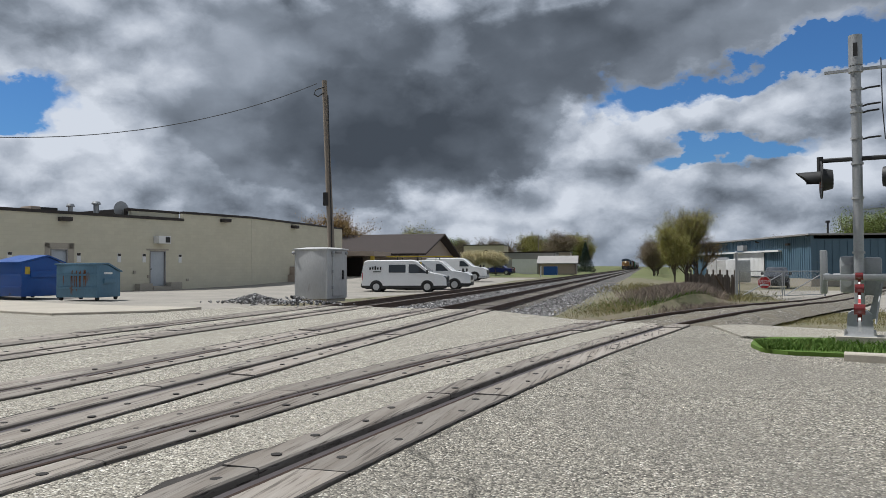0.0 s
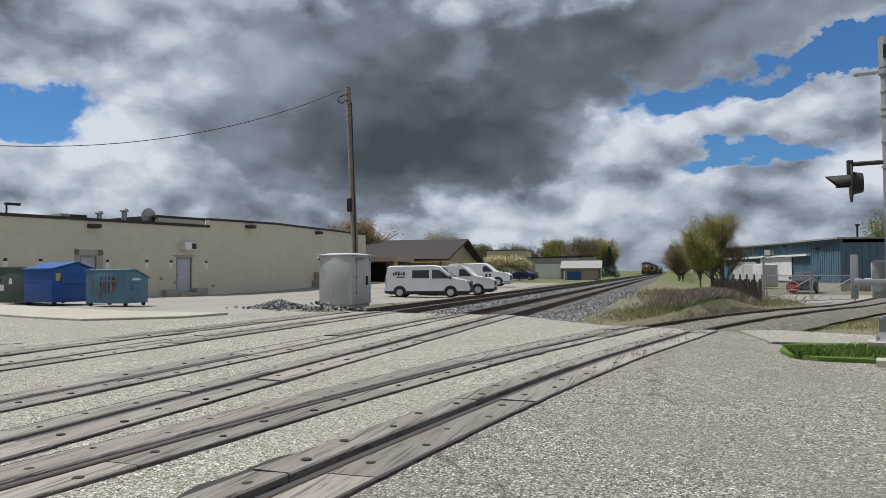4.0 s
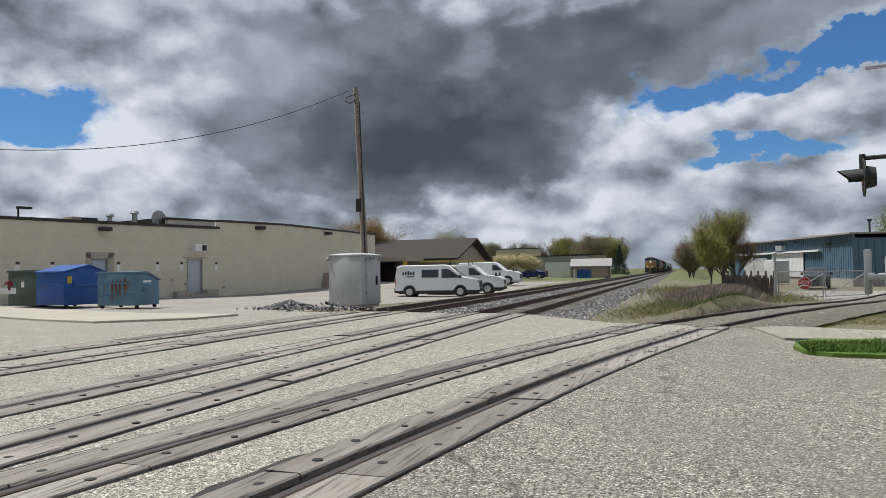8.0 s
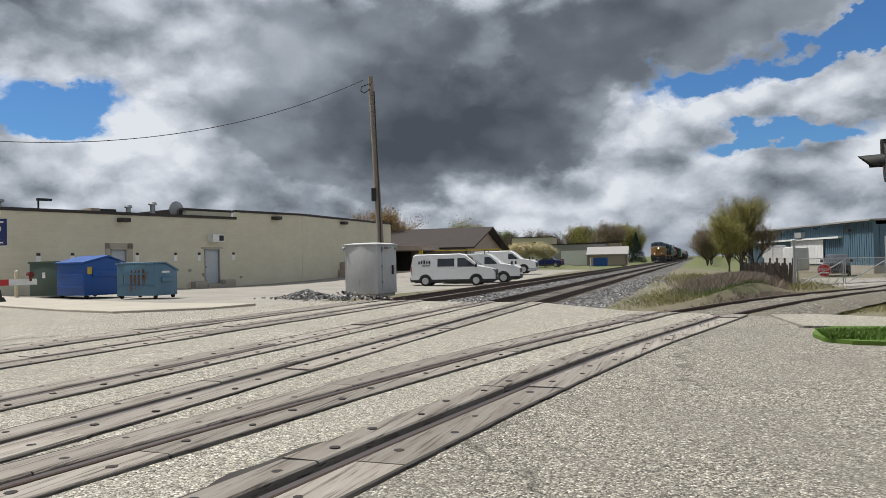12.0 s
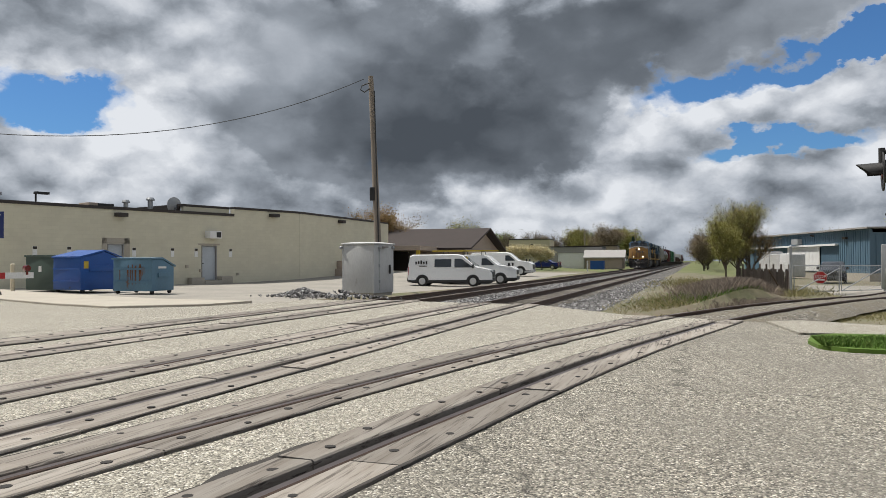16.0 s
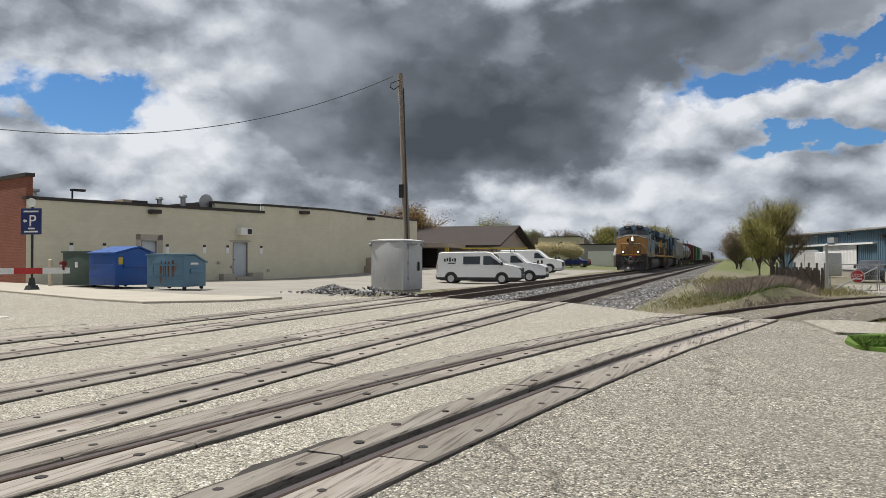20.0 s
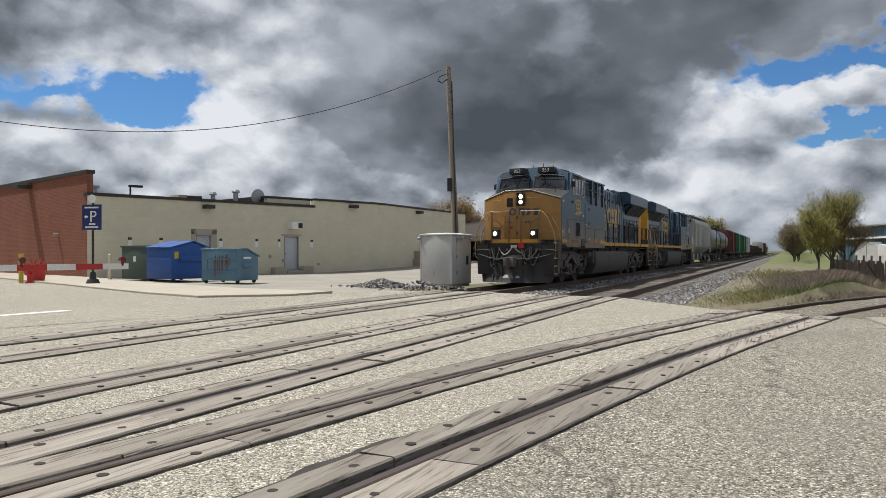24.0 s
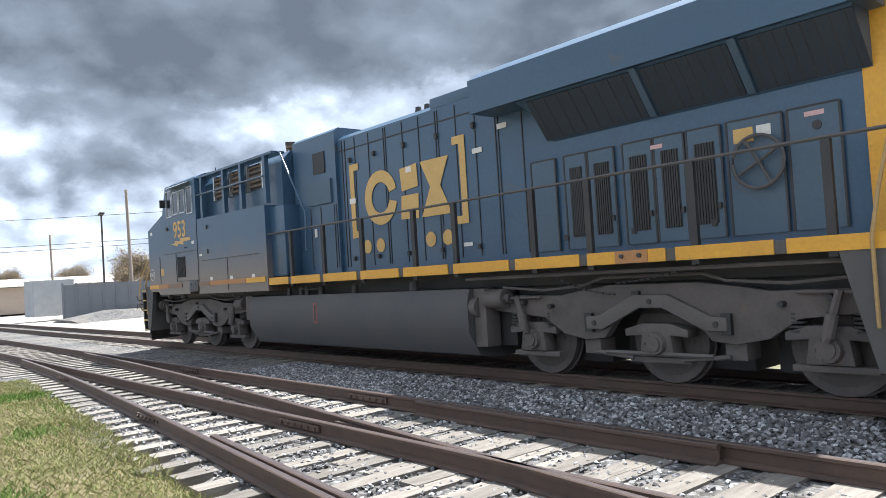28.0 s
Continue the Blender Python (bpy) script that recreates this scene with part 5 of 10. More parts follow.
def locomotive(label, lettered=True):
    t = thing("locomotive", label, "locomotive")
    # underframe, deck and yellow sill stripe
    bm = fresh()
    box(bm, -1.0, 1.0, -1.25, 19.2, 1.28, 1.56, 0.02)
    part("underframe", bm, "loco_black", t)
    bm = fresh()
    box(bm, -1.53, 1.53, -0.50, 19.45, 1.56, 1.72, 0.01)
    part("deck", bm, "loco_grime", t)
    for s in (-1, 1):
        bm = fresh()
        ys = [6.6, 7.55, 8.8, 10.05, 11.3, 12.55, 13.85, 15.1, 16.35, 17.6, 18.9]
        for a, b in zip(ys, ys[1:]):
            box(bm, *sorted((s * 1.531, s * 1.545)), a + 0.07, b - 0.06, 1.56, 1.735)
        parts_of("sill_stripe", bm, "loco_yellow", t, "yellow reflective sill stripe")
        for tint, runs in (("loco_yellow", ((-0.56, 0.15), (5.62, 6.55))), ("worn_yellow", ((0.17, 0.9), (3.62, 4.62), (4.64, 5.6))), ("faded_yellow", ((0.92, 1.85), (2.98, 3.6)))):
            bm = fresh()
            for a, b in runs:
                box(bm, *sorted((s * 1.556, s * 1.568)), a, b, 1.65, 1.775)
            parts_of("sill_stripe", bm, tint, t, "yellow sill stripe faded by road grime")
    # wide side bodies from the cab back to the hood, over the front truck
    bm = fresh()
    prism(bm, [(-0.56, 1.56), (0.05, 1.56), (0.2, 1.45), (2.35, 1.44), (2.36, 1.66), (2.9, 1.66), (2.92, 1.43), (6.64, 1.42), (6.64, 3.36), (2.95, 3.40), (2.95, 4.46), (0.92, 4.46), (0.62, 3.74), (-0.56, 3.38)], "x", -1.55, 1.55, 0.0)
    part("cab_body", bm, "cab_paint", t, "dark blue cab side fading to grey road grime")
    # roof of the cab, bowed across
    bm = fresh()
    ring = [(-1.53, 4.44), (-1.35, 4.56), (-0.8, 4.70), (0, 4.74), (0.8, 4.70), (1.35, 4.56), (1.53, 4.44)]
    loft(bm, [[(x, y, z) for x, z in ring] for y in (0.95, 1.9, 2.95)])
    part("cab_roof", bm, "loco_blue", t)
    # sloped windscreen front
    bm = fresh()
    loft(bm, [[(-1.5, 0.5, 3.6), (1.5, 0.5, 3.6), (1.4, 0.86, 4.46), (0.75, 0.88, 4.72), (-0.75, 0.88, 4.72), (-1.4, 0.86, 4.46)], [(-1.5, 0.95, 3.6), (1.5, 0.95, 3.6), (1.5, 0.96, 4.46), (0.8, 0.96, 4.72), (-0.8, 0.96, 4.72), (-1.5, 0.96, 4.46)]])
    part("windscreen_front", bm, "loco_blue", t)
    for s in (-1, 1):
        bm = fresh()
        loft(bm, [[(s * 0.12, 0.53, 3.86), (s * 1.34, 0.53, 3.80), (s * 1.30, 0.72, 4.30), (s * 0.12, 0.73, 4.34)], [(s * 0.12, 0.6, 3.86), (s * 1.34, 0.6, 3.80), (s * 1.30, 0.78, 4.30), (s * 0.12, 0.8, 4.34)]])
        w = part("windscreen", bm, "glass", t)
        bm = fresh()
        for a, b in (((0.1, 0.515, 3.84), (1.36, 0.515, 3.78)), ((1.36, 0.515, 3.78), (1.32, 0.71, 4.32)), ((1.32, 0.71, 4.32), (0.1, 0.72, 4.36)), ((0.1, 0.72, 4.36), (0.1, 0.515, 3.84))):
            tube(bm, [(s * a[0], a[1], a[2]), (s * b[0], b[1], b[2])], 0.022, 6)
        part("window_seal", bm, "black", w)
        bm = fresh()
        tube(bm, [(s * 0.5, 0.68, 4.34), (s * 0.55, 0.60, 4.12), (s * 0.62, 0.55, 3.95)], 0.012, 5)
        tube(bm, [(s * 0.45, 0.52, 3.88), (s * 0.78, 0.56, 4.02)], 0.01, 5)
        part("wiper", bm, "black", w)
        bm = fresh()
        tube(bm, [(s * 0.15, 0.6, 4.42), (s * 0.18, 0.52, 4.41), (s * 1.25, 0.52, 4.36), (s * 1.28, 0.62, 4.36)], 0.016, 6)
        part("grab_bar", bm, "loco_black", t)
        # number boards over the windscreen
        bm = fresh()
        box(bm, *sorted((s * 0.26, s * 0.92)), 0.55, 0.95, 4.47, 4.70, 0.015)
        nb = part("number_board", bm, "black", t, "black number board")
        if lettered:
            words("953", 0.2, pose(s * 0.59, 0.545, 4.51) @ SOUTH, "white", nb, "number")
        bm = fresh()   # mirrors beside the cab windows, antennas on the roof
        box(bm, *sorted((s * 1.56, s * 1.7)), 0.86, 0.9, 3.9, 4.12, 0.01)
        part("mirror", bm, "black", t)
    # side windows with pale frames, and the sunshade over them
    for s in (-1, 1):
        for y0, y1, z0, z1 in ((0.99, 1.37, 3.63, 4.31), (1.46, 1.85, 3.66, 4.24), (1.91, 2.28, 3.66, 4.24), (2.41, 2.77, 3.60, 4.27)):
            w = part("side_window", fresh_box(*sorted((s * 1.55, s * 1.556)), y0, y1, z0, z1), "glass", t)
            bm = fresh()
            for a in ((y0 - 0.012, y0 + 0.01, z0, z1), (y1 - 0.01, y1 + 0.012, z0, z1), (y0, y1, z0 - 0.014, z0 + 0.01), (y0, y1, z1 - 0.01, z1 + 0.014)):
                box(bm, *sorted((s * 1.55, s * 1.575)), *a)
            part("window_frame", bm, "silver", w, "pale aluminium window frame")
        bm = fresh()
        loft(bm, [[(s * 1.52, y, 4.42), (s * 1.52, y, 4.44), (s * 1.78, y, 4.335), (s * 1.78, y, 4.32)] for y in (1.2, 2.66)])
        part("sunshade", bm, "silver", t, "bright sheet metal sunshade")
        # lower side: grille, step box, seams, labels
        bm = fresh()
        box(bm, *sorted((s * 1.551, s * 1.557)), 1.58, 2.12, 1.95, 2.52)
        for k in range(14):
            y = 1.61 + k * 0.038
            box(bm, *sorted((s * 1.557, s * 1.567)), y, y + 0.014, 1.96, 2.51)
        part("grille", bm, "black", t, "black ventilation grille")
        bm = fresh()
        for a in ((0.66, 2.86, 2.625, 2.645), (2.95, 2.97, 1.45, 3.4), (3.2, 6.3, 2.33, 2.35), (1.5, 1.515, 1.84, 2.6), (1.5, 2.86, 1.83, 1.845), (0.3, 0.31, 1.8, 2.6), (4.66, 4.672, 1.5, 2.33)):
            box(bm, *sorted((s * 1.551, s * 1.563)), *a)
        for z in (2.5, 3.1):
            box(bm, *sorted((s * 1.551, s * 1.58)), 3.58, 3.62, z, z + 0.1)
        box(bm, *sorted((s * 1.551, s * 1.6)), 0.92, 1.02, 3.27, 3.36)
        parts_of("seams", bm, "loco_grime", t)
        bm = fresh()
        for k in range(5):
            box(bm, *sorted((s * 1.551, s * 1.558)), 2.1 + k * 0.045, 2.13 + k * 0.045, 2.72, 2.755)
        parts_of("marking_bars", bm, "black", t)
        bm = fresh()
        for a in ((-0.36, -0.22, 3.24, 3.32), (3.06, 3.22, 2.46, 2.51), (3.66, 3.8, 1.79, 1.88), (4.78, 4.92, 1.78, 1.87), (5.9, 6.04, 1.78, 1.87), (2.6, 2.76, 2.80, 2.88)):
            box(bm, *sorted((s * 1.551, s * 1.556)), *a)
        parts_of("label_plate", bm, "pale_paint", t, "small pale label plates")
        part("label_plate", fresh_box(*sorted((s * 1.551, s * 1.557)), 0.36, 0.56, 2.06, 2.26), "gold_paint", t)
        bm = fresh()
        box(bm, *sorted((s * 1.45, s * 1.57)), 2.36, 2.9, 1.5, 1.84, 0.01)
        for y in (2.48, 2.76):
            cyl(bm, (s * 1.57, y, 1.72), (s * 1.585, y, 1.72), 0.03, n=10)
        part("jacking_pad", bm, "loco_grime", t)
        bm = fresh()
        for k in range(40):
            a0, a1 = 2 * math.pi * k / 40, 2 * math.pi * (k + 1) / 40
            for r in (0.165,):
                q = [(s * 1.556, -0.34 + rr * math.cos(a), 2.11 + rr * math.sin(a)) for a, rr in ((a0, r), (a1, r), (a1, r + 0.014), (a0, r + 0.014))]
                bm.faces.new([bm.verts.new(p) for p in q])
            if abs(math.sin(a0)) < 0.62:
                for r in (0.105, 0.135):
                    q = [(s * 1.556, -0.34 + rr * math.cos(a), 2.11 + rr * math.sin(a)) for a, rr in ((a0, r), (a1, r), (a1, r + 0.012), (a0, r + 0.012))]
                    bm.faces.new([bm.verts.new(p) for p in q])
        part("round_emblem", bm, "pale_paint", t)
        if lettered and s > 0:
            words("953", 0.60, pose(1.554, 1.83, 3.04) @ EAST, "gold_paint", t, "number", wide=0.98, bold=0.011)
            words("DP", 0.10, pose(1.554, -0.34, 2.075) @ EAST, "pale_paint", t, "lettering")
            words("F", 0.09, pose(1.572, -0.47, 1.66) @ EAST, "black", t, "lettering")
        bm = fresh()
        bolt = [(1.846, 3.006), (2.504, 2.994), (2.55, 2.919), (2.047, 2.902), (2.087, 2.826), (1.703, 2.873), (1.646, 2.803), (1.2, 2.89), (1.503, 2.902), (1.446, 2.965), (1.875, 2.925), (1.818, 3.006)]
        prism(bm, bolt, "x", *sorted((s * 1.552, s * 1.556)))
        part("bolt_emblem", bm, "gold_paint", t, "gold lightning stripe")
    # the set-back upper body behind the cab with its louvres and lattice
    bm = fresh()
    prism(bm, [(-1.28, 3.3), (1.28, 3.3), (1.28, 4.25), (1.05, 4.5), (-1.05, 4.5), (-1.28, 4.25)], "y", 2.9, 7.0)
    part("upper_body", bm, "loco_blue", t)
    for s in (-1, 1):
        for y0, y1 in ((3.70, 4.38), (4.60, 5.33), (5.53, 6.26)):
            bm = fresh()
            box(bm, *sorted((s * 1.281, s * 1.30)), y0, y1, 3.80, 4.36)
            lv = part("louvre", bm, "black", t)
            bm = fresh()
            for k in range(5):
                z = 3.84 + k * 0.105
                loft(bm, [[(s * 1.30, y, z), (s * 1.30, y, z + 0.075), (s * 1.345, y, z + 0.045), (s * 1.345, y, z + 0.01)] for y in (y0 + 0.05, y1 - 0.05)])
            parts_of("blade", bm, "louvre_brown", lv)
            bm = fresh()
            for yy in (y0, y1):
                box(bm, *sorted((s * 1.30, s * 1.37)), yy - 0.025, yy + 0.025, 3.78, 4.38)
            parts_of("louvre_frame", bm, "silver", lv)
        bm = fresh()
        for y in (3.2, 4.49, 5.43, 6.6):
            prism(bm, [(y - 0.06, 3.4), (y + 0.06, 3.4), (y + 0.05, 4.42), (y - 0.05, 4.42)], "x", *sorted((s * 1.40, s * 1.50)))
        box(bm, *sorted((s * 1.2, s * 1.5)), 2.95, 7.0, 4.42, 4.47)
        parts_of("bracket", bm, "loco_blue", t)
        bm = fresh()
        tube(bm, [(s * 1.53, 3.0, 4.0), (s * 1.53, 6.62, 3.98)], 0.02, 6)
        tube(bm, [(s * 1.35, 7.0, 4.45), (s * 1.35, 7.08, 4.42), (s * 1.35, 8.0, 3.05), (s * 1.4, 8.05, 2.3)], 0.022, 6)
        parts_of("side_rail", bm, "loco_blue", t)
        bm = fresh()       # small side cabinet behind the wide body
        box(bm, *sorted((s * 1.0, s * 1.42)), 6.6, 7.25, 1.76, 3.3, 0.02)
        part("side_cabinet", bm, "loco_blue", t)
    # the long hood, with its doors
    bm = fresh()
    prism(bm, [(-0.98, 1.72), (0.98, 1.72), (0.98, 4.40), (0.84, 4.50), (-0.84, 4.50), (-0.98, 4.40)], "y", 6.5, 19.0, 0.0)
    part("hood", bm, "loco_blue", t, "dark blue engine hood with access doors")
    bm = fresh()
    prism(bm, [(-1.05, 1.72), (1.05, 1.72), (1.05, 4.60), (0.95, 4.67), (-0.95, 4.67), (-1.05, 4.60)], "y", 7.1, 8.75)
    part("blower_housing", bm, "loco_blue", t)
    for s in (-1, 1):
        bm = fresh()
        panel_lines(bm, s * 0.98, (8.9, 9.0, 9.34, 9.8, 10.28, 10.34, 10.84, 11.3, 11.75, 11.81, 12.25, 12.7, 13.15, 13.21, 13.7), 1.85, 4.36, s)
        panel_lines(bm, s * 1.05, (7.72, 8.12, 8.62, 8.7), 1.85, 3.15, s)
        box(bm, *sorted((s * 0.98, s * 0.99)), 8.8, 13.4, 4.16, 4.18)
        parts_of("door_seam", bm, "loco_black", t)
        part("access_panel", fresh_box(*sorted((s * 1.05, s * 1.09)), 7.69, 8.57, 3.2, 3.68), "blue_panel", t)
        part("grille", fresh_box(*sorted((s * 1.05, s * 1.07)), 7.92, 8.36, 3.83, 4.26), "black", t)
        bm = fresh()
        for y in (9.15, 9.95, 10.85, 11.75, 12.65, 14.4, 15.5, 16.6):
            for z in (1.98, 3.9):
                box(bm, *sorted((s * 0.98, s * 1.03)), y, y + 0.06, z, z + 0.09)
        parts_of("latch", bm, "loco_black", t)
        # panelled doors towards the rear
        for y0, y1, kind in ((13.85, 14.3, 0), (14.46, 14.84, 1), (14.87, 15.29, 1), (15.43, 15.86, 1), (15.89, 16.30, 1), (16.34, 16.77, 1), (16.85, 17.48, 0), (17.54, 18.07, 2)):
            d = part("hood_door", fresh_box(*sorted((s * 0.98, s * 1.01)), y0, y1, 1.83, 3.16), "blue_panel", t)
            bm = fresh()
            for q in ((y0 - 0.012, y0 + 0.012, 1.83, 3.16), (y1 - 0.012, y1 + 0.012, 1.83, 3.16), (y0, y1, 3.15, 3.17)):
                box(bm, *sorted((s * 1.008, s * 1.016)), *q)
            parts_of("door_edge", bm, "loco_black", d)
            if kind == 1:
                bm = fresh()
                box(bm, *sorted((s * 1.01, s * 1.016)), y0 + 0.1, y1 - 0.08, 2.02, 2.98)
                n = 7
                for k in range(n):
                    yy = y0 + 0.1 + (y1 - y0 - 0.18) * k / n
                    box(bm, *sorted((s * 1.016, s * 1.028)), yy, yy + 0.022, 2.02, 2.98)
                parts_of("screen", bm, "black", d)
                bm = fresh()
                box(bm, *sorted((s * 1.01, s * 1.04)), y1 - 0.07, y1 - 0.03, 2.2, 2.27)
                part("latch", bm, "loco_black", d)
            if kind == 2:
                bm = fresh()
                cyl(bm, (s * 1.01, y0 + 0.3, 2.95), (s * 1.02, y0 + 0.3, 2.95), 0.05, n=12)
                part("lock", bm, "loco_black", d)
        part("label_plate", fresh_box(*sorted((s * 1.012, s * 1.018)), 16.93, 17.16, 2.9, 3.06), "gold_paint", t, "yellow notice behind the brake wheel")
        part("label_plate", fresh_box(*sorted((s * 1.012, s * 1.018)), 17.2, 17.36, 2.94, 3.06), "pale_paint", t)
        bm = fresh()
        for a in ((15.85, 16.02, 3.02, 3.07), (17.72, 17.92, 3.05, 3.10)):
            box(bm, *sorted((s * 1.012, s * 1.018)), *a)
        parts_of("label_plate", bm, "pink_label", t, "small pale red and white label")
        bm = fresh()
        box(bm, *sorted((s * 1.546, s * 1.556)), 15.6, 16.06, 1.56, 1.735, 0.0)
        pad = part("bolt_plate", bm, "worn_yellow", t, "rust-orange plate with two bolts")
        bm = fresh()
        for y in (15.7, 15.95):
            cyl(bm, (s * 1.556, y, 1.66), (s * 1.575, y, 1.66), 0.03, n=10)
        parts_of("bolt", bm, "loco_black", pad)
        bm = fresh()       # handbrake wheel
        ring = []
        for k in range(24):
            a = 2 * math.pi * k / 24
            ring.append((s * 1.08, 17.22 + 0.29 * math.cos(a), 2.66 + 0.29 * math.sin(a)))
        tube(bm, ring + ring[:1], 0.022, 6)
        for k in range(4):
            a = 2 * math.pi * k / 4 + 0.5
            tube(bm, [(s * 1.06, 17.22, 2.66), (s * 1.08, 17.22 + 0.29 * math.cos(a), 2.66 + 0.29 * math.sin(a))], 0.018, 6)
        part("brake_wheel", bm, "loco_grime", t)
        bm = fresh()
        for a in ((13.2, 13.4, 3.78, 3.86), (9.1, 9.3, 3.1, 3.2), (10.9, 11.05, 3.45, 3.55), (12.3, 12.5, 2.05, 2.12), (7.85, 7.95, 2.55, 2.72), (12.62, 12.84, 3.5, 3.58)):
            box(bm, *sorted((s * 1.06, s * 1.066) if a[0] < 8.6 else (s * 0.992, s * 0.998)), *a)
        parts_of("label_plate", bm, "pale_paint", t)
        # the painted emblem on the hood: brackets, split ring, blocks and dots in gold
        bm = fresh()
        x0, x1 = sorted((s * 0.992, s * 0.997))
        for pts in (((9.14, 2.43), (9.44, 2.43), (9.44, 2.56), (9.28, 2.56), (9.28, 3.72), (9.44, 3.72), (9.44, 3.85), (9.14, 3.85)),
                    ((12.45, 2.43), (12.15, 2.43), (12.15, 2.56), (12.31, 2.56), (12.31, 3.72), (12.15, 3.72), (12.15, 3.85), (12.45, 3.85)),
                    ((11.30, 3.58), (12.04, 3.58), (11.80, 3.12), (12.06, 2.63), (11.28, 2.63), (11.54, 3.12)),
                    ((10.72, 3.54), (11.20, 3.58), (11.22, 3.18), (10.76, 3.14)), ((10.74, 3.06), (11.22, 3.06), (11.20, 2.63), (10.70, 2.65))):
            prism(bm, pts, "x", x0, x1)
        prism(bm, arc(10.11, 3.11, 0.50, 14, 346, 30) + arc(10.11, 3.11, 0.28, 346, 14, 30), "x", x0, x1)
        for y in (9.61, 10.03, 11.48, 11.92):
            prism(bm, arc(y, 2.24, 0.13, 0, 345, 23), "x", x0, x1)
        parts_of("emblem", bm, "gold_paint", t, "faded gold painted emblem of plain shapes")
    # radiator wing at the rear
    bm = fresh()
    prism(bm, [(-1.5, 3.97), (1.5, 3.97), (1.52, 4.46), (1.25, 4.62), (-1.25, 4.62), (-1.52, 4.46)], "y", 13.16, 18.55)
    part("radiator_wing", bm, "loco_blue", t, "overhanging dark blue radiator housing")
    bm = fresh()
    loft(bm, [[(x, y, z) for x, z in ((-0.98, 3.4 + d), (0.98, 3.4 + d), (1.42, 3.972), (-1.42, 3.972))] for y, d in ((14.0, 0.4), (14.3, 0.0), (18.4, 0.0))])
    part("radiator_core", bm, "loco_blue", t)
    for s in (-1, 1):
        for y0, y1 in ((14.2, 15.88), (16.02, 17.13), (17.27, 18.4)):
            bm = fresh()
            q = [(s * 1.01, y0, 3.435), (s * 1.40, y0, 3.94), (s * 1.40, y1, 3.94), (s * 1.01, y1, 3.435)]
            loft(bm, [q, [(a + s * 0.015, b, c - 0.012) for a, b, c in q]])
            sc = part("radiator_screen", bm, "screen_blue", t, "dark blue radiator screen")
            bm = fresh()
            for k in range(8):
                yy = y0 + (y1 - y0) * (k + 0.5) / 8
                tube(bm, [(s * 1.03, yy, 3.43), (s * 1.42, yy, 3.93)], 0.008, 4)
            parts_of("screen_bar", bm, "loco_black", sc)
        bm = fresh()
        for y in (15.95, 17.2):
            loft(bm, [[(s * 1.0, y + d, 3.41), (s * 1.05, y + d, 3.41), (s * 1.47, y + d, 3.95), (s * 1.42, y + d, 3.95)] for d in (-0.045, 0.045)])
        parts_of("wing_strut", bm, "blue_panel", t)
    # raised hatches on the hood before the wing
    bm = fresh()
    box(bm, -0.95, 0.95, 11.6, 13.2, 4.42, 4.60, 0.02)
    part("hood_hatch", bm, "loco_blue", t)
    bm = fresh()
    for y in (11.5, 11.75):
        cyl(bm, (0.7, y - 0.5, 4.48), (0.7, y - 0.5, 4.62), 0.07, 0.05, n=12)
    parts_of("lifting_eye", bm, "loco_black", t)
    bm = fresh()
    for y in (9.6, 10.6):
        cyl(bm, (0.3, y, 4.4), (0.3, y, 4.56), 0.2, 0.16, n=14)
    parts_of("roof_hatch", bm, "loco_grime", t)
    bm = fresh()
    for y, x in ((1.2, 0.3), (1.5, -0.2), (1.9, 0.5), (2.4, 0.2)):
        cyl(bm, (x, y, 4.7), (x, y, 4.92), 0.012, n=6)
    box(bm, -0.2, 0.25, 2.2, 2.5, 4.72, 4.8, 0.01)
    tube(bm, [(-0.3, 2.6, 4.72), (-0.3, 2.6, 4.84), (0.2, 2.6, 4.84), (0.2, 2.6, 4.72)], 0.014, 5)
    parts_of("roof_antenna", bm, "loco_black", t)
    # rear end
    bm = fresh()
    box(bm, -0.99, 0.99, 18.98, 19.02, 1.72, 4.2)
    box(bm, 0.985, 0.995, 18.3, 19.02, 1.74, 4.1)
    box(bm, -0.995, -0.985, 18.3, 19.02, 1.74, 4.1)
    part("rear_panel", bm, "loco_yellow", t, "yellow rear end panel")
    # fuel tank
    bm = fresh()
    ring = [(-1.36, 1.28), (-1.42, 1.1), (-1.42, 0.62), (-1.2, 0.26), (-0.9, 0.2), (0.9, 0.2), (1.2, 0.26), (1.42, 0.62), (1.42, 1.1), (1.36, 1.28)]
    loft(bm, [[(x, y, z) for x, z in ring] for y in (5.40, 12.75)])
    tank = part("fuel_tank", bm, "tank_grime", t, "long dull grey fuel tank")
    bm = fresh()
    for y in (5.3, 12.7):
        cyl(bm, (1.25, y + 0.0, 1.0), (1.25, y + 0.18, 1.0), 0.16, n=14)
    box(bm, 1.0, 1.36, 5.1, 5.45, 0.75, 1.3, 0.02)
    box(bm, 1.0, 1.30, 12.76, 13.02, 0.4, 1.28, 0.02)
    parts_of("tank_fitting", bm, "truck_grime", tank)
    bm = fresh()
    box(bm, 1.42, 1.426, 8.22, 8.35, 0.72, 1.12)
    sg = part("sight_gauge", bm, "red_faded", tank)
    part("slot", fresh_box(1.426, 1.43, 8.25, 8.32, 0.75, 1.09), "tank_grime", sg)
    part("slot", fresh_box(1.43, 1.434, 8.27, 8.30, 0.78, 1.06), "black", sg)
    bm = fresh()
    for y, r in ((6.9, 0.05), (7.4, 0.06), (7.65, 0.05), (8.2, 0.07), (9.4, 0.06), (11.2, 0.09)):
        cyl(bm, (1.2, y, 1.28), (1.2, y, 1.46), r, r * 0.8, n=10)
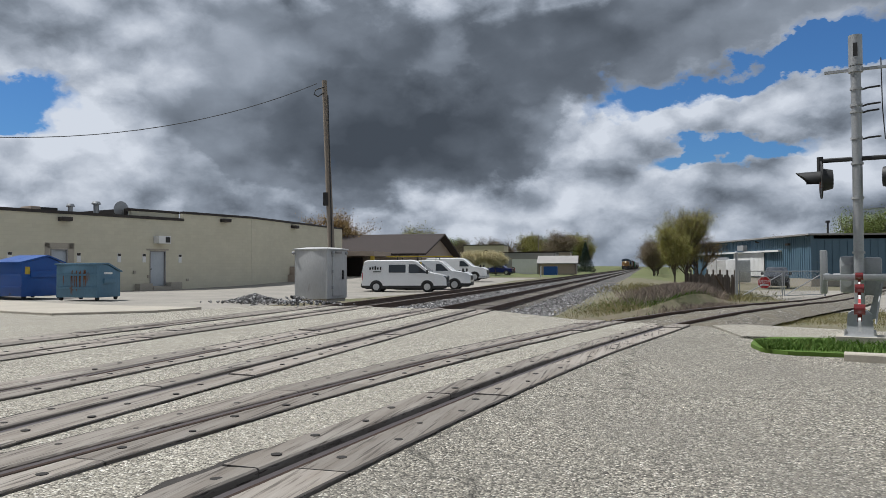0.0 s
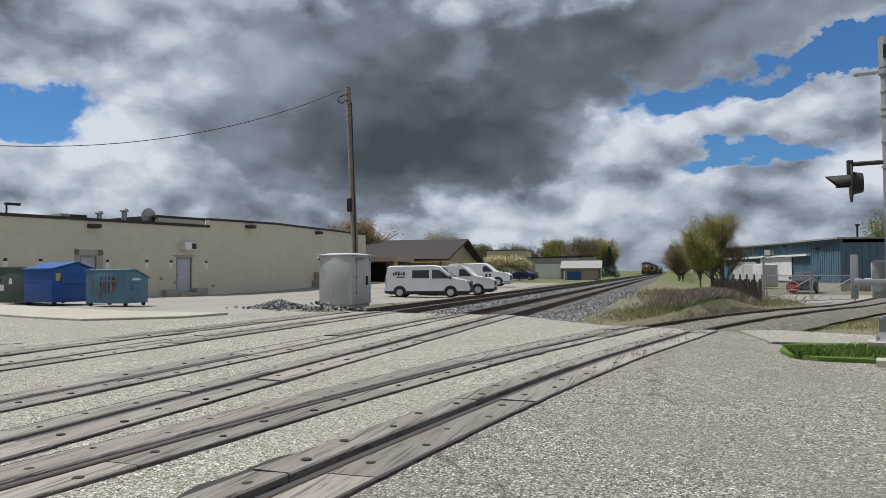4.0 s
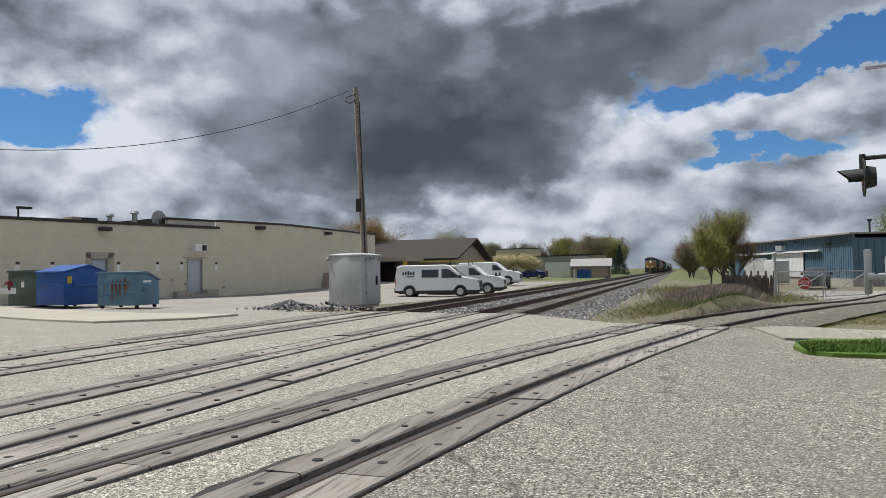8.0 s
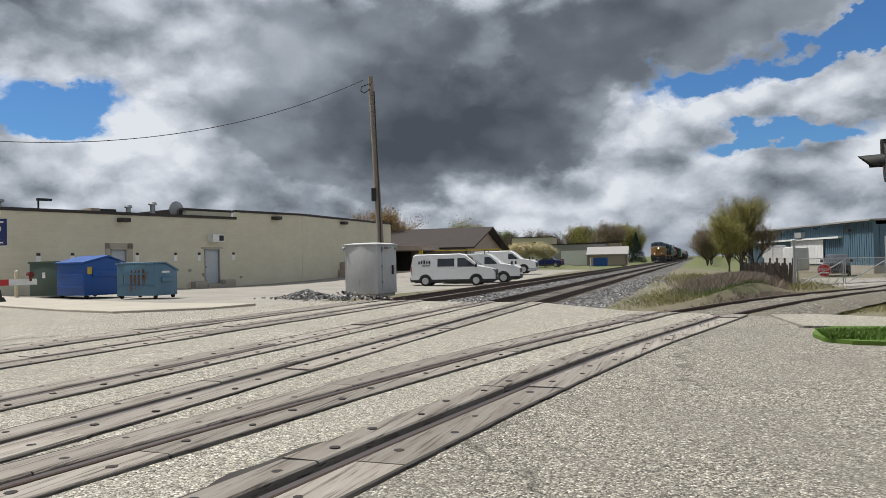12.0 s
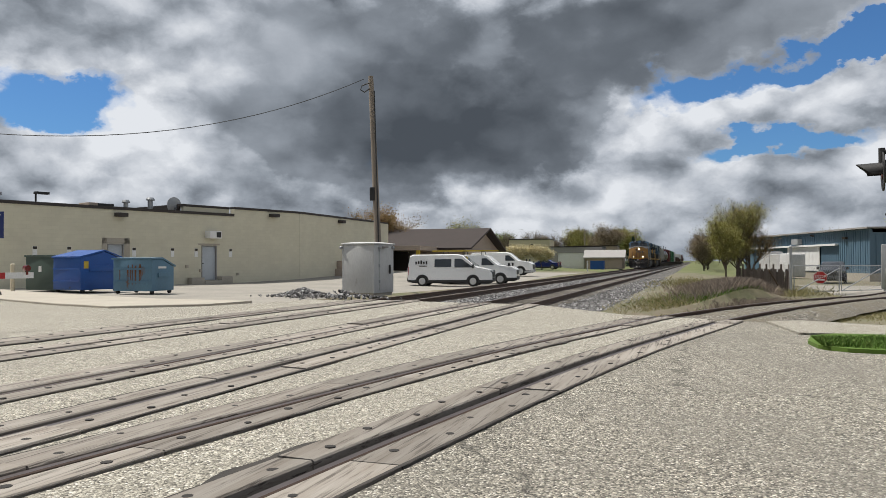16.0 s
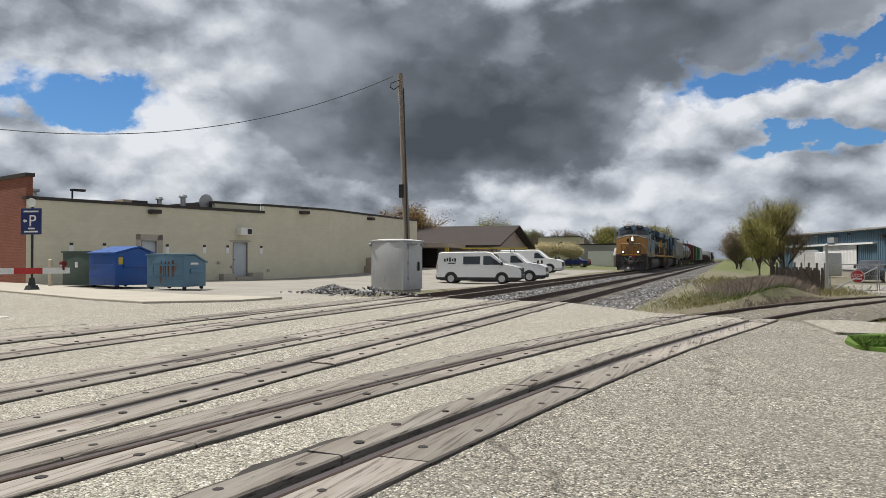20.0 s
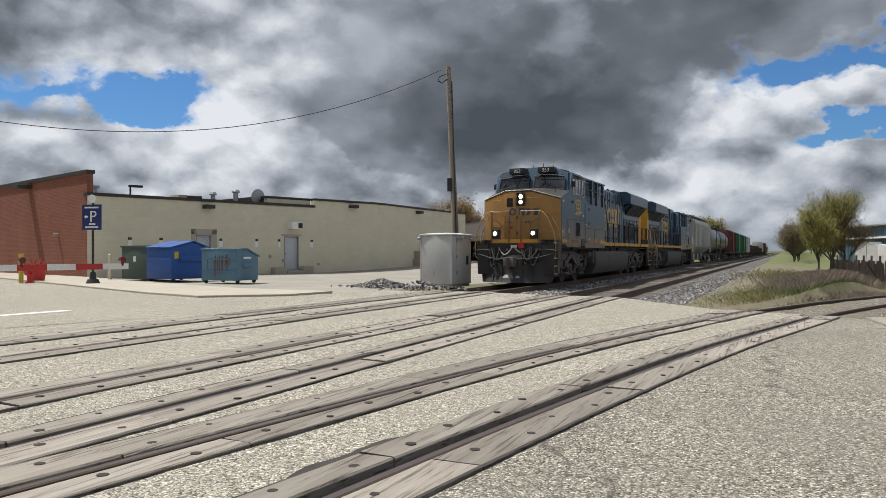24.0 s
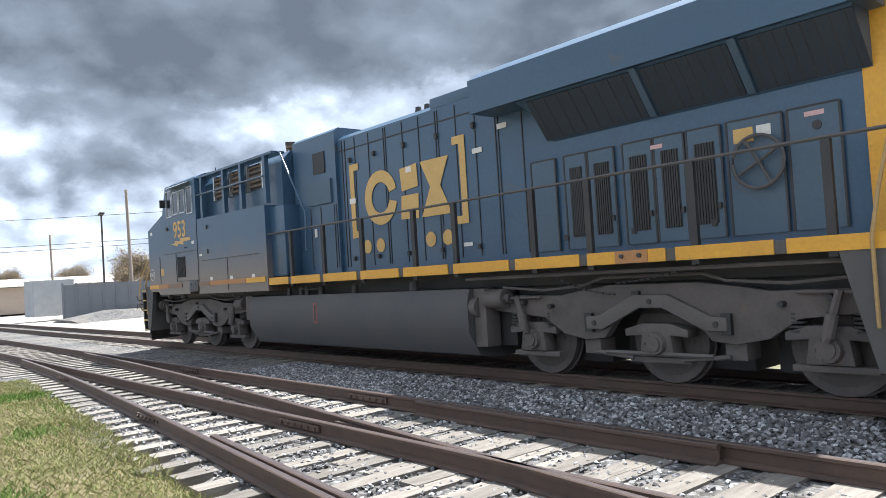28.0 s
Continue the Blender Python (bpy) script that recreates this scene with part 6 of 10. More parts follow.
    tube(bm, [(1.25, 7.4, 1.42), (1.3, 7.9, 1.40), (1.3, 8.4, 1.42)], 0.018, 6)
    parts_of("filler", bm, "tank_grime", tank)
    # plain dark boxes added at the tank's ends to block the bright ground beyond
    part("air_reservoir", fresh_box(-0.9, 0.95, 12.80, 13.3, 0.4, 1.28), "loco_black", t)
    part("air_reservoir", fresh_box(-0.9, 0.95, 4.75, 5.38, 0.45, 1.28), "loco_black", t)
    # pipes and hooks under the sill
    for s in (-1, 1):
        bm = fresh()
        tube(bm, [(s * 1.3, -0.6, 1.42), (s * 1.32, 5.0, 1.40)], 0.03, 6)
        tube(bm, [(s * 1.36, 12.7, 1.45), (s * 1.36, 18.6, 1.45)], 0.03, 6)
        for y in (3.4, 3.9, 4.15, 4.7):
            tube(bm, [(s * 1.5, y, 1.44), (s * 1.5, y, 1.36), (s * 1.5, y + 0.05, 1.34), (s * 1.5, y + 0.05, 1.38)], 0.008, 5)
        cyl(bm, (s * 1.35, 0.55, 1.4), (s * 1.45, 0.55, 1.4), 0.07, n=12)
        cyl(bm, (s * 1.4, 1.55, 1.32), (s * 1.4, 1.55, 1.44), 0.09, 0.05, n=12)
        parts_of("pipework", bm, "truck_grime", t)
        bm = fresh()
        for k in range(26):
            a = k / 25
            y = 14.3 + 2.2 * a
            z = 1.5 - 0.34 * (4 * a * (1 - a)) if a < 0.5 else 1.5 - 0.2 * (4 * a * (1 - a))
            cyl(bm, (s * 1.35, y, z), (s * 1.35, y + 0.06, z - 0.01), 0.016, n=5)
        parts_of("chain", bm, "loco_black", t)
    # handrails along the walkway
    for s in (-1, 1):
        rail = [(s * 1.49, 6.5, 2.72), (s * 1.49, 12.0, 2.72), (s * 1.49, 18.7, 2.74), (s * 1.49, 18.95, 2.6), (s * 1.49, 19.1, 1.8)]
        bm = fresh()
        tube(bm, rail, 0.021, 6)
        part("handrail", bm, "loco_grime", t)
        for y in (7.6, 8.85, 10.15, 11.65, 12.65, 14.25, 15.2, 16.65, 18.1):
            bm = fresh()
            box(bm, *sorted((s * 1.46, s * 1.52)), y - 0.045, y + 0.045, 1.5, 2.72)
            part("stanchion", bm, "loco_black", t)
    # rear end: steps, plow, coupler, hoses and rails
    for e, y0 in ((1, 19.45),):
        bm = fresh()
        box(bm, -1.53, 1.53, *sorted((y0, y0 + e * 0.06)), 1.50, 1.72)
        part("end_stripe", bm, "loco_yellow", t)
        bm = fresh()
        box(bm, -1.0, 1.0, *sorted((y0 - e * 0.1, y0)), 0.72, 1.5)
        part("end_plate", bm, "loco_black", t)
        bm = fresh()    # plow, a blunt wedge
        rows = []
        for x, d in ((-1.5, -0.42), (-0.75, 0.12), (0, 0.28), (0.75, 0.12), (1.5, -0.42)):
            rows.append([(x, y0 + e * (d - 0.02), 0.95 if abs(x) < 1.2 else 0.86), (x, y0 + e * (d + 0.03), 0.95 if abs(x) < 1.2 else 0.86), (x * 1.0, y0 + e * (d + 0.16), 0.12), (x, y0 + e * (d + 0.1), 0.12)])
        loft(bm, rows)
        pl = part("plow", bm, "loco_black", t, "scuffed black snow plow")
        bm = fresh()
        prism(bm, [(-0.42, 0.13), (0.42, 0.13), (0.2, 0.46), (-0.3, 0.5)], "y", *sorted((y0 + e * 0.425, y0 + e * 0.435)))
        part("scrape_mark", bm, "grey_steel", pl)
        bm = fresh()
        box(bm, -0.28, 0.28, *sorted((y0 - e * 0.05, y0 + e * 0.3)), 0.72, 1.06, 0.03)
        box(bm, -0.16, 0.16, *sorted((y0 + e * 0.2, y0 + e * 0.62)), 0.74, 1.02, 0.04)
        box(bm, -0.22, 0.1, *sorted((y0 + e * 0.52, y0 + e * 0.78)), 0.70, 1.06, 0.05)
        part("coupler", bm, "truck_grime", t, "cast steel knuckle coupler")
        for x0, x1, drop in ((-0.75, -0.15, 0.42), (0.2, 0.85, 0.36), (-0.85, -0.55, 0.6), (0.6, 0.95, 0.55)):
            bm = fresh()
            pts = [(x0 + (x1 - x0) * k / 10, y0 + e * (0.08 + 0.3 * math.sin(math.pi * k / 10)), 1.36 - drop * math.sin(math.pi * k / 10) - 0.1 * k / 10) for k in range(11)]
            tube(bm, pts, 0.028, 7)
            part("hose", bm, "rubber", t)
        bm = fresh()
        tube(bm, [(-0.5 + k * 0.1, y0 + e * (0.1 + 0.12 * math.sin(math.pi * k / 10)), 1.42 - 0.34 * math.sin(math.pi * k / 10)) for k in range(11)], 0.022, 7)
        part("cable", bm, "grey_steel", t, "pale jumper cable")
        bm = fresh()
        box(bm, 0.3, 0.46, *sorted((y0 + e * 0.06, y0 + e * 0.14)), 1.30, 1.5, 0.01)
        part("red_flag_box", bm, "red", t)
        for s in (-1, 1):
            for k in range(5):
                bm = fresh()
                z = 0.42 + k * 0.265
                box(bm, *sorted((s * 0.95, s * 1.52)), *sorted((y0 - e * 0.02, y0 - e * 0.78)), z, z + 0.03)
                st = part("step", bm, "loco_black", t)
                part("step_edge", fresh_box(*sorted((s * 1.52, s * 1.535)), *sorted((y0 - e * 0.02, y0 - e * 0.78)), z, z + 0.035), "step_edge", st, "yellow step edging")
            bm = fresh()
            for ya in (y0 + e * 0.0, y0 - e * 0.8):
                box(bm, *sorted((s * 0.95, s * 1.53)), *sorted((ya, ya - e * 0.035)), 0.38, 1.58)
            box(bm, *sorted((s * 0.93, s * 0.96)), *sorted((y0, y0 - e * 0.8)), 0.38, 1.58)
            prism(bm, [(y0 - e * 0.8, 0.38), (y0 - e * 1.02, 0.38), (y0 - e * 1.3, 1.56), (y0 - e * 0.8, 1.56)], "x", *sorted((s * 1.40, s * 1.53)))
            part("stairwell", bm, "loco_grime", t)
            bm = fresh()
            tube(bm, [(s * 1.55, y0 - e * 0.05, 0.95), (s * 1.58, y0 - e * 0.12, 1.15), (s * 1.58, y0 - e * 0.12, 1.9), (s * 1.5, y0 - e * 0.0, 2.62), (s * 1.35, y0 + e * 0.06, 2.78), (s * 0.5, y0 + e * 0.07, 2.82)], 0.02, 7)
            tube(bm, [(s * 1.58, y0 - e * 0.98, 0.8), (s * 1.58, y0 - e * 0.98, 1.7), (s * 1.56, y0 - e * 0.9, 2.2), (s * 1.5, y0 - e * 0.78, 2.75), (s * 1.3, y0 - e * 0.78, 2.78)], 0.02, 7)
            parts_of("step_rail", bm, "rail_yellow", t, "bent yellow grab rail")
            for x in (0.42, 0.62, 1.2):
                bm = fresh()
                box(bm, *sorted((s * x - 0.035, s * x + 0.035)), *sorted((y0 + e * 0.0, y0 + e * 0.06)), 1.7, 2.82)
                part("end_post", bm, "end_post", t)
            bm = fresh()
            tube(bm, [(s * 0.2, y0 + e * 0.35, 1.02), (s * 0.9, y0 + e * 0.36, 1.0), (s * 1.5, y0 + e * 0.2, 1.15), (s * 1.62, y0 + e * 0.1, 1.2)], 0.018, 6)
            tube(bm, [(s * 1.2, y0 + e * 0.12, 1.4), (s * 1.42, y0 + e * 0.3, 1.62), (s * 1.5, y0 + e * 0.3, 1.5), (s * 1.3, y0 + e * 0.25, 1.25)], 0.02, 6)
            parts_of("uncoupling_lever", bm, "truck_grime", t)
            # ditch light
            bm = fresh()
            cyl(bm, (s * 0.95, y0 + e * 0.16, 1.92), (s * 0.95, y0 - e * 0.12, 1.92), 0.15, 0.14, n=18)
            box(bm, *sorted((s * 0.78, s * 1.12)), *sorted((y0 + e * 0.1, y0 - e * 0.1)), 1.72, 2.1, 0.015)
            part("ditch_light", bm, "loco_black", t)
    settle(t)
    front_end(t, lettered)
    bogie(t, 0.0)
    bogie(t, 13.8)
    sets = [wheelset(t, y) for y in AXLES]
    return t, sets


def grimed(name, base, dirt, z0, z1):
    """Paint that road film has dulled below a height, with a ragged rim: thrown up by the wheels."""
    m = stuff_of(name, base, tuple(c * 1.2 for c in base), 0.42, 0, 0.8, 22, 0.03, ((0.055, 0.068, 0.085), 1.2, 0.62), 0.6)
    nt = m.node_tree
    b = nt.nodes["Principled BSDF"]
    old = b.inputs["Base Color"].links[0].from_socket
    at = node(nt, "ShaderNodeTexCoord").outputs["Object"]
    z = node(nt, "ShaderNodeSeparateXYZ", [(0, at)]).outputs[2]
    n = node(nt, "ShaderNodeTexNoise", [("Vector", at)], i_Scale=1.6, i_Detail=6.0).outputs[0]
    h = maths(nt, "ADD", z, maths(nt, "MULTIPLY", n, 0.7))
    f = ramp(nt, maths(nt, "DIVIDE", maths(nt, "SUBTRACT", h, z0), z1 - z0), [(0.0, 0.92), (1.0, 0.0)])
    nt.links.new(mixed(nt, f, old, dirt), b.inputs["Base Color"])
    return m


M["cab_paint"] = grimed("cab_paint", (0.032, 0.070, 0.122), (0.15, 0.115, 0.09), 2.1, 3.05)
M["truck_light"] = stuff_of("truck_light", (0.125, 0.112, 0.104), (0.088, 0.079, 0.075), 0.8, 0.1, 3, 25, 0.2)
M["red_faded"] = stuff_of("red_faded", (0.30, 0.09, 0.07), None, 0.7, 0, 4, 30, 0.03)
M["pink_label"] = stuff_of("pink_label", (0.55, 0.35, 0.34), None, 0.6, 0, 9, 30, 0.03)
M["louvre_brown"] = stuff_of("louvre_brown", (0.13, 0.10, 0.08), None, 0.7, 0.2, 4, 30, 0.05)
M["step_edge"] = stuff_of("step_edge", (0.48, 0.36, 0.12), None, 0.6, 0, 4, 30, 0.05)
M["rail_yellow"] = stuff_of("rail_yellow", (0.36, 0.24, 0.09), (0.27, 0.17, 0.07), 0.6, 0, 4, 30, 0.05)
M["end_post"] = stuff_of("end_post", (0.20, 0.11, 0.05), (0.13, 0.075, 0.04), 0.7, 0, 4, 30, 0.05)
lead, lead_sets = locomotive("dark blue diesel locomotive with a yellow nose and grimy sides")

def car_truck(parent, y):
    """A four-wheel freight truck."""
    fr = part("truck", fresh_box(-0.5, 0.5, y - 0.25, y + 0.25, 0.45, 0.8), "loco_black", parent)
    for s in (-1, 1):
        bm = fresh()
        prism(bm, [(y - 1.15, 0.62), (y - 0.5, 0.3), (y + 0.5, 0.3), (y + 1.15, 0.62), (y + 0.9, 0.72), (y + 0.35, 0.82), (y - 0.35, 0.82), (y - 0.9, 0.72)], "x", *sorted((s * 0.95, s * 1.08)), 0.01)
        part("side_frame", bm, "truck_grime", fr)
        bm = fresh()
        for d in (-0.88, 0.88):
            cyl(bm, (s * 0.70, y + d, 0.42), (s * 0.83, y + d, 0.42), 0.42, n=20)
        parts_of("wheel", bm, "truck_grime", fr)


def ladder(bm, x, y, z0, z1, s):
    for d in (-0.2, 0.2):
        box(bm, *sorted((x, x + s * 0.03)), y + d - 0.02, y + d + 0.02, z0, z1)
    n = int((z1 - z0) / 0.4)
    for k in range(n):
        box(bm, *sorted((x, x + s * 0.03)), y - 0.2, y + 0.2, z0 + 0.2 + k * 0.4, z0 + 0.23 + k * 0.4)


def car_base(name, label, length, category="freight car"):
    t = thing(name, label, category, "cars of the freight train")
    bm = fresh()
    box(bm, -0.35, 0.35, -length / 2 - 0.45, length / 2 + 0.45, 0.8, 1.05, 0.01)
    part("centre_sill", bm, "loco_black", t)
    for e in (-1, 1):
        car_truck(t, e * (length / 2 - 1.7))
    return t


def covered_hopper():
    t = car_base("covered_hopper", "pale grey covered hopper car with streaked sides", 16.2)
    bm = fresh()
    ring = [(-1.05, 1.0), (1.05, 1.0), (1.52, 1.7), (1.52, 3.9), (1.2, 4.35), (0.6, 4.5), (-0.6, 4.5), (-1.2, 4.35), (-1.52, 3.9), (-1.52, 1.7)]
    loft(bm, [[(x, y, z if z > 1.2 else z + lift) for x, z in ring] for y, lift in ((-7.2, 0.9), (-5.6, 0.1), (5.6, 0.1), (7.2, 0.9))])
    part("body", bm, "hopper_grey", t)
    for s in (-1, 1):
        for k in range(13):
            part("rib", fresh_box(*sorted((s * 1.52, s * 1.58)), -7.0 + k * 1.15, -6.92 + k * 1.15, 1.7, 3.9), "hopper_grey", t)
        bm = fresh()
        ladder(bm, s * 1.5, -7.6, 1.2, 4.2, s)
        ladder(bm, s * 1.5, 7.6, 1.2, 4.2, s)
        parts_of("ladder", bm, "hopper_grey", t)
        bm = fresh()
        prism(bm, [(s * 0.4, 4.56), (s * 1.2, 4.56), (s * 1.2, 4.62), (s * 0.4, 4.62)], "y", -7.9, 7.9)
        parts_of("running_board", bm, "grey_steel", t)
    bm = fresh()
    for k in range(4):
        y = -5.3 + k * 3.5
        prism(bm, [(y - 1.1, 1.15), (y + 1.1, 1.15), (y + 0.4, 0.45), (y - 0.4, 0.45)], "x", -0.8, 0.8)
    parts_of("hopper_outlet", bm, "hopper_grey", t)
    bm = fresh()
    for e in (-1, 1):
        for s in (-1, 1):
            tube(bm, [(s * 1.3, e * 7.1, 4.2), (s * 1.4, e * 7.9, 1.2)], 0.05)
    parts_of("end_brace", bm, "hopper_grey", t)
    return t


def tank_car():
    t = car_base("tank_car", "glossy black tank car with a platform on top", 13.0)
    bm = fresh()
    rings = []
    for y, r in ((-6.2, 0.4), (-6.05, 0.95), (-5.7, 1.38), (-5.2, 1.52), (5.2, 1.52), (5.7, 1.38), (6.05, 0.95), (6.2, 0.4)):
        rings.append([(r * math.cos(2 * math.pi * k / 28), y, 2.62 + r * math.sin(2 * math.pi * k / 28)) for k in range(28)])
    loft(bm, rings)
    part("tank", bm, "tank_black", t)
    bm = fresh()
    cyl(bm, (0, 0, 4.0), (0, 0, 4.45), 0.5, n=18)
    part("dome", bm, "tank_black", t)
    bm = fresh()
    box(bm, -1.1, 1.1, -1.2, 1.2, 4.16, 4.2)
    for x in (-1.1, 1.1):
        for y in (-1.2, 0, 1.2):
            box(bm, x - 0.02, x + 0.02, y - 0.02, y + 0.02, 4.18, 5.0)
        tube(bm, [(x, -1.2, 5.0), (x, 1.2, 5.0)], 0.02)
        tube(bm, [(x, -1.2, 4.6), (x, 1.2, 4.6)], 0.02)
    part("platform", bm, "loco_black", t)
    for s in (-1, 1):
        bm = fresh()
        ladder(bm, s * 1.52, 0.0, 1.2, 4.2, s)
        tube(bm, [(s * 1.45, -6.3, 1.7), (s * 1.56, -6.0, 2.0), (s * 1.56, 6.0, 2.0), (s * 1.45, 6.3, 1.7)], 0.025)
        parts_of("ladder", bm, "loco_black", t)
    for e in (-1, 1):
        part("saddle", fresh_box(-1.2, 1.2, e * 4.6 - 0.4, e * 4.6 + 0.4, 1.0, 1.6), "loco_black", t)
    return t


def box_car(material, label):
    t = car_base("box_car", label, 16.0)
    bm = fresh()
    prism(bm, [(-1.5, 1.05), (1.5, 1.05), (1.5, 4.35), (0, 4.62), (-1.5, 4.35)], "y", -7.9, 7.9, 0.02)
    part("body", bm, material, t)
    for s in (-1, 1):
        for k in range(15):
            y = -7.5 + k * 1.07
            if abs(y) > 1.7:
                part("rib", fresh_box(*sorted((s * 1.5, s * 1.55)), y - 0.05, y + 0.05, 1.2, 4.3), material, t)
        part("sliding_door", fresh_box(*sorted((s * 1.5, s * 1.6)), -1.5, 1.5, 1.15, 4.25), material, t)
        bm = fresh()
        ladder(bm, s * 1.5, -7.6, 1.1, 4.2, s)
        parts_of("ladder", bm, material, t)
    return t


def gondola(material, label, height=2.3):
    t = car_base("gondola_car", label, 16.0)
    bm = fresh()
    for s in (-1, 1):
        box(bm, *sorted((s * 1.42, s * 1.5)), -7.9, 7.9, 1.05, height)
    for e in (-1, 1):
        box(bm, -1.5, 1.5, *sorted((e * 7.82, e * 7.9)), 1.05, height)
    box(bm, -1.5, 1.5, -7.9, 7.9, 1.0, 1.1)
    part("body", bm, material, t)
    for s in (-1, 1):
        for k in range(11):
            part("rib", fresh_box(*sorted((s * 1.5, s * 1.58)), -7.5 + k * 1.5 - 0.06, -7.5 + k * 1.5 + 0.06, 1.05, height), material, t)
    bm = fresh()
    rng = random.Random(int(height * 10))
    for k in range(9):
        y = -6.6 + k * 1.6
        box(bm, -1.1, 1.1, y - 0.6, y + 0.6, 1.1, 1.6 + rng.uniform(0.2, 1.3), 0.05)
    parts_of("load", bm, "loco_black", t)
    return t


M["hopper_grey"] = stuff_of("hopper_grey", (0.42, 0.42, 0.40), (0.33, 0.33, 0.31), 0.7, 0, 0.5, 14, 0.05, ((0.22, 0.21, 0.19), 0.7, 0.6), 0.6, stretch=(1, 1, 0.35))
M["tank_black"] = stuff_of("tank_black", (0.022, 0.022, 0.024), (0.04, 0.038, 0.036), 0.32, 0, 0.8, 14, 0.03)
M["maroon"] = stuff_of("maroon", (0.13, 0.03, 0.03), (0.09, 0.025, 0.025), 0.65, 0, 0.8, 14, 0.05)
M["car_green"] = stuff_of("car_green", (0.035, 0.16, 0.075), (0.03, 0.11, 0.06), 0.6, 0, 0.8, 14, 0.05)
M["rust_brown"] = stuff_of("rust_brown", (0.10, 0.06, 0.045), (0.06, 0.045, 0.038), 0.8, 0, 0.8, 14, 0.05)
M["boxcar_white"] = stuff_of("boxcar_white", (0.5, 0.5, 0.5), (0.4, 0.4, 0.4), 0.6, 0, 0.8, 14, 0.05)

rear_loco = copy_thing(lead, pose(0, 0, 0, 0, 0, 180))
tagged(rear_loco, "dark blue diesel locomotive coupled rear to rear, cab trailing")
for o in list(rear_loco.children_recursive):
    if o.name.startswith(("number.", "lettering")) or o.name == "number":
        bpy.data.objects.remove(o)
hopper = covered_hopper()
tank = tank_car()
crimson, green = box_car("maroon", "maroon steel box car with ribbed sides"), box_car("car_green", "green steel box car with ribbed sides")
pale = box_car("boxcar_white", "off-white steel box car with ribbed sides")
low_car = gondola("rust_brown", "low rust-brown gondola car with a dark load")
HALF = 20.12
TRAIN = [(lead, 0.0, 0), (rear_loco, 2 * HALF, 180)]
at_y = 2 * HALF + 2.4
for ob, ln in ((hopper, 17.1), (tank, 13.9), ("tank", 13.9), (crimson, 16.9), (green, 16.9), ("green", 16.9), (pale, 16.9), (low_car, 16.9), *[("low", 16.9)] * 4, ("pale", 16.9), ("low", 16.9), ("maroon", 16.9), ("low", 16.9), ("tank", 13.9), ("tank", 13.9)):
    if isinstance(ob, str):
        ob = copy_thing({"tank": tank, "green": green, "low": low_car, "pale": pale, "maroon": crimson}[ob], Matrix())
    TRAIN.append((ob, at_y + ln / 2, 0))
    at_y += ln

# ---- building kit ----
def facing(x, y, z, turn):
    """A local frame: x along the front to the viewer's right, y into the house, z up."""
    return pose(x, y, z, 0, 0, turn)


def holed(bm, x0, x1, z0, z1, thick, holes, y0=0.0):
    """A wall with openings through it: (x0, x1, z0, z1) each."""
    xs = sorted({x0, x1, *[h[k] for h in holes for k in (0, 1)]})
    zs = sorted({z0, z1, *[h[k] for h in holes for k in (2, 3)]})
    for a, b in zip(xs, xs[1:]):
        run = []
        for c, d in zip(zs, zs[1:]):
            mx, mz = (a + b) / 2, (c + d) / 2
            if any(h[0] < mx < h[1] and h[2] < mz < h[3] for h in holes):
                if run:
                    box(bm, a, b, y0, y0 + thick, run[0], run[1])
                run = []
            else:
                run = [run[0] if run else c, d]
        if run:
            box(bm, a, b, y0, y0 + thick, run[0], run[1])
    bmesh.ops.remove_doubles(bm, verts=bm.verts, dist=1e-4)
    seen, dup = {}, []
    for f in bm.faces:
        key = tuple(sorted(v.index for v in f.verts))
        bm.verts.index_update() if not seen else None
        seen.setdefault(tuple(sorted(round(c, 4) for v in f.verts for c in v.co)), []).append(f)
    for fs in seen.values():
        if len(fs) > 1:
            dup += fs
    bmesh.ops.delete(bm, geom=dup, context="FACES_ONLY")
    return bm


def masonry(name, base, other, length, height, joint, mortar=0.012, bump=0.5, tone=0.5):
    """Courses of bricks or blocks with recessed joints, stains over them; on upright walls."""
    m = bpy.data.materials.new(name)
    m.use_nodes = True
    nt = m.node_tree
    b = nt.nodes["Principled BSDF"]
    at = node(nt, "ShaderNodeTexCoord").outputs["Object"]
    s = node(nt, "ShaderNodeSeparateXYZ", [(0, at)])
    v = node(nt, "ShaderNodeCombineXYZ", [(0, maths(nt, "ADD", s.outputs[0], s.outputs[1])), (1, s.outputs[2])])
    br = node(nt, "ShaderNodeTexBrick", [("Vector", v.outputs[0])], i_Scale=1.0, i_Mortar_Size=mortar, i_Brick_Width=length, i_Row_Height=height, i_Mortar_Smooth=0.3)
    br.inputs["Color1"].default_value, br.inputs["Color2"].default_value, br.inputs["Mortar"].default_value = (*base, 1), (*other, 1), (*joint, 1)
    n = node(nt, "ShaderNodeTexNoise", [("Vector", at)], i_Scale=0.6, i_Detail=6.0, i_Roughness=0.65).outputs[0]
    k = node(nt, "ShaderNodeVectorMath", [(0, br.outputs[0])], operation="SCALE")
    nt.links.new(maths(nt, "ADD", maths(nt, "MULTIPLY", n, tone), 1 - tone / 2), k.inputs["Scale"])
    nt.links.new(k.outputs[0], b.inputs["Base Color"])
    b.inputs["Roughness"].default_value = 0.9
    b.inputs["Specular IOR Level"].default_value = 0.25
    u = node(nt, "ShaderNodeBump", [("Height", br.outputs[1])], i_Strength=bump, i_Distance=0.01, invert=True)
    nt.links.new(u.outputs[0], b.inputs["Normal"])
    return m


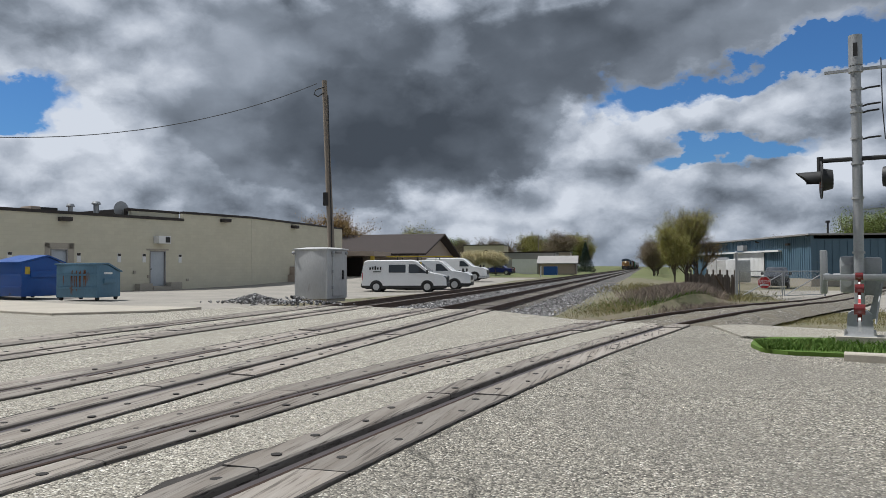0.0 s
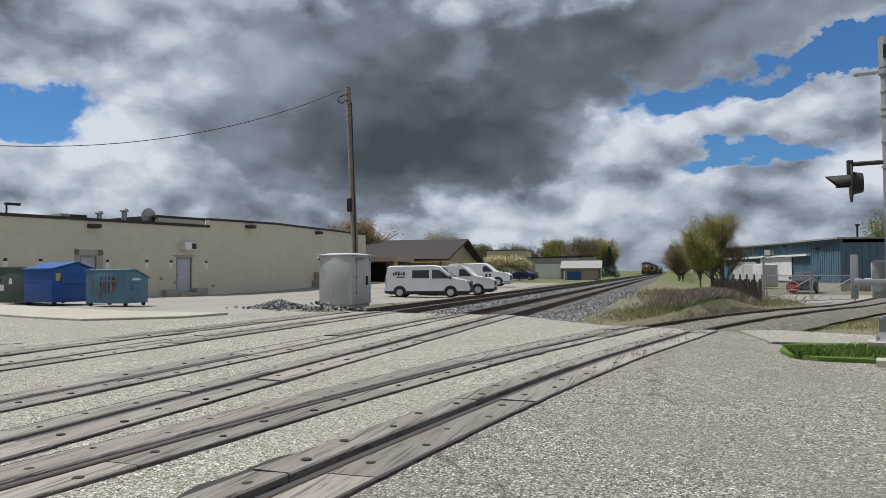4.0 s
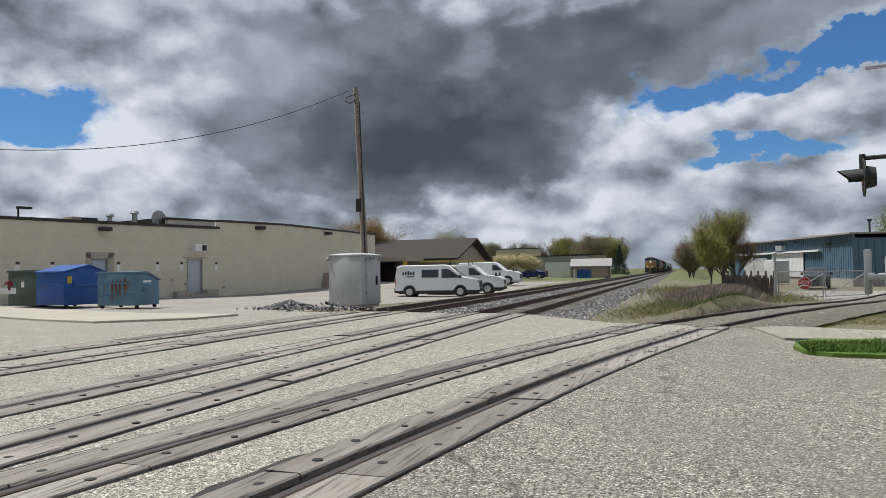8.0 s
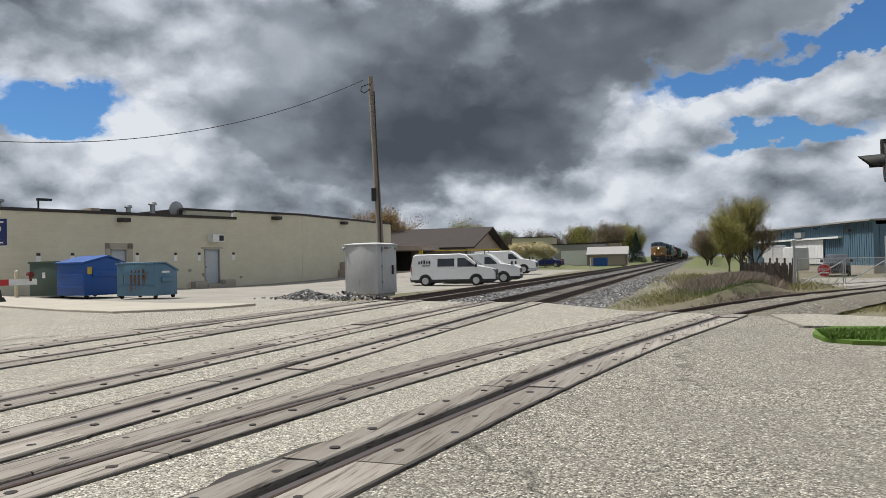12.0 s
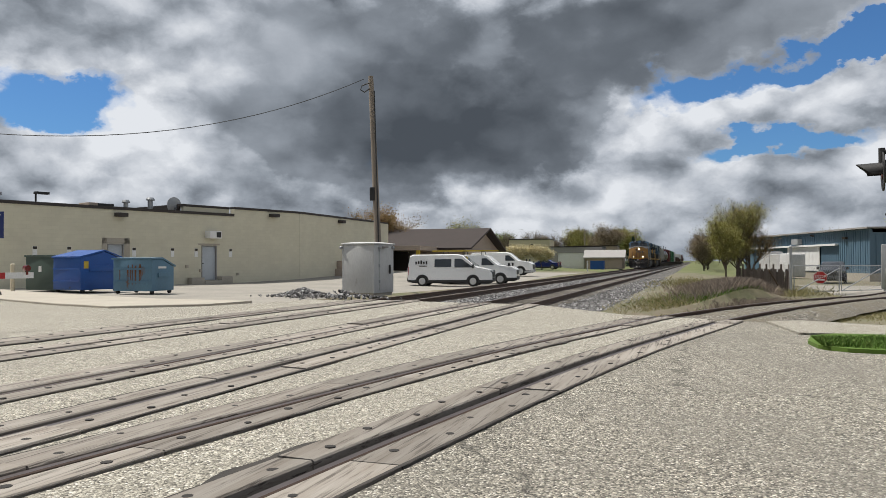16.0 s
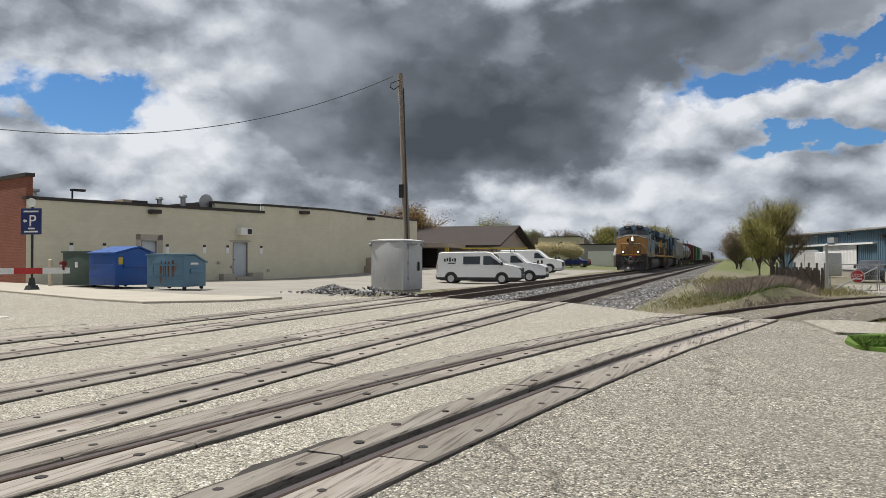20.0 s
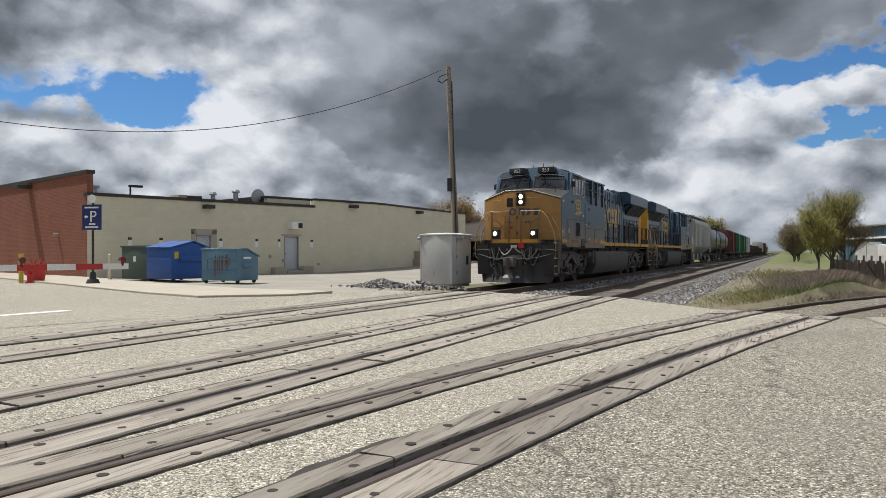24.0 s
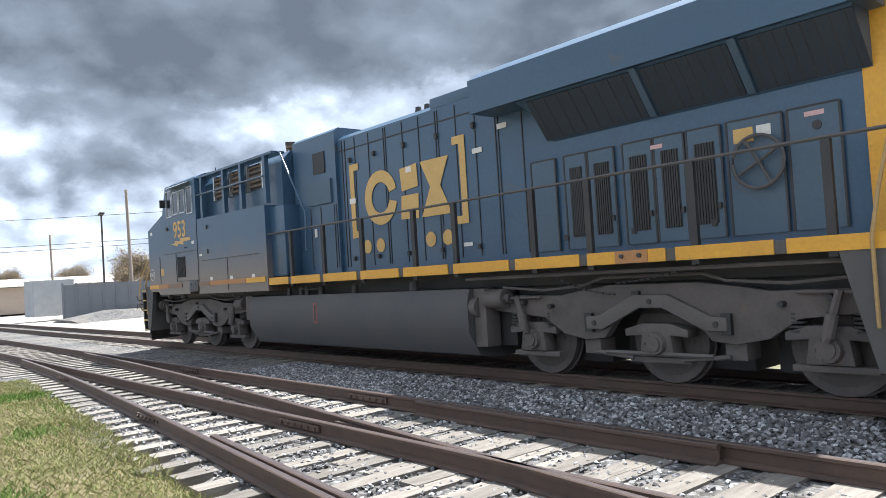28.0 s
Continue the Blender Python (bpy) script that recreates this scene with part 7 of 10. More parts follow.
M["brick_wall"] = masonry("brick_wall", (0.235, 0.085, 0.055), (0.185, 0.066, 0.044), 0.21, 0.075, (0.21, 0.12, 0.09), 0.008)
M["pale_brick"] = masonry("pale_brick", (0.40, 0.25, 0.19), (0.34, 0.20, 0.15), 0.21, 0.075, (0.36, 0.27, 0.22), 0.008)
M["tan_brick"] = masonry("tan_brick", (0.30, 0.21, 0.14), (0.26, 0.18, 0.12), 0.21, 0.075, (0.3, 0.24, 0.18), 0.008)
M["block_wall"] = masonry("block_wall", (0.60, 0.57, 0.45), (0.57, 0.54, 0.425), 0.40, 0.20, (0.54, 0.51, 0.40), 0.006, 0.25, 0.3)
M["cream"] = stuff_of("cream", (0.55, 0.49, 0.36), (0.48, 0.43, 0.32), 0.8, 0, 0.8, 12, 0.1)
M["brown_roof"] = stuff_of("brown_roof", (0.036, 0.026, 0.023), (0.026, 0.02, 0.018), 0.9, 0, 0.8, 20, 0.5, stretch=(1, 1, 1))
M["siding_tan"] = stuff_of("siding_tan", (0.38, 0.31, 0.25), (0.33, 0.27, 0.22), 0.8, 0, 0.8, 12, 0.1, stretch=(0.2, 0.2, 4))
M["siding_grey"] = stuff_of("siding_grey", (0.30, 0.29, 0.28), (0.25, 0.24, 0.235), 0.8, 0, 0.8, 12, 0.1)
M["dark_bay"] = stuff_of("dark_bay", (0.045, 0.035, 0.03), None, 0.9, 0, 1, 12, 0.1)
M["blue_steel"] = stuff_of("blue_steel", (0.10, 0.17, 0.235), (0.08, 0.14, 0.20), 0.55, 0.1, 0.6, 14, 0.05, ((0.11, 0.15, 0.18), 1.0, 0.63), 0.5)
M["dumpster_blue"] = stuff_of("dumpster_blue", (0.012, 0.075, 0.30), (0.015, 0.06, 0.24), 0.45, 0, 0.8, 14, 0.08, ((0.03, 0.04, 0.07), 1.4, 0.63), 0.6)
M["dumpster_slate"] = stuff_of("dumpster_slate", (0.10, 0.20, 0.29), (0.08, 0.155, 0.22), 0.6, 0, 0.8, 14, 0.1, ((0.14, 0.065, 0.035), 1.1, 0.60), 0.6, stretch=(2.2, 2.2, 0.6))
M["dumpster_green"] = stuff_of("dumpster_green", (0.055, 0.085, 0.07), (0.04, 0.065, 0.055), 0.6, 0, 0.8, 14, 0.08)
M["cabinet_grey"] = stuff_of("cabinet_grey", (0.52, 0.525, 0.52), (0.45, 0.45, 0.445), 0.5, 0.1, 0.9, 14, 0.05, ((0.30, 0.27, 0.24), 1.3, 0.66), 0.5, stretch=(2, 2, 0.4))
M["yellow_paint"] = stuff_of("yellow_paint", (0.55, 0.40, 0.04), None, 0.6, 0, 2, 20, 0.05)
M["road_white"] = stuff_of("road_white", (0.62, 0.61, 0.58), (0.48, 0.46, 0.42), 0.85, 0, 1.5, 22, 0.2, ((0.35, 0.33, 0.29), 2.5, 0.6), 0.6)
M["road_yellow"] = stuff_of("road_yellow", (0.46, 0.36, 0.17), (0.37, 0.32, 0.2), 0.85, 0, 1.5, 22, 0.2, ((0.33, 0.31, 0.27), 2.5, 0.52), 0.6)
M["sign_blue"] = stuff_of("sign_blue", (0.012, 0.025, 0.13), None, 0.5, 0, 3, 20, 0.02)
M["plastic_wrap"] = stuff_of("plastic_wrap", (0.60, 0.60, 0.60), (0.45, 0.45, 0.46), 0.25, 0, 1.5, 9, 0.8, None, 0.6, deep=0.04)
M["teal"] = stuff_of("teal", (0.05, 0.25, 0.22), None, 0.6, 0, 1, 14, 0.05)
M["car_blue"] = stuff_of("car_blue", (0.012, 0.02, 0.10), None, 0.25, 0, 1, 30, 0.0, coat=0.7)
M["car_dark"] = stuff_of("car_dark", (0.02, 0.022, 0.028), None, 0.25, 0, 1, 30, 0.0, coat=0.7)
M["car_grey"] = stuff_of("car_grey", (0.10, 0.095, 0.10), None, 0.25, 0.4, 1, 30, 0.0, coat=0.7)
M["bark"] = stuff_of("bark", (0.10, 0.08, 0.062), (0.065, 0.052, 0.042), 0.95, 0, 3, 24, 0.6, stretch=(3, 3, 0.7))
M["fence_grey"] = stuff_of("fence_grey", (0.17, 0.18, 0.195), (0.15, 0.155, 0.17), 0.6, 0.1, 0.6, 14, 0.05)
M["fence_wood"] = stuff_of("fence_wood", (0.14, 0.115, 0.10), (0.10, 0.08, 0.07), 0.9, 0, 1.2, 18, 0.2, vary=0.5)


def leaf_mat(name, stops):
    m = island_mat(name, stops, 0.75)
    b = m.node_tree.nodes["Principled BSDF"]
    b.inputs["Subsurface Weight"].default_value = 0.0
    return m


M["leaf_spring"] = leaf_mat("leaf_spring", [(0.0, (0.16, 0.17, 0.035)), (0.5, (0.27, 0.26, 0.065)), (1.0, (0.36, 0.31, 0.12))])
M["leaf_green"] = leaf_mat("leaf_green", [(0.0, (0.08, 0.12, 0.025)), (0.5, (0.15, 0.20, 0.045)), (1.0, (0.24, 0.26, 0.08))])
M["leaf_brown"] = leaf_mat("leaf_brown", [(0.0, (0.15, 0.115, 0.085)), (0.5, (0.21, 0.16, 0.11)), (1.0, (0.26, 0.22, 0.12))])
M["leaf_rust"] = leaf_mat("leaf_rust", [(0.0, (0.22, 0.13, 0.05)), (0.6, (0.30, 0.20, 0.08)), (1.0, (0.34, 0.27, 0.11))])
M["leaf_spruce"] = leaf_mat("leaf_spruce", [(0.0, (0.012, 0.028, 0.018)), (1.0, (0.035, 0.06, 0.04))])
M["blossom"] = leaf_mat("blossom", [(0.0, (0.45, 0.38, 0.20)), (0.5, (0.58, 0.50, 0.30)), (1.0, (0.66, 0.62, 0.45))])
M["twig"] = leaf_mat("twig", [(0.0, (0.17, 0.135, 0.11)), (0.6, (0.27, 0.22, 0.18)), (1.0, (0.34, 0.29, 0.23))])
M["blade"] = leaf_mat("blade", [(0.0, (0.05, 0.10, 0.012)), (0.6, (0.085, 0.16, 0.022)), (1.0, (0.15, 0.21, 0.05))])
M["blade_straw"] = leaf_mat("blade_straw", [(0.0, (0.085, 0.12, 0.025)), (0.35, (0.16, 0.165, 0.05)), (0.7, (0.25, 0.215, 0.11)), (1.0, (0.15, 0.185, 0.045))])
M["blade_dry"] = leaf_mat("blade_dry", [(0.0, (0.11, 0.12, 0.035)), (0.5, (0.20, 0.18, 0.075)), (1.0, (0.32, 0.27, 0.14))])


def grow(seed, height, spread, levels=4, trunk=0.12, low=0.25, kids=4, lean=0.0):
    """The limbs of a tree as (start, end, radius) and the tips for its leaves."""
    rng = random.Random(seed)
    limbs, tips = [], []

    def limb(p, d, ln, r, lev):
        a = Vector(p)
        n = 3 if lev == 0 else 2
        for k in range(n):
            d = (d + Vector((rng.uniform(-1, 1), rng.uniform(-1, 1), rng.uniform(-0.3, 0.6))) * 0.14).normalized()
            b = a + d * (ln / n)
            limbs.append((a, b, r * (1 - 0.22 * k), r * (1 - 0.22 * (k + 1))))
            if lev >= 2:
                tips.append(b)
            a = b
            if lev < levels and (k > 0 or lev > 0 or low < 0.2):
                for _ in range(kids if lev < 2 else 2):
                    t = rng.uniform(0, 2 * math.pi)
                    tilt = rng.uniform(0.5, 1.0) * (1.15 - 0.1 * lev)
                    side = Vector((math.cos(t) * spread, math.sin(t) * spread, 0))
                    e = (d * math.cos(tilt) + side * math.sin(tilt) + Vector((0, 0, 0.25))).normalized()
                    limb(a, e, ln * rng.uniform(0.5, 0.75), r * 0.5, lev + 1)
        tips.append(a)

    limb((0, 0, 0), Vector((lean, 0, 1)), height * (low + 0.2), trunk, 0)
    return limbs, tips


def leaves_mesh(name, tips, per, size, scatter, material, seed, flat=0.6):
    rng = random.Random(seed)
    verts, faces = [], []
    for t in tips:
        for _ in range(per):
            c = t + Vector((rng.gauss(0, scatter), rng.gauss(0, scatter), rng.gauss(0, scatter * 0.8)))
            r = size * rng.uniform(0.6, 1.3)
            m = Euler((rng.uniform(-1.2, 1.2), rng.uniform(-1.2, 1.2), rng.uniform(0, 6.3))).to_matrix()
            b = len(verts)
            for p in ((-1, 0, 0), (0, -flat, 0.15), (1, 0, 0), (0, flat, 0.15)):
                verts.append(c + m @ Vector(p) * r)
            faces.append((b, b + 1, b + 2, b + 3))
    me = bpy.data.meshes.new(name)
    me.from_pydata(verts, [], faces)
    me.materials.append(M[material])
    return me


def tree(label, at, height, spread=1.0, leaf="leaf_spring", per=5, size=0.08, scatter=0.25, seed=1, levels=4, trunk=0.12, low=0.25, kids=4, name="tree", group="", fit=True):
    t = thing(name, label, "tree" if name == "tree" else name, group, at=pose(*at, 0, 0, (seed * 77) % 360))
    limbs, tips = grow(seed, height, spread, levels, trunk, low, kids)
    top = max(p.z for p in tips)
    k = height / top if fit else 1
    bm = fresh()
    for a, b, r0, r1 in limbs:
        if r0 > trunk * 0.04:
            cyl(bm, a * k, b * k, r0, max(r1, 0.006), 6 if r0 > trunk * 0.3 else 4)
    part("trunk", bm, "bark", t)
    if per:
        o = new("crown", leaves_mesh("crown", [p * k for p in tips], per, size, scatter, leaf, seed))
        o.parent = t
    return t


def tufts(name, label, material, spots, height, seed, width=0.006, lean=0.5, z_of=None):
    """Blades of grass over the spots (x, y): one heap."""
    rng = random.Random(seed)
    verts, faces = [], []
    for x, y in spots:
        z = z_of(x, y) if z_of else 0
        h = height * rng.uniform(0.45, 1.25)
        a = rng.uniform(0, 6.3)
        dx, dy = math.cos(a), math.sin(a)
        lx, ly = rng.gauss(0, lean) * h, rng.gauss(0, lean) * h
        b = len(verts)
        w = width * rng.uniform(0.7, 1.5)
        verts += [(x - dx * w, y - dy * w, z), (x + dx * w, y + dy * w, z), (x + lx * 0.45 + dx * w * 0.7, y + ly * 0.45 + dy * w * 0.7, z + h * 0.6), (x + lx, y + ly, z + h)]
        faces += [(b, b + 1, b + 2), (b, b + 2, b + 3)]
    me = bpy.data.meshes.new(name)
    me.from_pydata(verts, [], faces)
    me.materials.append(M[material])
    return tagged(new(name, me), label, "grass", kind="stuff")


def wheel_of(parent, x, y, r, side, hub="silver", name="wheel"):
    bm = fresh()
    n = 24
    rings = []
    for d, s in ((-0.11, 0.80), (-0.115, 0.95), (-0.08, 1.0), (0.08, 1.0), (0.115, 0.95), (0.11, 0.72)):
        rings.append([(x + r * s * math.cos(2 * math.pi * k / n), y + side * d, r + r * s * math.sin(2 * math.pi * k / n)) for k in range(n)])
    loft(bm, rings)
    w = part(name, bm, "rubber", parent)
    bm = fresh()
    cyl(bm, (x, y + side * 0.09, r), (x, y + side * 0.118, r), r * 0.68, r * 0.62, n=20)
    for k in range(5):
        a = 2 * math.pi * k / 5
        cyl(bm, (x + r * 0.4 * math.cos(a), y + side * 0.118, r + r * 0.4 * math.sin(a)), (x + r * 0.4 * math.cos(a), y + side * 0.122, r + r * 0.4 * math.sin(a)), r * 0.14, n=8)
    part("rim", bm, hub, w)


def vehicle(name, label, at, paint, ln, wd, profile, belt, windows, wheels, r, category="van", lower="black", lights=True, grille=(0.55, 0.85)):
    """A road vehicle; x forward from its tail, y to its left. profile: the side outline; belt: height above which the sides lean in."""
    t = thing(name, label, category, at=at)
    top = max(z for _, z in profile)
    bm = fresh()
    rows = []
    for y in (-1, -0.86, 0.86, 1):
        pts = []
        for x, z in profile:
            tuck = 0.16 * max(0, (z - belt) / (top - belt)) if z > belt else 0
            k = wd / 2 - tuck if abs(y) == 1 else wd / 2 * 0.86 - tuck * 0.6
            pts.append((x, math.copysign(k, y), z - (0.05 * (z > belt) if abs(y) == 1 else 0)))
        rows.append(pts)
    loft(bm, rows)
    part("body", bm, paint, t)

    def side_y(z):
        return wd / 2 - (0.16 * max(0, (z + 0.05 - belt) / (top - belt)) if z > belt else 0)
    for poly in windows:
        for s in (-1, 1):
            bm = fresh()
            a = [(x, s * (side_y(z) + 0.004), z) for x, z in poly]
            b = [(x, s * (side_y(z) - 0.03), z) for x, z in poly]
            loft(bm, [a, b])
            part("side_window", bm, "glass", t)
    # windscreen and rear window follow the outline's steep runs
    front = max(((p, q) for p, q in zip(profile, profile[1:]) if p[1] > q[1] and p[1] > belt and q[1] > belt - 0.25), key=lambda s: math.dist(*s))
    (x0, z0), (x1, z1) = front
    bm = fresh()
    n = Vector((z0 - z1, 0, x1 - x0)).normalized()
    def along(f, y):
        return (x0 + (x1 - x0) * f + n.x * 0.006, y, z0 + (z1 - z0) * f + n.z * 0.006)
    loft(bm, [[along(0.1, -wd / 2 + 0.25), along(0.95, -wd / 2 + 0.12), along(0.95, wd / 2 - 0.12), along(0.1, wd / 2 - 0.25)],
              [(p[0] - n.x * 0.03, p[1], p[2] - n.z * 0.03) for p in (along(0.1, -wd / 2 + 0.25), along(0.95, -wd / 2 + 0.12), along(0.95, wd / 2 - 0.12), along(0.1, wd / 2 - 0.25))]])
    part("windscreen", bm, "glass", t)
    bm = fresh()
    box(bm, -0.008, 0.03, -wd / 2 + 0.3, wd / 2 - 0.3, belt + 0.05, min(top - 0.3, belt + 0.6))
    part("rear_window", bm, "glass", t)
    for s in (-1, 1):
        bm = fresh()
        box(bm, 0.02, ln - 0.05, *sorted((s * (wd / 2 - 0.02), s * (wd / 2 + 0.012))), 0.26, 0.42, 0.01)
        part("side_skirt", bm, lower, t)
        bm = fresh()
        box(bm, -0.015, 0.05, *sorted((s * (wd / 2 - 0.16), s * (wd / 2 - 0.03))), belt - 0.45, belt + 0.1, 0.01)
        part("tail_lamp", bm, "red", t)
        bm = fresh()
        box(bm, ln - 0.28, ln - 0.02, *sorted((s * (wd / 2 - 0.3), s * (wd / 2 - 0.02))), grille[1] - 0.02, grille[1] + 0.18, 0.03)
        part("headlamp", bm, "pale_glass", t)
        bm = fresh()
        xm = x1 - 0.25
        box(bm, xm, xm + 0.12, *sorted((s * (wd / 2), s * (wd / 2 + 0.2))), belt + 0.02, belt + 0.26, 0.03)
        part("mirror", bm, "black", t)
        for x in wheels:
            bm = fresh()
            arcp = [(x + (r + 0.09) * math.cos(math.pi * k / 10), r + (r + 0.09) * math.sin(math.pi * k / 10)) for k in range(11)]
            prism(bm, arcp + [(x - r - 0.09, 0.2), (x + r + 0.09, 0.2)], "y", *sorted((s * (wd / 2 - 0.25), s * (wd / 2 + 0.006))))
            part("wheel_arch", bm, "black", t)
            wheel_of(t, x, s * (wd / 2 - 0.09), r, s)
    bm = fresh()
    box(bm, ln - 0.12, ln + 0.03, -wd / 2 + 0.1, wd / 2 - 0.1, 0.3, grille[0], 0.03)
    part("bumper", bm, lower, t)
    part("grille", fresh_box(ln - 0.06, ln + 0.012, -wd / 2 + 0.4, wd / 2 - 0.4, grille[0] + 0.05, grille[1] + 0.1), "black", t)
    part("rear_bumper", fresh_box(-0.06, 0.1, -wd / 2 + 0.05, wd / 2 - 0.05, 0.32, 0.55), lower, t)
    bm = fresh()
    box(bm, 0.2, ln - 0.2, -wd / 2 + 0.2, wd / 2 - 0.2, 0.2, 0.5)
    part("underbody", bm, "black", t)
    return t

# ---- kerbs, walks and road marks ----
def ribbon(name, pts, half, z0, z1, material, label, category):
    bm = fresh()
    strip(bm, [(x, y, 0) for x, y in pts], [(-half, z0), (half, z0), (half, z1 - 0.015), (half - 0.015, z1), (-half + 0.015, z1), (-half, z1 - 0.015)])
    return solo(name, bm, material, label, category, kind="structure")


ISLAND = [(60, -6.7), (20, 5.7), (4.5, 10.35), (2.6, 10.95), (1.5, 11.15), (1.2, 11.5), (1.15, 12.1), (1.3, 12.9), (1.7, 13.35), (2.6, 13.35), (4.5, 12.85), (20, 8.3), (60, -4.0)]
bm = fresh()
prism(bm, ISLAND, "z", -0.3, 0.045)
ribbon("pavement", [(2.2, 10.73), (1.45, 10.85), (1.0, 11.2), (0.87, 11.9), (0.95, 12.7), (1.2, 13.5)], 0.30, -0.4, -0.008, "asphalt", "worn paving that meets the grass", "road")
solo("grass_verge", bm, "grass", "strip of mown green grass behind the kerb", "grass", kind="structure")
ribbon("kerb", [(60, -7.0), (20, 5.4), (4.5, 10.05), (2.6, 10.62), (2.1, 10.76)], 0.13, -0.4, 0.09, "concrete", "worn concrete kerb", "kerb")
bm = fresh()
prism(bm, [(0.9, 15.9), (1.2, 13.5), (1.7, 13.5), (2.7, 13.5), (4.6, 13.0), (20, 8.5), (60, -3.8), (60, -2.2), (20, 10.1), (4.9, 14.5), (3.2, 15.2), (1.6, 16.2)], "z", -0.3, 0.03)
solo("pavement", bm, "asphalt_worn", "pale worn footpath beside the grass", "footpath", kind="structure")
ribbon("kerb", [(-13.3, 17.7), (-15.2, 16.05), (-18, 16.85), (-34.5, 23.5), (-60, 31.3), (-170, 64.9)], 0.13, -0.4, 0.055, "concrete", "worn concrete kerb", "kerb")
bm = fresh()
prism(bm, [(-13.4, 17.9), (-15.2, 16.2), (-18, 17.0), (-34.5, 23.65), (-60, 31.45), (-120, 49.8), (-120, 53.0), (-60, 34.8), (-33, 26.6), (-24, 22.4), (-17, 20.0), (-13.2, 19.6)], "z", -0.3, 0.035)
solo("pavement", bm, "concrete", "pale concrete footpath along the street", "footpath", kind="structure")
ribbon("kerb", [(-11.5, 2.2), (-11.9, 4.3), (-12.9, 5.3), (-14.2, 6.95), (-16, 7.85), (-30, 12.45), (-60, 21.65), (-170, 55.4)], 0.13, -0.4, 0.055, "concrete", "worn concrete kerb", "kerb")
bm = fresh()
prism(bm, [(-11.6, 2.2), (-12.0, 4.2), (-13.0, 5.15), (-14.3, 6.8), (-16, 7.7), (-30, 12.3), (-60, 21.5), (-120, 39.8), (-120, 37.2), (-60, 18.8), (-30, 9.6), (-18, 4.6), (-14, 2.0)], "z", -0.3, 0.035)
solo("pavement", bm, "concrete", "pale concrete footpath along the street", "footpath", kind="structure")
bm = fresh()
prism(bm, [(-15.1, 5.75), (-14.75, 5.75), (-14.3, 11.3), (-14.65, 11.35)], "z", -0.011, -0.004)
solo("stop_line", bm, "road_white", "worn white stop line painted on the road", "road marking", kind="structure")
for off in (-0.12, 0.12):
    bm = fresh()
    a, b = Vector((-19.5, 12.75, 0)), Vector((-70, 28.1, 0))
    n = Vector((0.292, 0.956, 0))
    prism(bm, [tuple((p + n * (off + w)).xy) for p, w in ((a, -0.05), (b, -0.05), (b, 0.05), (a, 0.05))], "z", -0.011, -0.004)
    solo("centre_line", bm, "road_yellow", "faded yellow centre line painted on the road", "road marking", kind="structure")
bm = fresh()
a = Vector((-23.0, 10.9, 0))
prism(bm, [tuple((a + ROAD_U * s + ROAD_N * w).xy) for s, w in ((0, 0), (7, 0), (7, 0.12), (0, 0.12))], "z", -0.011, -0.004)
solo("lane_line", bm, "road_white", "worn white lane line painted on the road", "road marking", kind="structure")


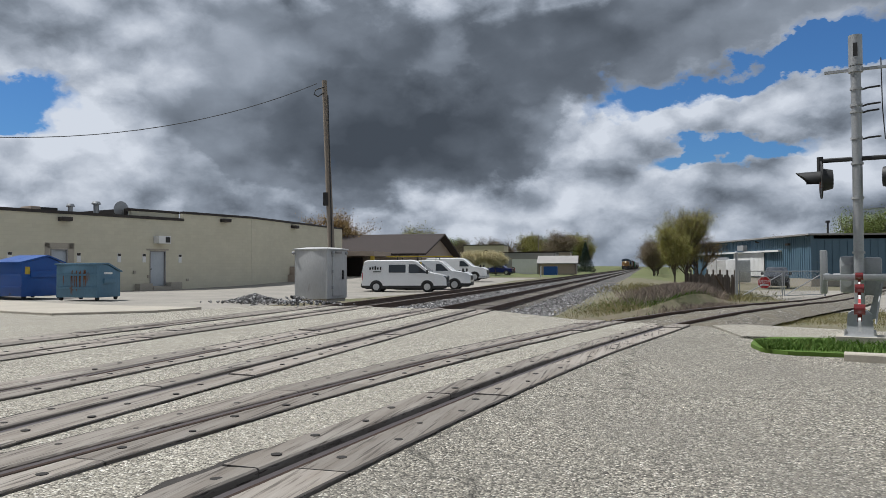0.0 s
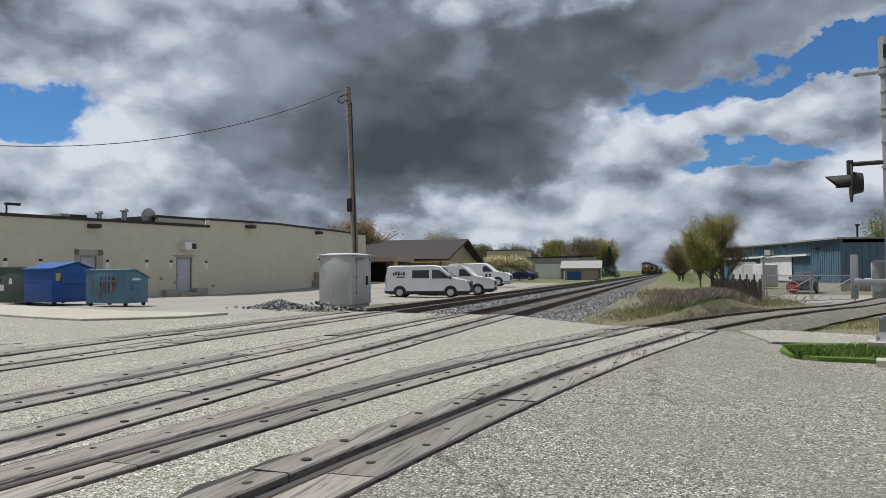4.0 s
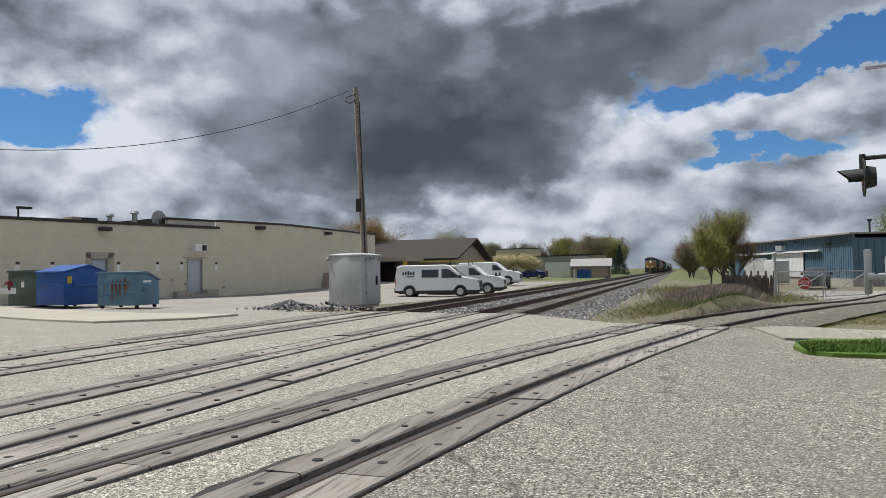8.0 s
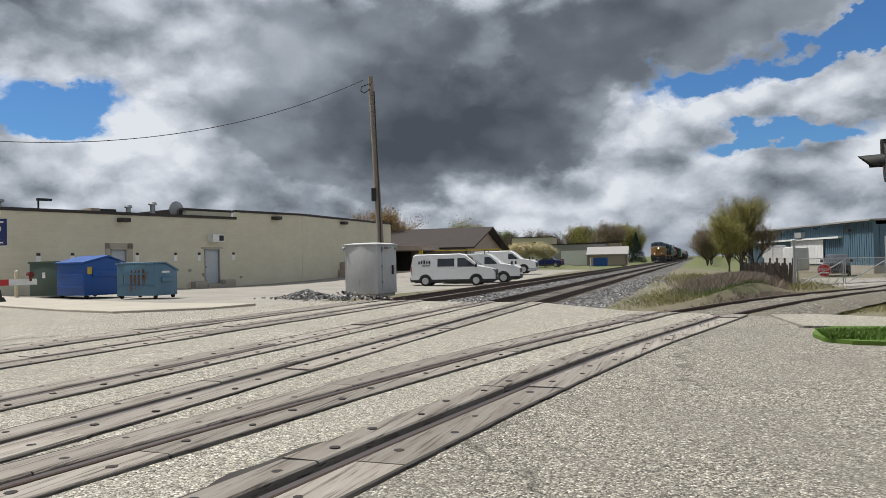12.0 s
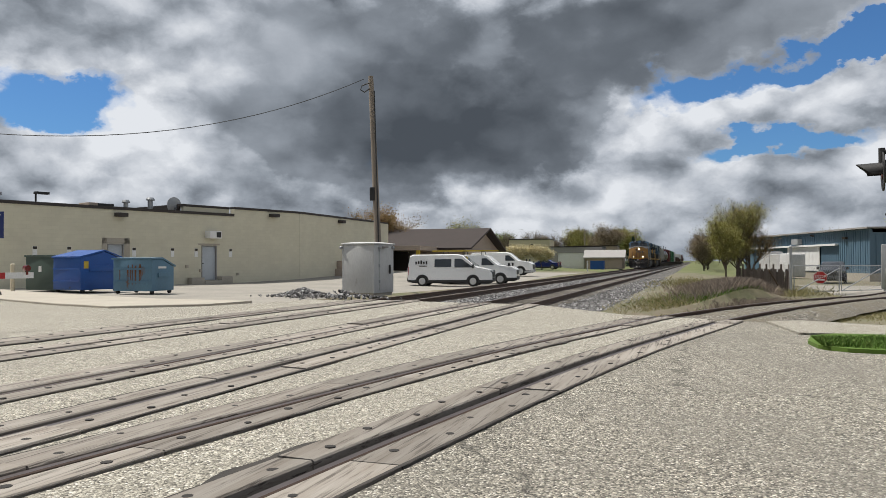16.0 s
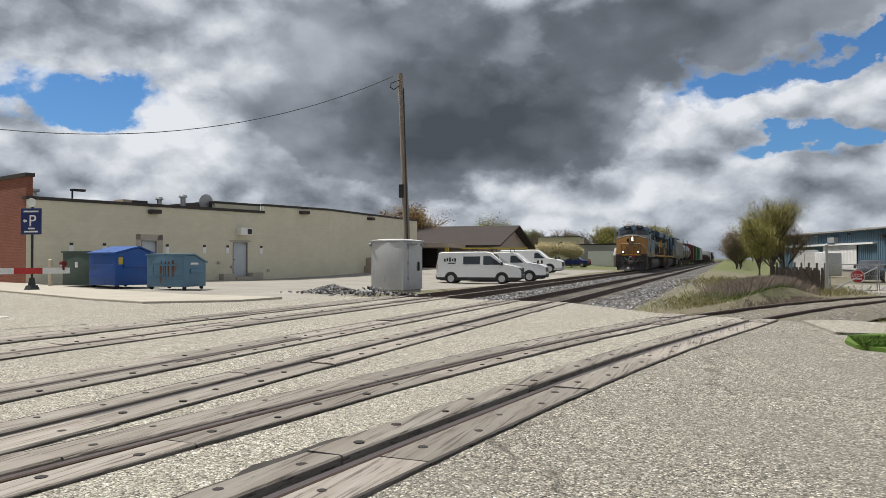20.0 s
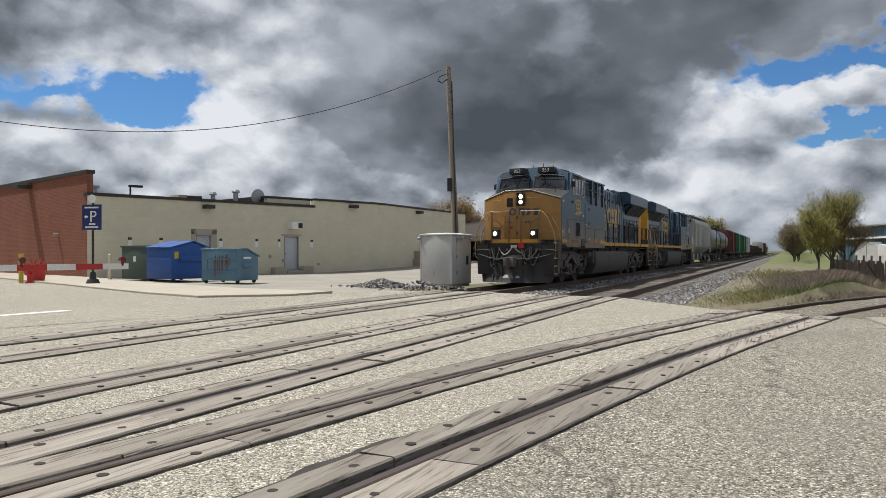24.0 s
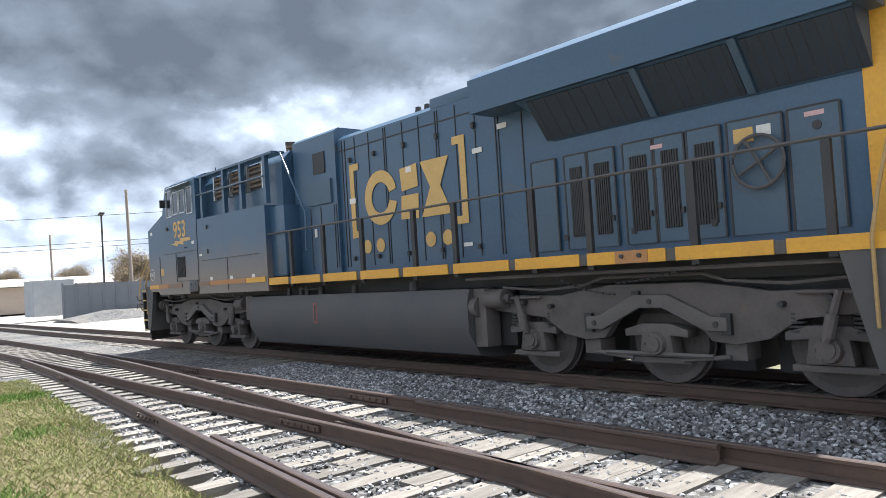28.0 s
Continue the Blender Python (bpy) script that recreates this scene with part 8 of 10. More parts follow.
# ---- the block building with the brick front ----
def beige_building():
    t = thing("store_building", "long store of beige block with a red-brown brick front", "building")
    f1 = facing(-28.3, 38.3, -0.3, 73.0)
    door1, door2 = (-0.92, 0.18, 0.46, 2.54), (-6.85, -5.9, 0.46, 2.54)
    bm = fresh()
    holed(bm, -12.75, 1.42, 0, 4.40, 0.3, [door1, door2])
    part("wall", bm, "block_wall", t, at=f1)
    bm = fresh()
    holed(bm, 1.42, 6.98, 0, 4.86, 0.3, [])
    box(bm, -1.9, 1.42, 0.40, 0.65, 4.1, 4.86)
    part("wall", bm, "block_wall", t, at=f1)
    bm = fresh()
    box(bm, -12.8, 1.46, -0.06, 0.36, 4.40, 4.56)
    part("coping", bm, "coping", t, at=f1)
    bm = fresh()
    box(bm, 1.42, 7.0, -0.06, 0.36, 4.86, 5.0)
    box(bm, -2.0, 1.42, 0.37, 0.72, 4.86, 5.0)
    box(bm, -2.0, -1.88, 0.72, 6, 4.4, 5.0)
    part("coping", bm, "coping", t, at=f1)
    bm = fresh()
    box(bm, -12.7, 7.2, 0.3, 26, 4.0, 4.12)
    part("roof", bm, "coping", t, at=f1)
    for d in (door1, door2):
        bm = fresh()
        box(bm, d[0] + 0.05, d[1] - 0.05, 0.1, 0.15, d[2], d[3] - 0.05, 0.01)
        dr = part("door", bm, "door_blue", t, "pale blue-grey steel door", at=f1)
        bm = fresh()
        for q in ((d[0], d[0] + 0.05, d[2], d[3]), (d[1] - 0.05, d[1], d[2], d[3]), (d[0], d[1], d[3] - 0.05, d[3])):
            box(bm, q[0], q[1], -0.03, 0.15, q[2], q[3])
        part("door_frame", bm, "siding_grey", dr)
        bm = fresh()
        cyl(bm, (d[0] + 0.14, 0.1, d[2] + 1.0), (d[0] + 0.14, 0.03, d[2] + 1.0), 0.035, n=10)
        part("door_handle", bm, "black", dr)
        part("door_sill", fresh_box(d[0] - 0.1, d[1] + 0.1, -0.12, 0.1, d[2] - 0.08, d[2]), "concrete", dr)
    bm = fresh()
    for q in ((-7.15, -6.88, 0.5, 2.85), (-5.87, -5.55, 0.9, 2.85), (-7.15, -5.55, 2.56, 2.86), (-1.15, 0.4, 2.56, 2.66)):
        box(bm, q[0], q[1], -0.012, 0.0, q[2], q[3])
    parts_of("patched_lintel", bm, "concrete", t, "bare patched masonry round the doors", at=f1)
    bm = fresh()
    box(bm, -1.9, -1.05, -0.5, -0.02, 0.1, 0.62, 0.02)
    box(bm, 0.2, 1.0, -0.5, -0.02, 0.1, 0.66, 0.02)
    box(bm, -1.05, 0.2, -0.6, -0.02, 0.1, 0.42, 0.02)
    parts_of("door_step", bm, "concrete", t, "concrete step blocks", at=f1)
    bm = fresh()
    for x in (-8.9, -5.3, -2.9, -1.3, 1.2, -10.6):
        box(bm, x - 0.11, x + 0.11, -0.02, 0, 1.85, 2.35)
    parts_of("notice", bm, "white", t, "small white notices", at=f1)
    bm = fresh()
    for x in (-8.9, -5.3, -2.9, -1.3, 1.2, -10.6):
        box(bm, x - 0.1, x + 0.1, -0.024, -0.018, 2.2, 2.34)
    parts_of("notice_head", bm, "coping", t, at=f1)
    bm = fresh()
    for x, z in ((-1.95, 1.2), (-1.0, 0.95), (1.75, 0.7)):
        box(bm, x - 0.08, x + 0.08, -0.08, 0, z, z + 0.16)
    parts_of("outlet_box", bm, "concrete", t, at=f1)
    # second length, along the tracks
    f2 = facing(-26.26, 45.0, -0.3, 90.0)
    bm = fresh()
    holed(bm, 0, 15.1, 0, 4.86, 0.3, [])
    part("wall", bm, "block_wall", t, at=f2)
    bm = fresh()
    box(bm, -0.02, 15.15, -0.06, 0.36, 4.86, 5.0)
    part("coping", bm, "coping", t, at=f2)
    bm = fresh()
    box(bm, 15.1, 15.4, 0, 24, 0, 4.86)
    part("wall", bm, "block_wall", t, at=f2)
    part("roof", fresh_box(0, 15.1, 0.3, 24, 4.3, 4.4), "coping", t, at=f2)
    # brick front along the street
    f3 = facing(-32.03, 26.1, -0.3, -17.0)
    holes = [(-15.75, -14.4, 0.5, 2.7), (-24.0, -22.6, 1.75, 2.75), (-27.3, -25.9, 1.75, 2.75), (-29.6, -28.2, 1.75, 2.75)]
    bm = fresh()
    holed(bm, -51.5, 0, 0, 5.5, 0.3, holes)
    part("brick_wall", bm, "brick_wall", t, "red-brown brick street wall", at=f3)
    bm = fresh()
    box(bm, -51.6, 0.06, -0.07, 0.37, 5.5, 5.68)
    part("coping", bm, "coping", t, at=f3)
    bm = fresh()
    box(bm, holes[0][0] + 0.06, holes[0][1] - 0.06, 0.1, 0.16, holes[0][2], holes[0][3] - 0.06)
    part("door", bm, "siding_tan", t, "plain tan door", at=f3)
    for h in holes[1:]:
        w = part("window", fresh_box(h[0], h[1], 0.14, 0.18, h[2], h[3]), "pale_glass", t, at=f3)
        bm = fresh()
        for q in ((h[0], h[0] + 0.08, h[2], h[3]), (h[1] - 0.08, h[1], h[2], h[3]), (h[0], h[1], h[3] - 0.08, h[3]), (h[0] - 0.05, h[1] + 0.05, h[2] - 0.08, h[2])):
            box(bm, q[0], q[1], 0.03, 0.2, q[2], q[3])
        part("window_frame", bm, "siding_grey", w)
    part("back_wall", fresh_box(-51.5, -1.0, 14, 14.3, 0, 3.9), "block_wall", t, at=f3)
    bm = fresh()
    prism(bm, [(-51.0, 0.3), (-1.0, 0.3), (-1.0, 14), (-51.0, 14)], "z", 3.9, 4.0)
    part("roof", bm, "coping", t, at=f3)
    # flat spotlights under the copings
    def wall_pack(fr, x, z):
        bm = fresh()
        box(bm, x - 0.3, x + 0.3, -0.42, 0.0, z - 0.11, z + 0.11, 0.03)
        box(bm, x - 0.26, x - 0.02, -0.44, -0.40, z - 0.09, z + 0.09, 0.01)
        part("wall_light", bm, "coping", t, "dark wall-mounted light", at=fr)
    for fr, x, z in ((f1, -6.17, 4.12), (f1, 4.59, 4.6), (f2, 6.0, 4.6)):
        wall_pack(fr, x, z)
    for x in (-7.7, -21.1, -35.5):
        bm = fresh()
        box(bm, x - 0.35, x + 0.35, -0.75, 0.0, 5.16, 5.36, 0.02)
        part("wall_light", bm, "coping", t, "dark wall-mounted light", at=f3)
    bm = fresh()
    cyl(bm, (-3.6, -0.25, 2.5), (-3.6, 0, 2.5), 0.08, n=8)
    cyl(bm, (-26.6, -0.15, 4.6), (-26.6, 0, 4.6), 0.1, n=8)
    box(bm, -24.9, -24.6, -0.03, 0, 3.6, 4.3)
    parts_of("wall_fixture", bm, "siding_grey", t, at=f3)
    # cream shop canopy past the brick
    bm = fresh()
    box(bm, -66, -51.5, -1.6, 6, 2.9, 5.2, 0.03)
    part("canopy", bm, "cream", t, "cream box canopy over the shop front", at=f3)
    bm = fresh()
    box(bm, -66, -51.5, 0.2, 0.4, 0, 2.9)
    part("shop_front", bm, "dark_bay", t, at=f3)
    for k in range(5):
        part("shop_pane", fresh_box(-65.5 + k * 2.8, -63.1 + k * 2.8, 0.12, 0.19, 0.4, 2.6), "glass", t, at=f3)
        part("shop_post", fresh_box(-65.8 + k * 2.8, -65.55 + k * 2.8, -0.05, 0.25, 0, 2.9), "siding_grey", t, at=f3)
    return t, f1, f2


store, F1, F2 = beige_building()


def roof_things():
    bm = fresh()
    box(bm, -6.05, -5.5, 3.4, 4.5, 4.1, 5.0, 0.02)
    u = thing("roof_unit", "beige and black rooftop cooling unit", "cooling unit", at=F1)
    part("casing", bm, "siding_tan", u)
    part("coil", fresh_box(-5.5, -4.5, 3.45, 4.5, 4.1, 4.98), "black", u)
    for x, h, r in ((-4.6, 4.98, 0.13), (-3.05, 5.22, 0.15)):
        v = thing("vent_pipe", "galvanised roof vent pipe with a cap", "vent", "roof vents", at=F1)
        bm = fresh()
        cyl(bm, (x, 2.0, 4.1), (x, 2.0, h), r, n=14)
        part("pipe", bm, "galvanised", v)
        bm = fresh()
        cyl(bm, (x, 2.0, h), (x, 2.0, h + 0.05), r * 1.7, n=14)
        cyl(bm, (x, 2.0, h + 0.05), (x, 2.0, h + 0.16), r * 1.7, r * 1.3, n=14)
        part("cap", bm, "galvanised", v)
    d = thing("satellite_dish", "grey satellite dish on the roof edge", "satellite dish", at=F1)
    bm = fresh()
    rings = [[(-2.1 + r * math.cos(a), 0.9 + 0.5 * r * r, 4.95 + r * math.sin(a)) for a in (2 * math.pi * k / 20 for k in range(20))] for r in (0.05, 0.2, 0.38, 0.48)]
    loft(bm, rings + [[(x, y + 0.03, z) for x, y, z in r] for r in rings[::-1]])
    part("dish", bm, "grey_steel", d)
    bm = fresh()
    cyl(bm, (-2.1, 1.1, 4.1), (-2.1, 1.0, 4.95), 0.04, n=8)
    tube(bm, [(-2.1, 0.95, 4.6), (-2.5, 0.35, 4.85)], 0.02)
    part("mount", bm, "black", d)
    l = thing("roof_lamp", "black lamp on a short roof post", "lamp", at=F1)
    bm = fresh()
    cyl(bm, (-9.4, 2.5, 4.1), (-9.4, 2.5, 5.25), 0.05, n=8)
    part("post", bm, "black", l)
    part("head", fresh_box(-9.45, -8.75, 2.35, 2.65, 5.18, 5.3), "black", l)
    h = thing("roof_ducts", "low metal duct on the brick front's roof", "duct", at=facing(-32.03, 26.1, -0.3, -17.0))
    part("duct", fresh_box(-9.5, -6.5, 2.0, 3.0, 5.2, 5.95), "galvanised", h)
    v = thing("vent_pipe", "squat galvanised roof vent", "vent", "roof vents", at=F1)
    bm = fresh()
    cyl(bm, (-12.0, 1.4, 4.1), (-12.0, 1.4, 5.0), 0.3, n=16)
    cyl(bm, (-12.0, 1.4, 4.9), (-12.0, 1.4, 5.02), 0.42, n=16)
    part("cap", bm, "galvanised", v)
    a = thing("wall_cooler", "white window air conditioner above the door", "air conditioner", at=F1)
    bm = fresh()
    box(bm, -0.66, 0.17, -0.5, 0.05, 2.97, 3.42, 0.02)
    part("casing", bm, "white", a)
    part("grille", fresh_box(-0.2, 0.12, -0.51, -0.49, 3.03, 3.36), "black", a)
    m = thing("meter_cluster", "beige meter boxes and pipes on the wall", "meter", at=F2)
    bm = fresh()
    box(bm, 5.2, 6.6, -0.6, 0, 0.2, 1.0, 0.03)
    box(bm, 5.5, 6.4, -0.5, 0, 1.0, 1.6, 0.03)
    parts_of("meter_box", bm, "siding_tan", m)
    part("panel", fresh_box(6.6, 7.2, -0.25, 0, 1.6, 2.5), "siding_grey", m)


roof_things()


# ---- bins, cabinet, pole ----
def dumpster(name, label, at, paint, wd, dp, hb, hf, front=0.0, peak=0.45):
    """A steel bin: sloping lid, side pockets, ribs, casters."""
    t = thing(name, label, "dumpster", at=at)
    bm = fresh()
    prism(bm, [(0, 0.12), (dp, 0.12), (dp, hf), (dp * peak, hb), (0, hb - front)], "x", 0, wd, 0.015)
    part("body", bm, paint, t)
    bm = fresh()
    loft(bm, [[(x, -0.06, hb - front), (x, dp * peak, hb + 0.02), (x, dp + 0.08, hf + 0.02), (x, dp + 0.08, hf + 0.07), (x, dp * peak, hb + 0.08), (x, -0.06, hb - front + 0.06)] for x in (-0.04, wd / 2 - 0.01)])
    part("lid", bm, paint, t)
    bm = fresh()
    loft(bm, [[(x, -0.06, hb - front), (x, dp * peak, hb + 0.02), (x, dp + 0.08, hf + 0.02), (x, dp + 0.08, hf + 0.07), (x, dp * peak, hb + 0.08), (x, -0.06, hb - front + 0.06)] for x in (wd / 2 + 0.01, wd + 0.04)])
    part("lid", bm, paint, t)
    for x in (-0.07, wd):
        bm = fresh()
        box(bm, x, x + 0.07, 0.35, dp - 0.3, hf * 0.62, hf * 0.80, 0.01)
        part("fork_pocket", bm, paint, t)
    for z in (0.45, 0.95):
        part("rib", fresh_box(0.02, wd - 0.02, -0.035, 0.0, z, z + 0.07), paint, t)
    for x in (0.1, wd - 0.1):
        for y in (0.15, dp - 0.15):
            bm = fresh()
            cyl(bm, (x - 0.04, y, 0.08), (x + 0.04, y, 0.08), 0.08, n=12)
            part("caster", bm, "rubber", t)
    return t


slate = dumpster("dumpster", "slate-blue steel dumpster streaked with rust beside the blue one", pose(-22.1, 23.45, -0.02, 0, 0, 4), "dumpster_slate", 1.75, 1.4, 1.36, 1.05)
rust = fresh()
rng = random.Random(2)
for k in range(16):
    x = rng.choice((0.33, 0.62, 0.82, 1.0, 1.2)) + rng.uniform(-0.05, 0.05)
    h = rng.uniform(0.25, 0.75)
    z1 = rng.uniform(1.0, 1.2)
    prism(rust, [(x, z1 - h), (x + 0.012, z1 - h - 0.05), (x + 0.026, z1 - h + 0.1), (x + 0.034, z1), (x - 0.008, z1 - 0.05)], "y", -0.005, 0.001)
M["rust"] = stuff_of("rust", (0.17, 0.07, 0.03), (0.09, 0.04, 0.02), 0.9, 0, 6, 30, 0.2)
parts_of("rust_streak", rust, "rust", slate)
part("label_plate", fresh_box(1.755, 1.76, 0.4, 0.9, 1.0, 1.08), "white", slate)
blue_bin = dumpster("dumpster", "large royal-blue steel dumpster with a peaked lid", pose(-25.96, 24.2, -0.02, 0, 0, -12), "dumpster_blue", 1.9, 1.8, 1.70, 1.42, 0.26, 0.6)
part("warning_plate", fresh_box(1.9, 1.91, 0.14, 0.34, 1.0, 1.3), "yellow_paint", blue_bin)
green_bin = thing("transformer_box", "dark green metal utility box beside the bins", "utility box", at=pose(-28.4, 25.0, -0.02, 0, 0, -10))
bm = fresh()
box(bm, 0, 2.1, 0, 1.4, 0.05, 1.55, 0.03)
part("casing", bm, "dumpster_green", green_bin)
part("lid", fresh_box(-0.04, 2.14, -0.05, 1.44, 1.5, 1.58), "dumpster_green", green_bin)
part("notice", fresh_box(0.95, 1.15, -0.01, 0, 0.85, 1.1), "white", green_bin)
for x, y in ((-28.1, 24.1),):
    b = thing("bollard", "pale yellow steel bollard before the utility box", "bollard")
    bm = fresh()
    cyl(bm, (x, y, -0.1), (x, y, 1.15), 0.09, n=16)
    ball(bm, (x, y, 1.15), 0.09, 2, (1, 1, 0.5))
    part("post", bm, "cream", b)


def signal_cabinet():
    t = thing("signal_cabinet", "pale grey steel railway signal cabinet on the gravel", "cabinet", at=pose(-13.3, 25.85, -0.1, 0, 0, -6))
    bm = fresh()
    box(bm, 0, 1.42, 0, 1.5, 0.12, 1.98, 0.02)
    part("body", bm, "cabinet_grey", t)
    bm = fresh()
    loft(bm, [[(-0.05, -0.05, 1.98), (1.47, -0.05, 1.98), (1.47, 1.55, 1.98), (-0.05, 1.55, 1.98)], [(-0.05, -0.05, 2.02), (1.47, -0.05, 2.02), (1.47, 1.55, 2.02), (-0.05, 1.55, 2.02)], [(0.3, 0.3, 2.08), (1.1, 0.3, 2.08), (1.1, 1.2, 2.08), (0.3, 1.2, 2.08)]])
    part("roof", bm, "cabinet_grey", t)
    bm = fresh()
    box(bm, 1.42, 1.45, 0.35, 1.25, 0.22, 1.9, 0.01)
    d = part("door", bm, "cabinet_grey", t)
    bm = fresh()
    box(bm, 1.45, 1.5, 1.05, 1.15, 0.85, 1.2, 0.01)
    part("handle", bm, "black", d)
    for y in (0.35,):
        for z in (0.5, 1.1, 1.7):
            part("hinge", fresh_box(1.43, 1.47, y - 0.04, y + 0.02, z, z + 0.12), "grey_steel", d)
    bm = fresh()
    box(bm, 0.05, 1.37, 0.05, 1.45, 0.0, 0.12)
    part("plinth", bm, "concrete", t)
    for x in (0.03, 1.39):
        part("corner_strip", fresh_box(x - 0.03, x + 0.03, -0.012, 0, 0.14, 1.96), "cabinet_grey", t)
    for x, y in ((-0.03, -0.05), (1.45, 0.35), (1.45, 1.4)):
        bm = fresh()
        ball(bm, (x, y, 1.86), 0.07, 2)
        part("lamp", bm, "grey_steel", t)
    bm = fresh()
    box(bm, 1.45, 1.62, 0.5, 0.75, 1.84, 1.92, 0.01)
    part("door_lamp", bm, "siding_grey", t)


signal_cabinet()


def utility_pole(name, label, foot, top, r=0.16, arms=(), material="bare_wood"):
    t = thing(name, label, "pole")
    bm = fresh()
    cyl(bm, foot, top, r, r * 0.68, n=14)
    part("shaft", bm, material, t)
    f, p = Vector(foot), Vector(top)
    for down, half, way in arms:
        c = p + (f - p).normalized() * down
        bm = fresh()
        w = Vector((math.cos(way), math.sin(way), 0)) * half
        tube(bm, [c - w, c + w], 0.06, 4)
        a = part("crossarm", bm, material, t)
        for k in (-0.9, -0.45, 0.45, 0.9):
            bm = fresh()
            q = c + w * k
            cyl(bm, q, q + Vector((0, 0, 0.2)), 0.04, 0.03, n=8)
            part("insulator", bm, "grey_steel", a)
    return t


P1 = Vector((-14.45, 31.0, 9.72))
pole = utility_pole("utility_pole", "weathered leaning wooden utility pole", (-14.0, 31.0, -0.3), P1, 0.17)
bm = fresh()
tube(bm, [(-14.4, 30.85, 9.4), (-14.75, 30.7, 9.25), (-14.8, 30.65, 9.05), (-14.65, 30.75, 8.95), (-14.45, 30.9, 9.15)], 0.03, 6)
box(bm, -14.42, -14.2, 30.8, 30.95, 4.0, 4.6)
tube(bm, [(-14.2, 30.82, 9.0), (-14.05, 30.82, 4.0), (-13.95, 30.82, 0)], 0.03, 6)
part("guy_hook", bm, "black", pole)


def cable(a, b, sag, r=0.022, label="black overhead cable between poles", n=28):
    bm = fresh()
    a, b = Vector(a), Vector(b)
    tube(bm, [a.lerp(b, k / n) - Vector((0, 0, sag * 4 * (k / n) * (1 - k / n))) for k in range(n + 1)], r, 5)
    return solo("cable", bm, "black", label, "cable")


utility_pole("utility_pole", "tall grey wooden utility pole beside the street", (-28.5, 11.0, -0.1), (-28.46, 11.05, 7.15), 0.17)
cable((-14.7, 30.75, 9.55), (-28.46, 11.05, 7.0), 2.5, 0.015)


def rubble(x, y, count, spread, seed, z=0.0, size=(0.04, 0.13), label="heap of broken grey asphalt beside the cabinet"):
    rng = random.Random(seed)
    verts, faces = [], []
    shape = [(-1, -0.8, -0.6), (1, -0.7, -0.7), (0.8, 1, -0.6), (-0.9, 0.8, -0.7), (-0.6, -0.5, 0.7), (0.7, -0.6, 0.6), (0.5, 0.6, 0.8), (-0.5, 0.7, 0.6)]
    quads = ((0, 3, 2, 1), (4, 5, 6, 7), (0, 1, 5, 4), (1, 2, 6, 5), (2, 3, 7, 6), (3, 0, 4, 7))
    for _ in range(count):
        a, d = rng.uniform(0, 6.3), abs(rng.gauss(0, 0.5))
        px, py = x + math.cos(a) * d * spread * 1.6, y + math.sin(a) * d * spread
        h = max(0, 1 - d) * 0.28 * rng.random()
        r = rng.uniform(*size)
        t = Euler((rng.uniform(-1, 1), rng.uniform(-1, 1), rng.uniform(0, 6.3))).to_matrix()
        b = len(verts)
        for p in shape:
            q = t @ Vector((p[0] * r, p[1] * r, p[2] * r * 0.6))
            verts.append((px + q.x, py + q.y, z + h + q.z))
        faces += [tuple(b + k for k in f) for f in quads]
    me = bpy.data.meshes.new("rubble")
    me.from_pydata(verts, [], faces)
    me.materials.append(M["loose_stone"])
    return tagged(new("rubble_heap", me), label, "rubble", kind="stuff")


rubble(-13.9, 23.9, 1500, 0.75, 3, 0.0, (0.02, 0.06))
rubble(-11.9, 23.0, 200, 1.2, 4, -0.03, (0.02, 0.06), "scattered gravel beside the track")

# ---- crossing signals ----
def stripes(bm_list, a, b, n, half, thick):
    """Alternate red and white lengths of a bar from a to b."""
    a, b = Vector(a), Vector(b)
    for k in range(n):
        p, q = a.lerp(b, k / n), a.lerp(b, (k + 1) / n)
        d = (b - a).normalized()
        side = Vector((-d.y, d.x, 0)).normalized() * thick
        up = Vector((0, 0, half))
        loft(bm_list[k % 2], [[p - side - up, p + side - up, p + side + up, p - side + up], [q - side - up, q + side - up, q + side + up, q - side + up]])


def flasher(parent, c, way, r=0.29):
    """A crossing lamp: round black backplate, hood and red lens, looking along way."""
    c, w = Vector(c), Vector(way).normalized()
    bm = fresh()
    cyl(bm, c, c - w * 0.02, r, n=28)
    cyl(bm, c - w * 0.02, c - w * 0.17, r * 0.62, r * 0.5, n=20)
    lamp = part("flasher", bm, "black", parent, "black round signal lamp with a red lens")
    bm = fresh()
    cyl(bm, c + w * 0.004, c + w * 0.02, r * 0.42, r * 0.36, n=20)
    part("lens", bm, "lens", lamp)
    bm = fresh()
    t = w.to_track_quat("Z", "Y").to_matrix()
    upv = Vector((0, 0, 1)) - w * w.z
    side = w.cross(upv).normalized()
    upv.normalize()
    ring = []
    for d, k in ((0.0, 1.0), (0.34, 0.96)):
        row = []
        for j in range(15):
            a = math.radians(-20 + 220 * j / 14)
            q = c + w * (d * (0.55 + 0.45 * math.sin(max(0, a))) if d else 0.0) + (side * math.cos(a) + upv * math.sin(a)) * r * 0.47 * k
            row.append(q)
        ring.append(row)
    inner = [[c + (p - c) * 0.94 for p in row] for row in ring]
    for A in (ring, inner):
        vs = [[bm.verts.new(p) for p in row] for row in A]
        for j in range(14):
            bm.faces.new((vs[0][j], vs[0][j + 1], vs[1][j + 1], vs[1][j]))
    part("hood", bm, "black", lamp)


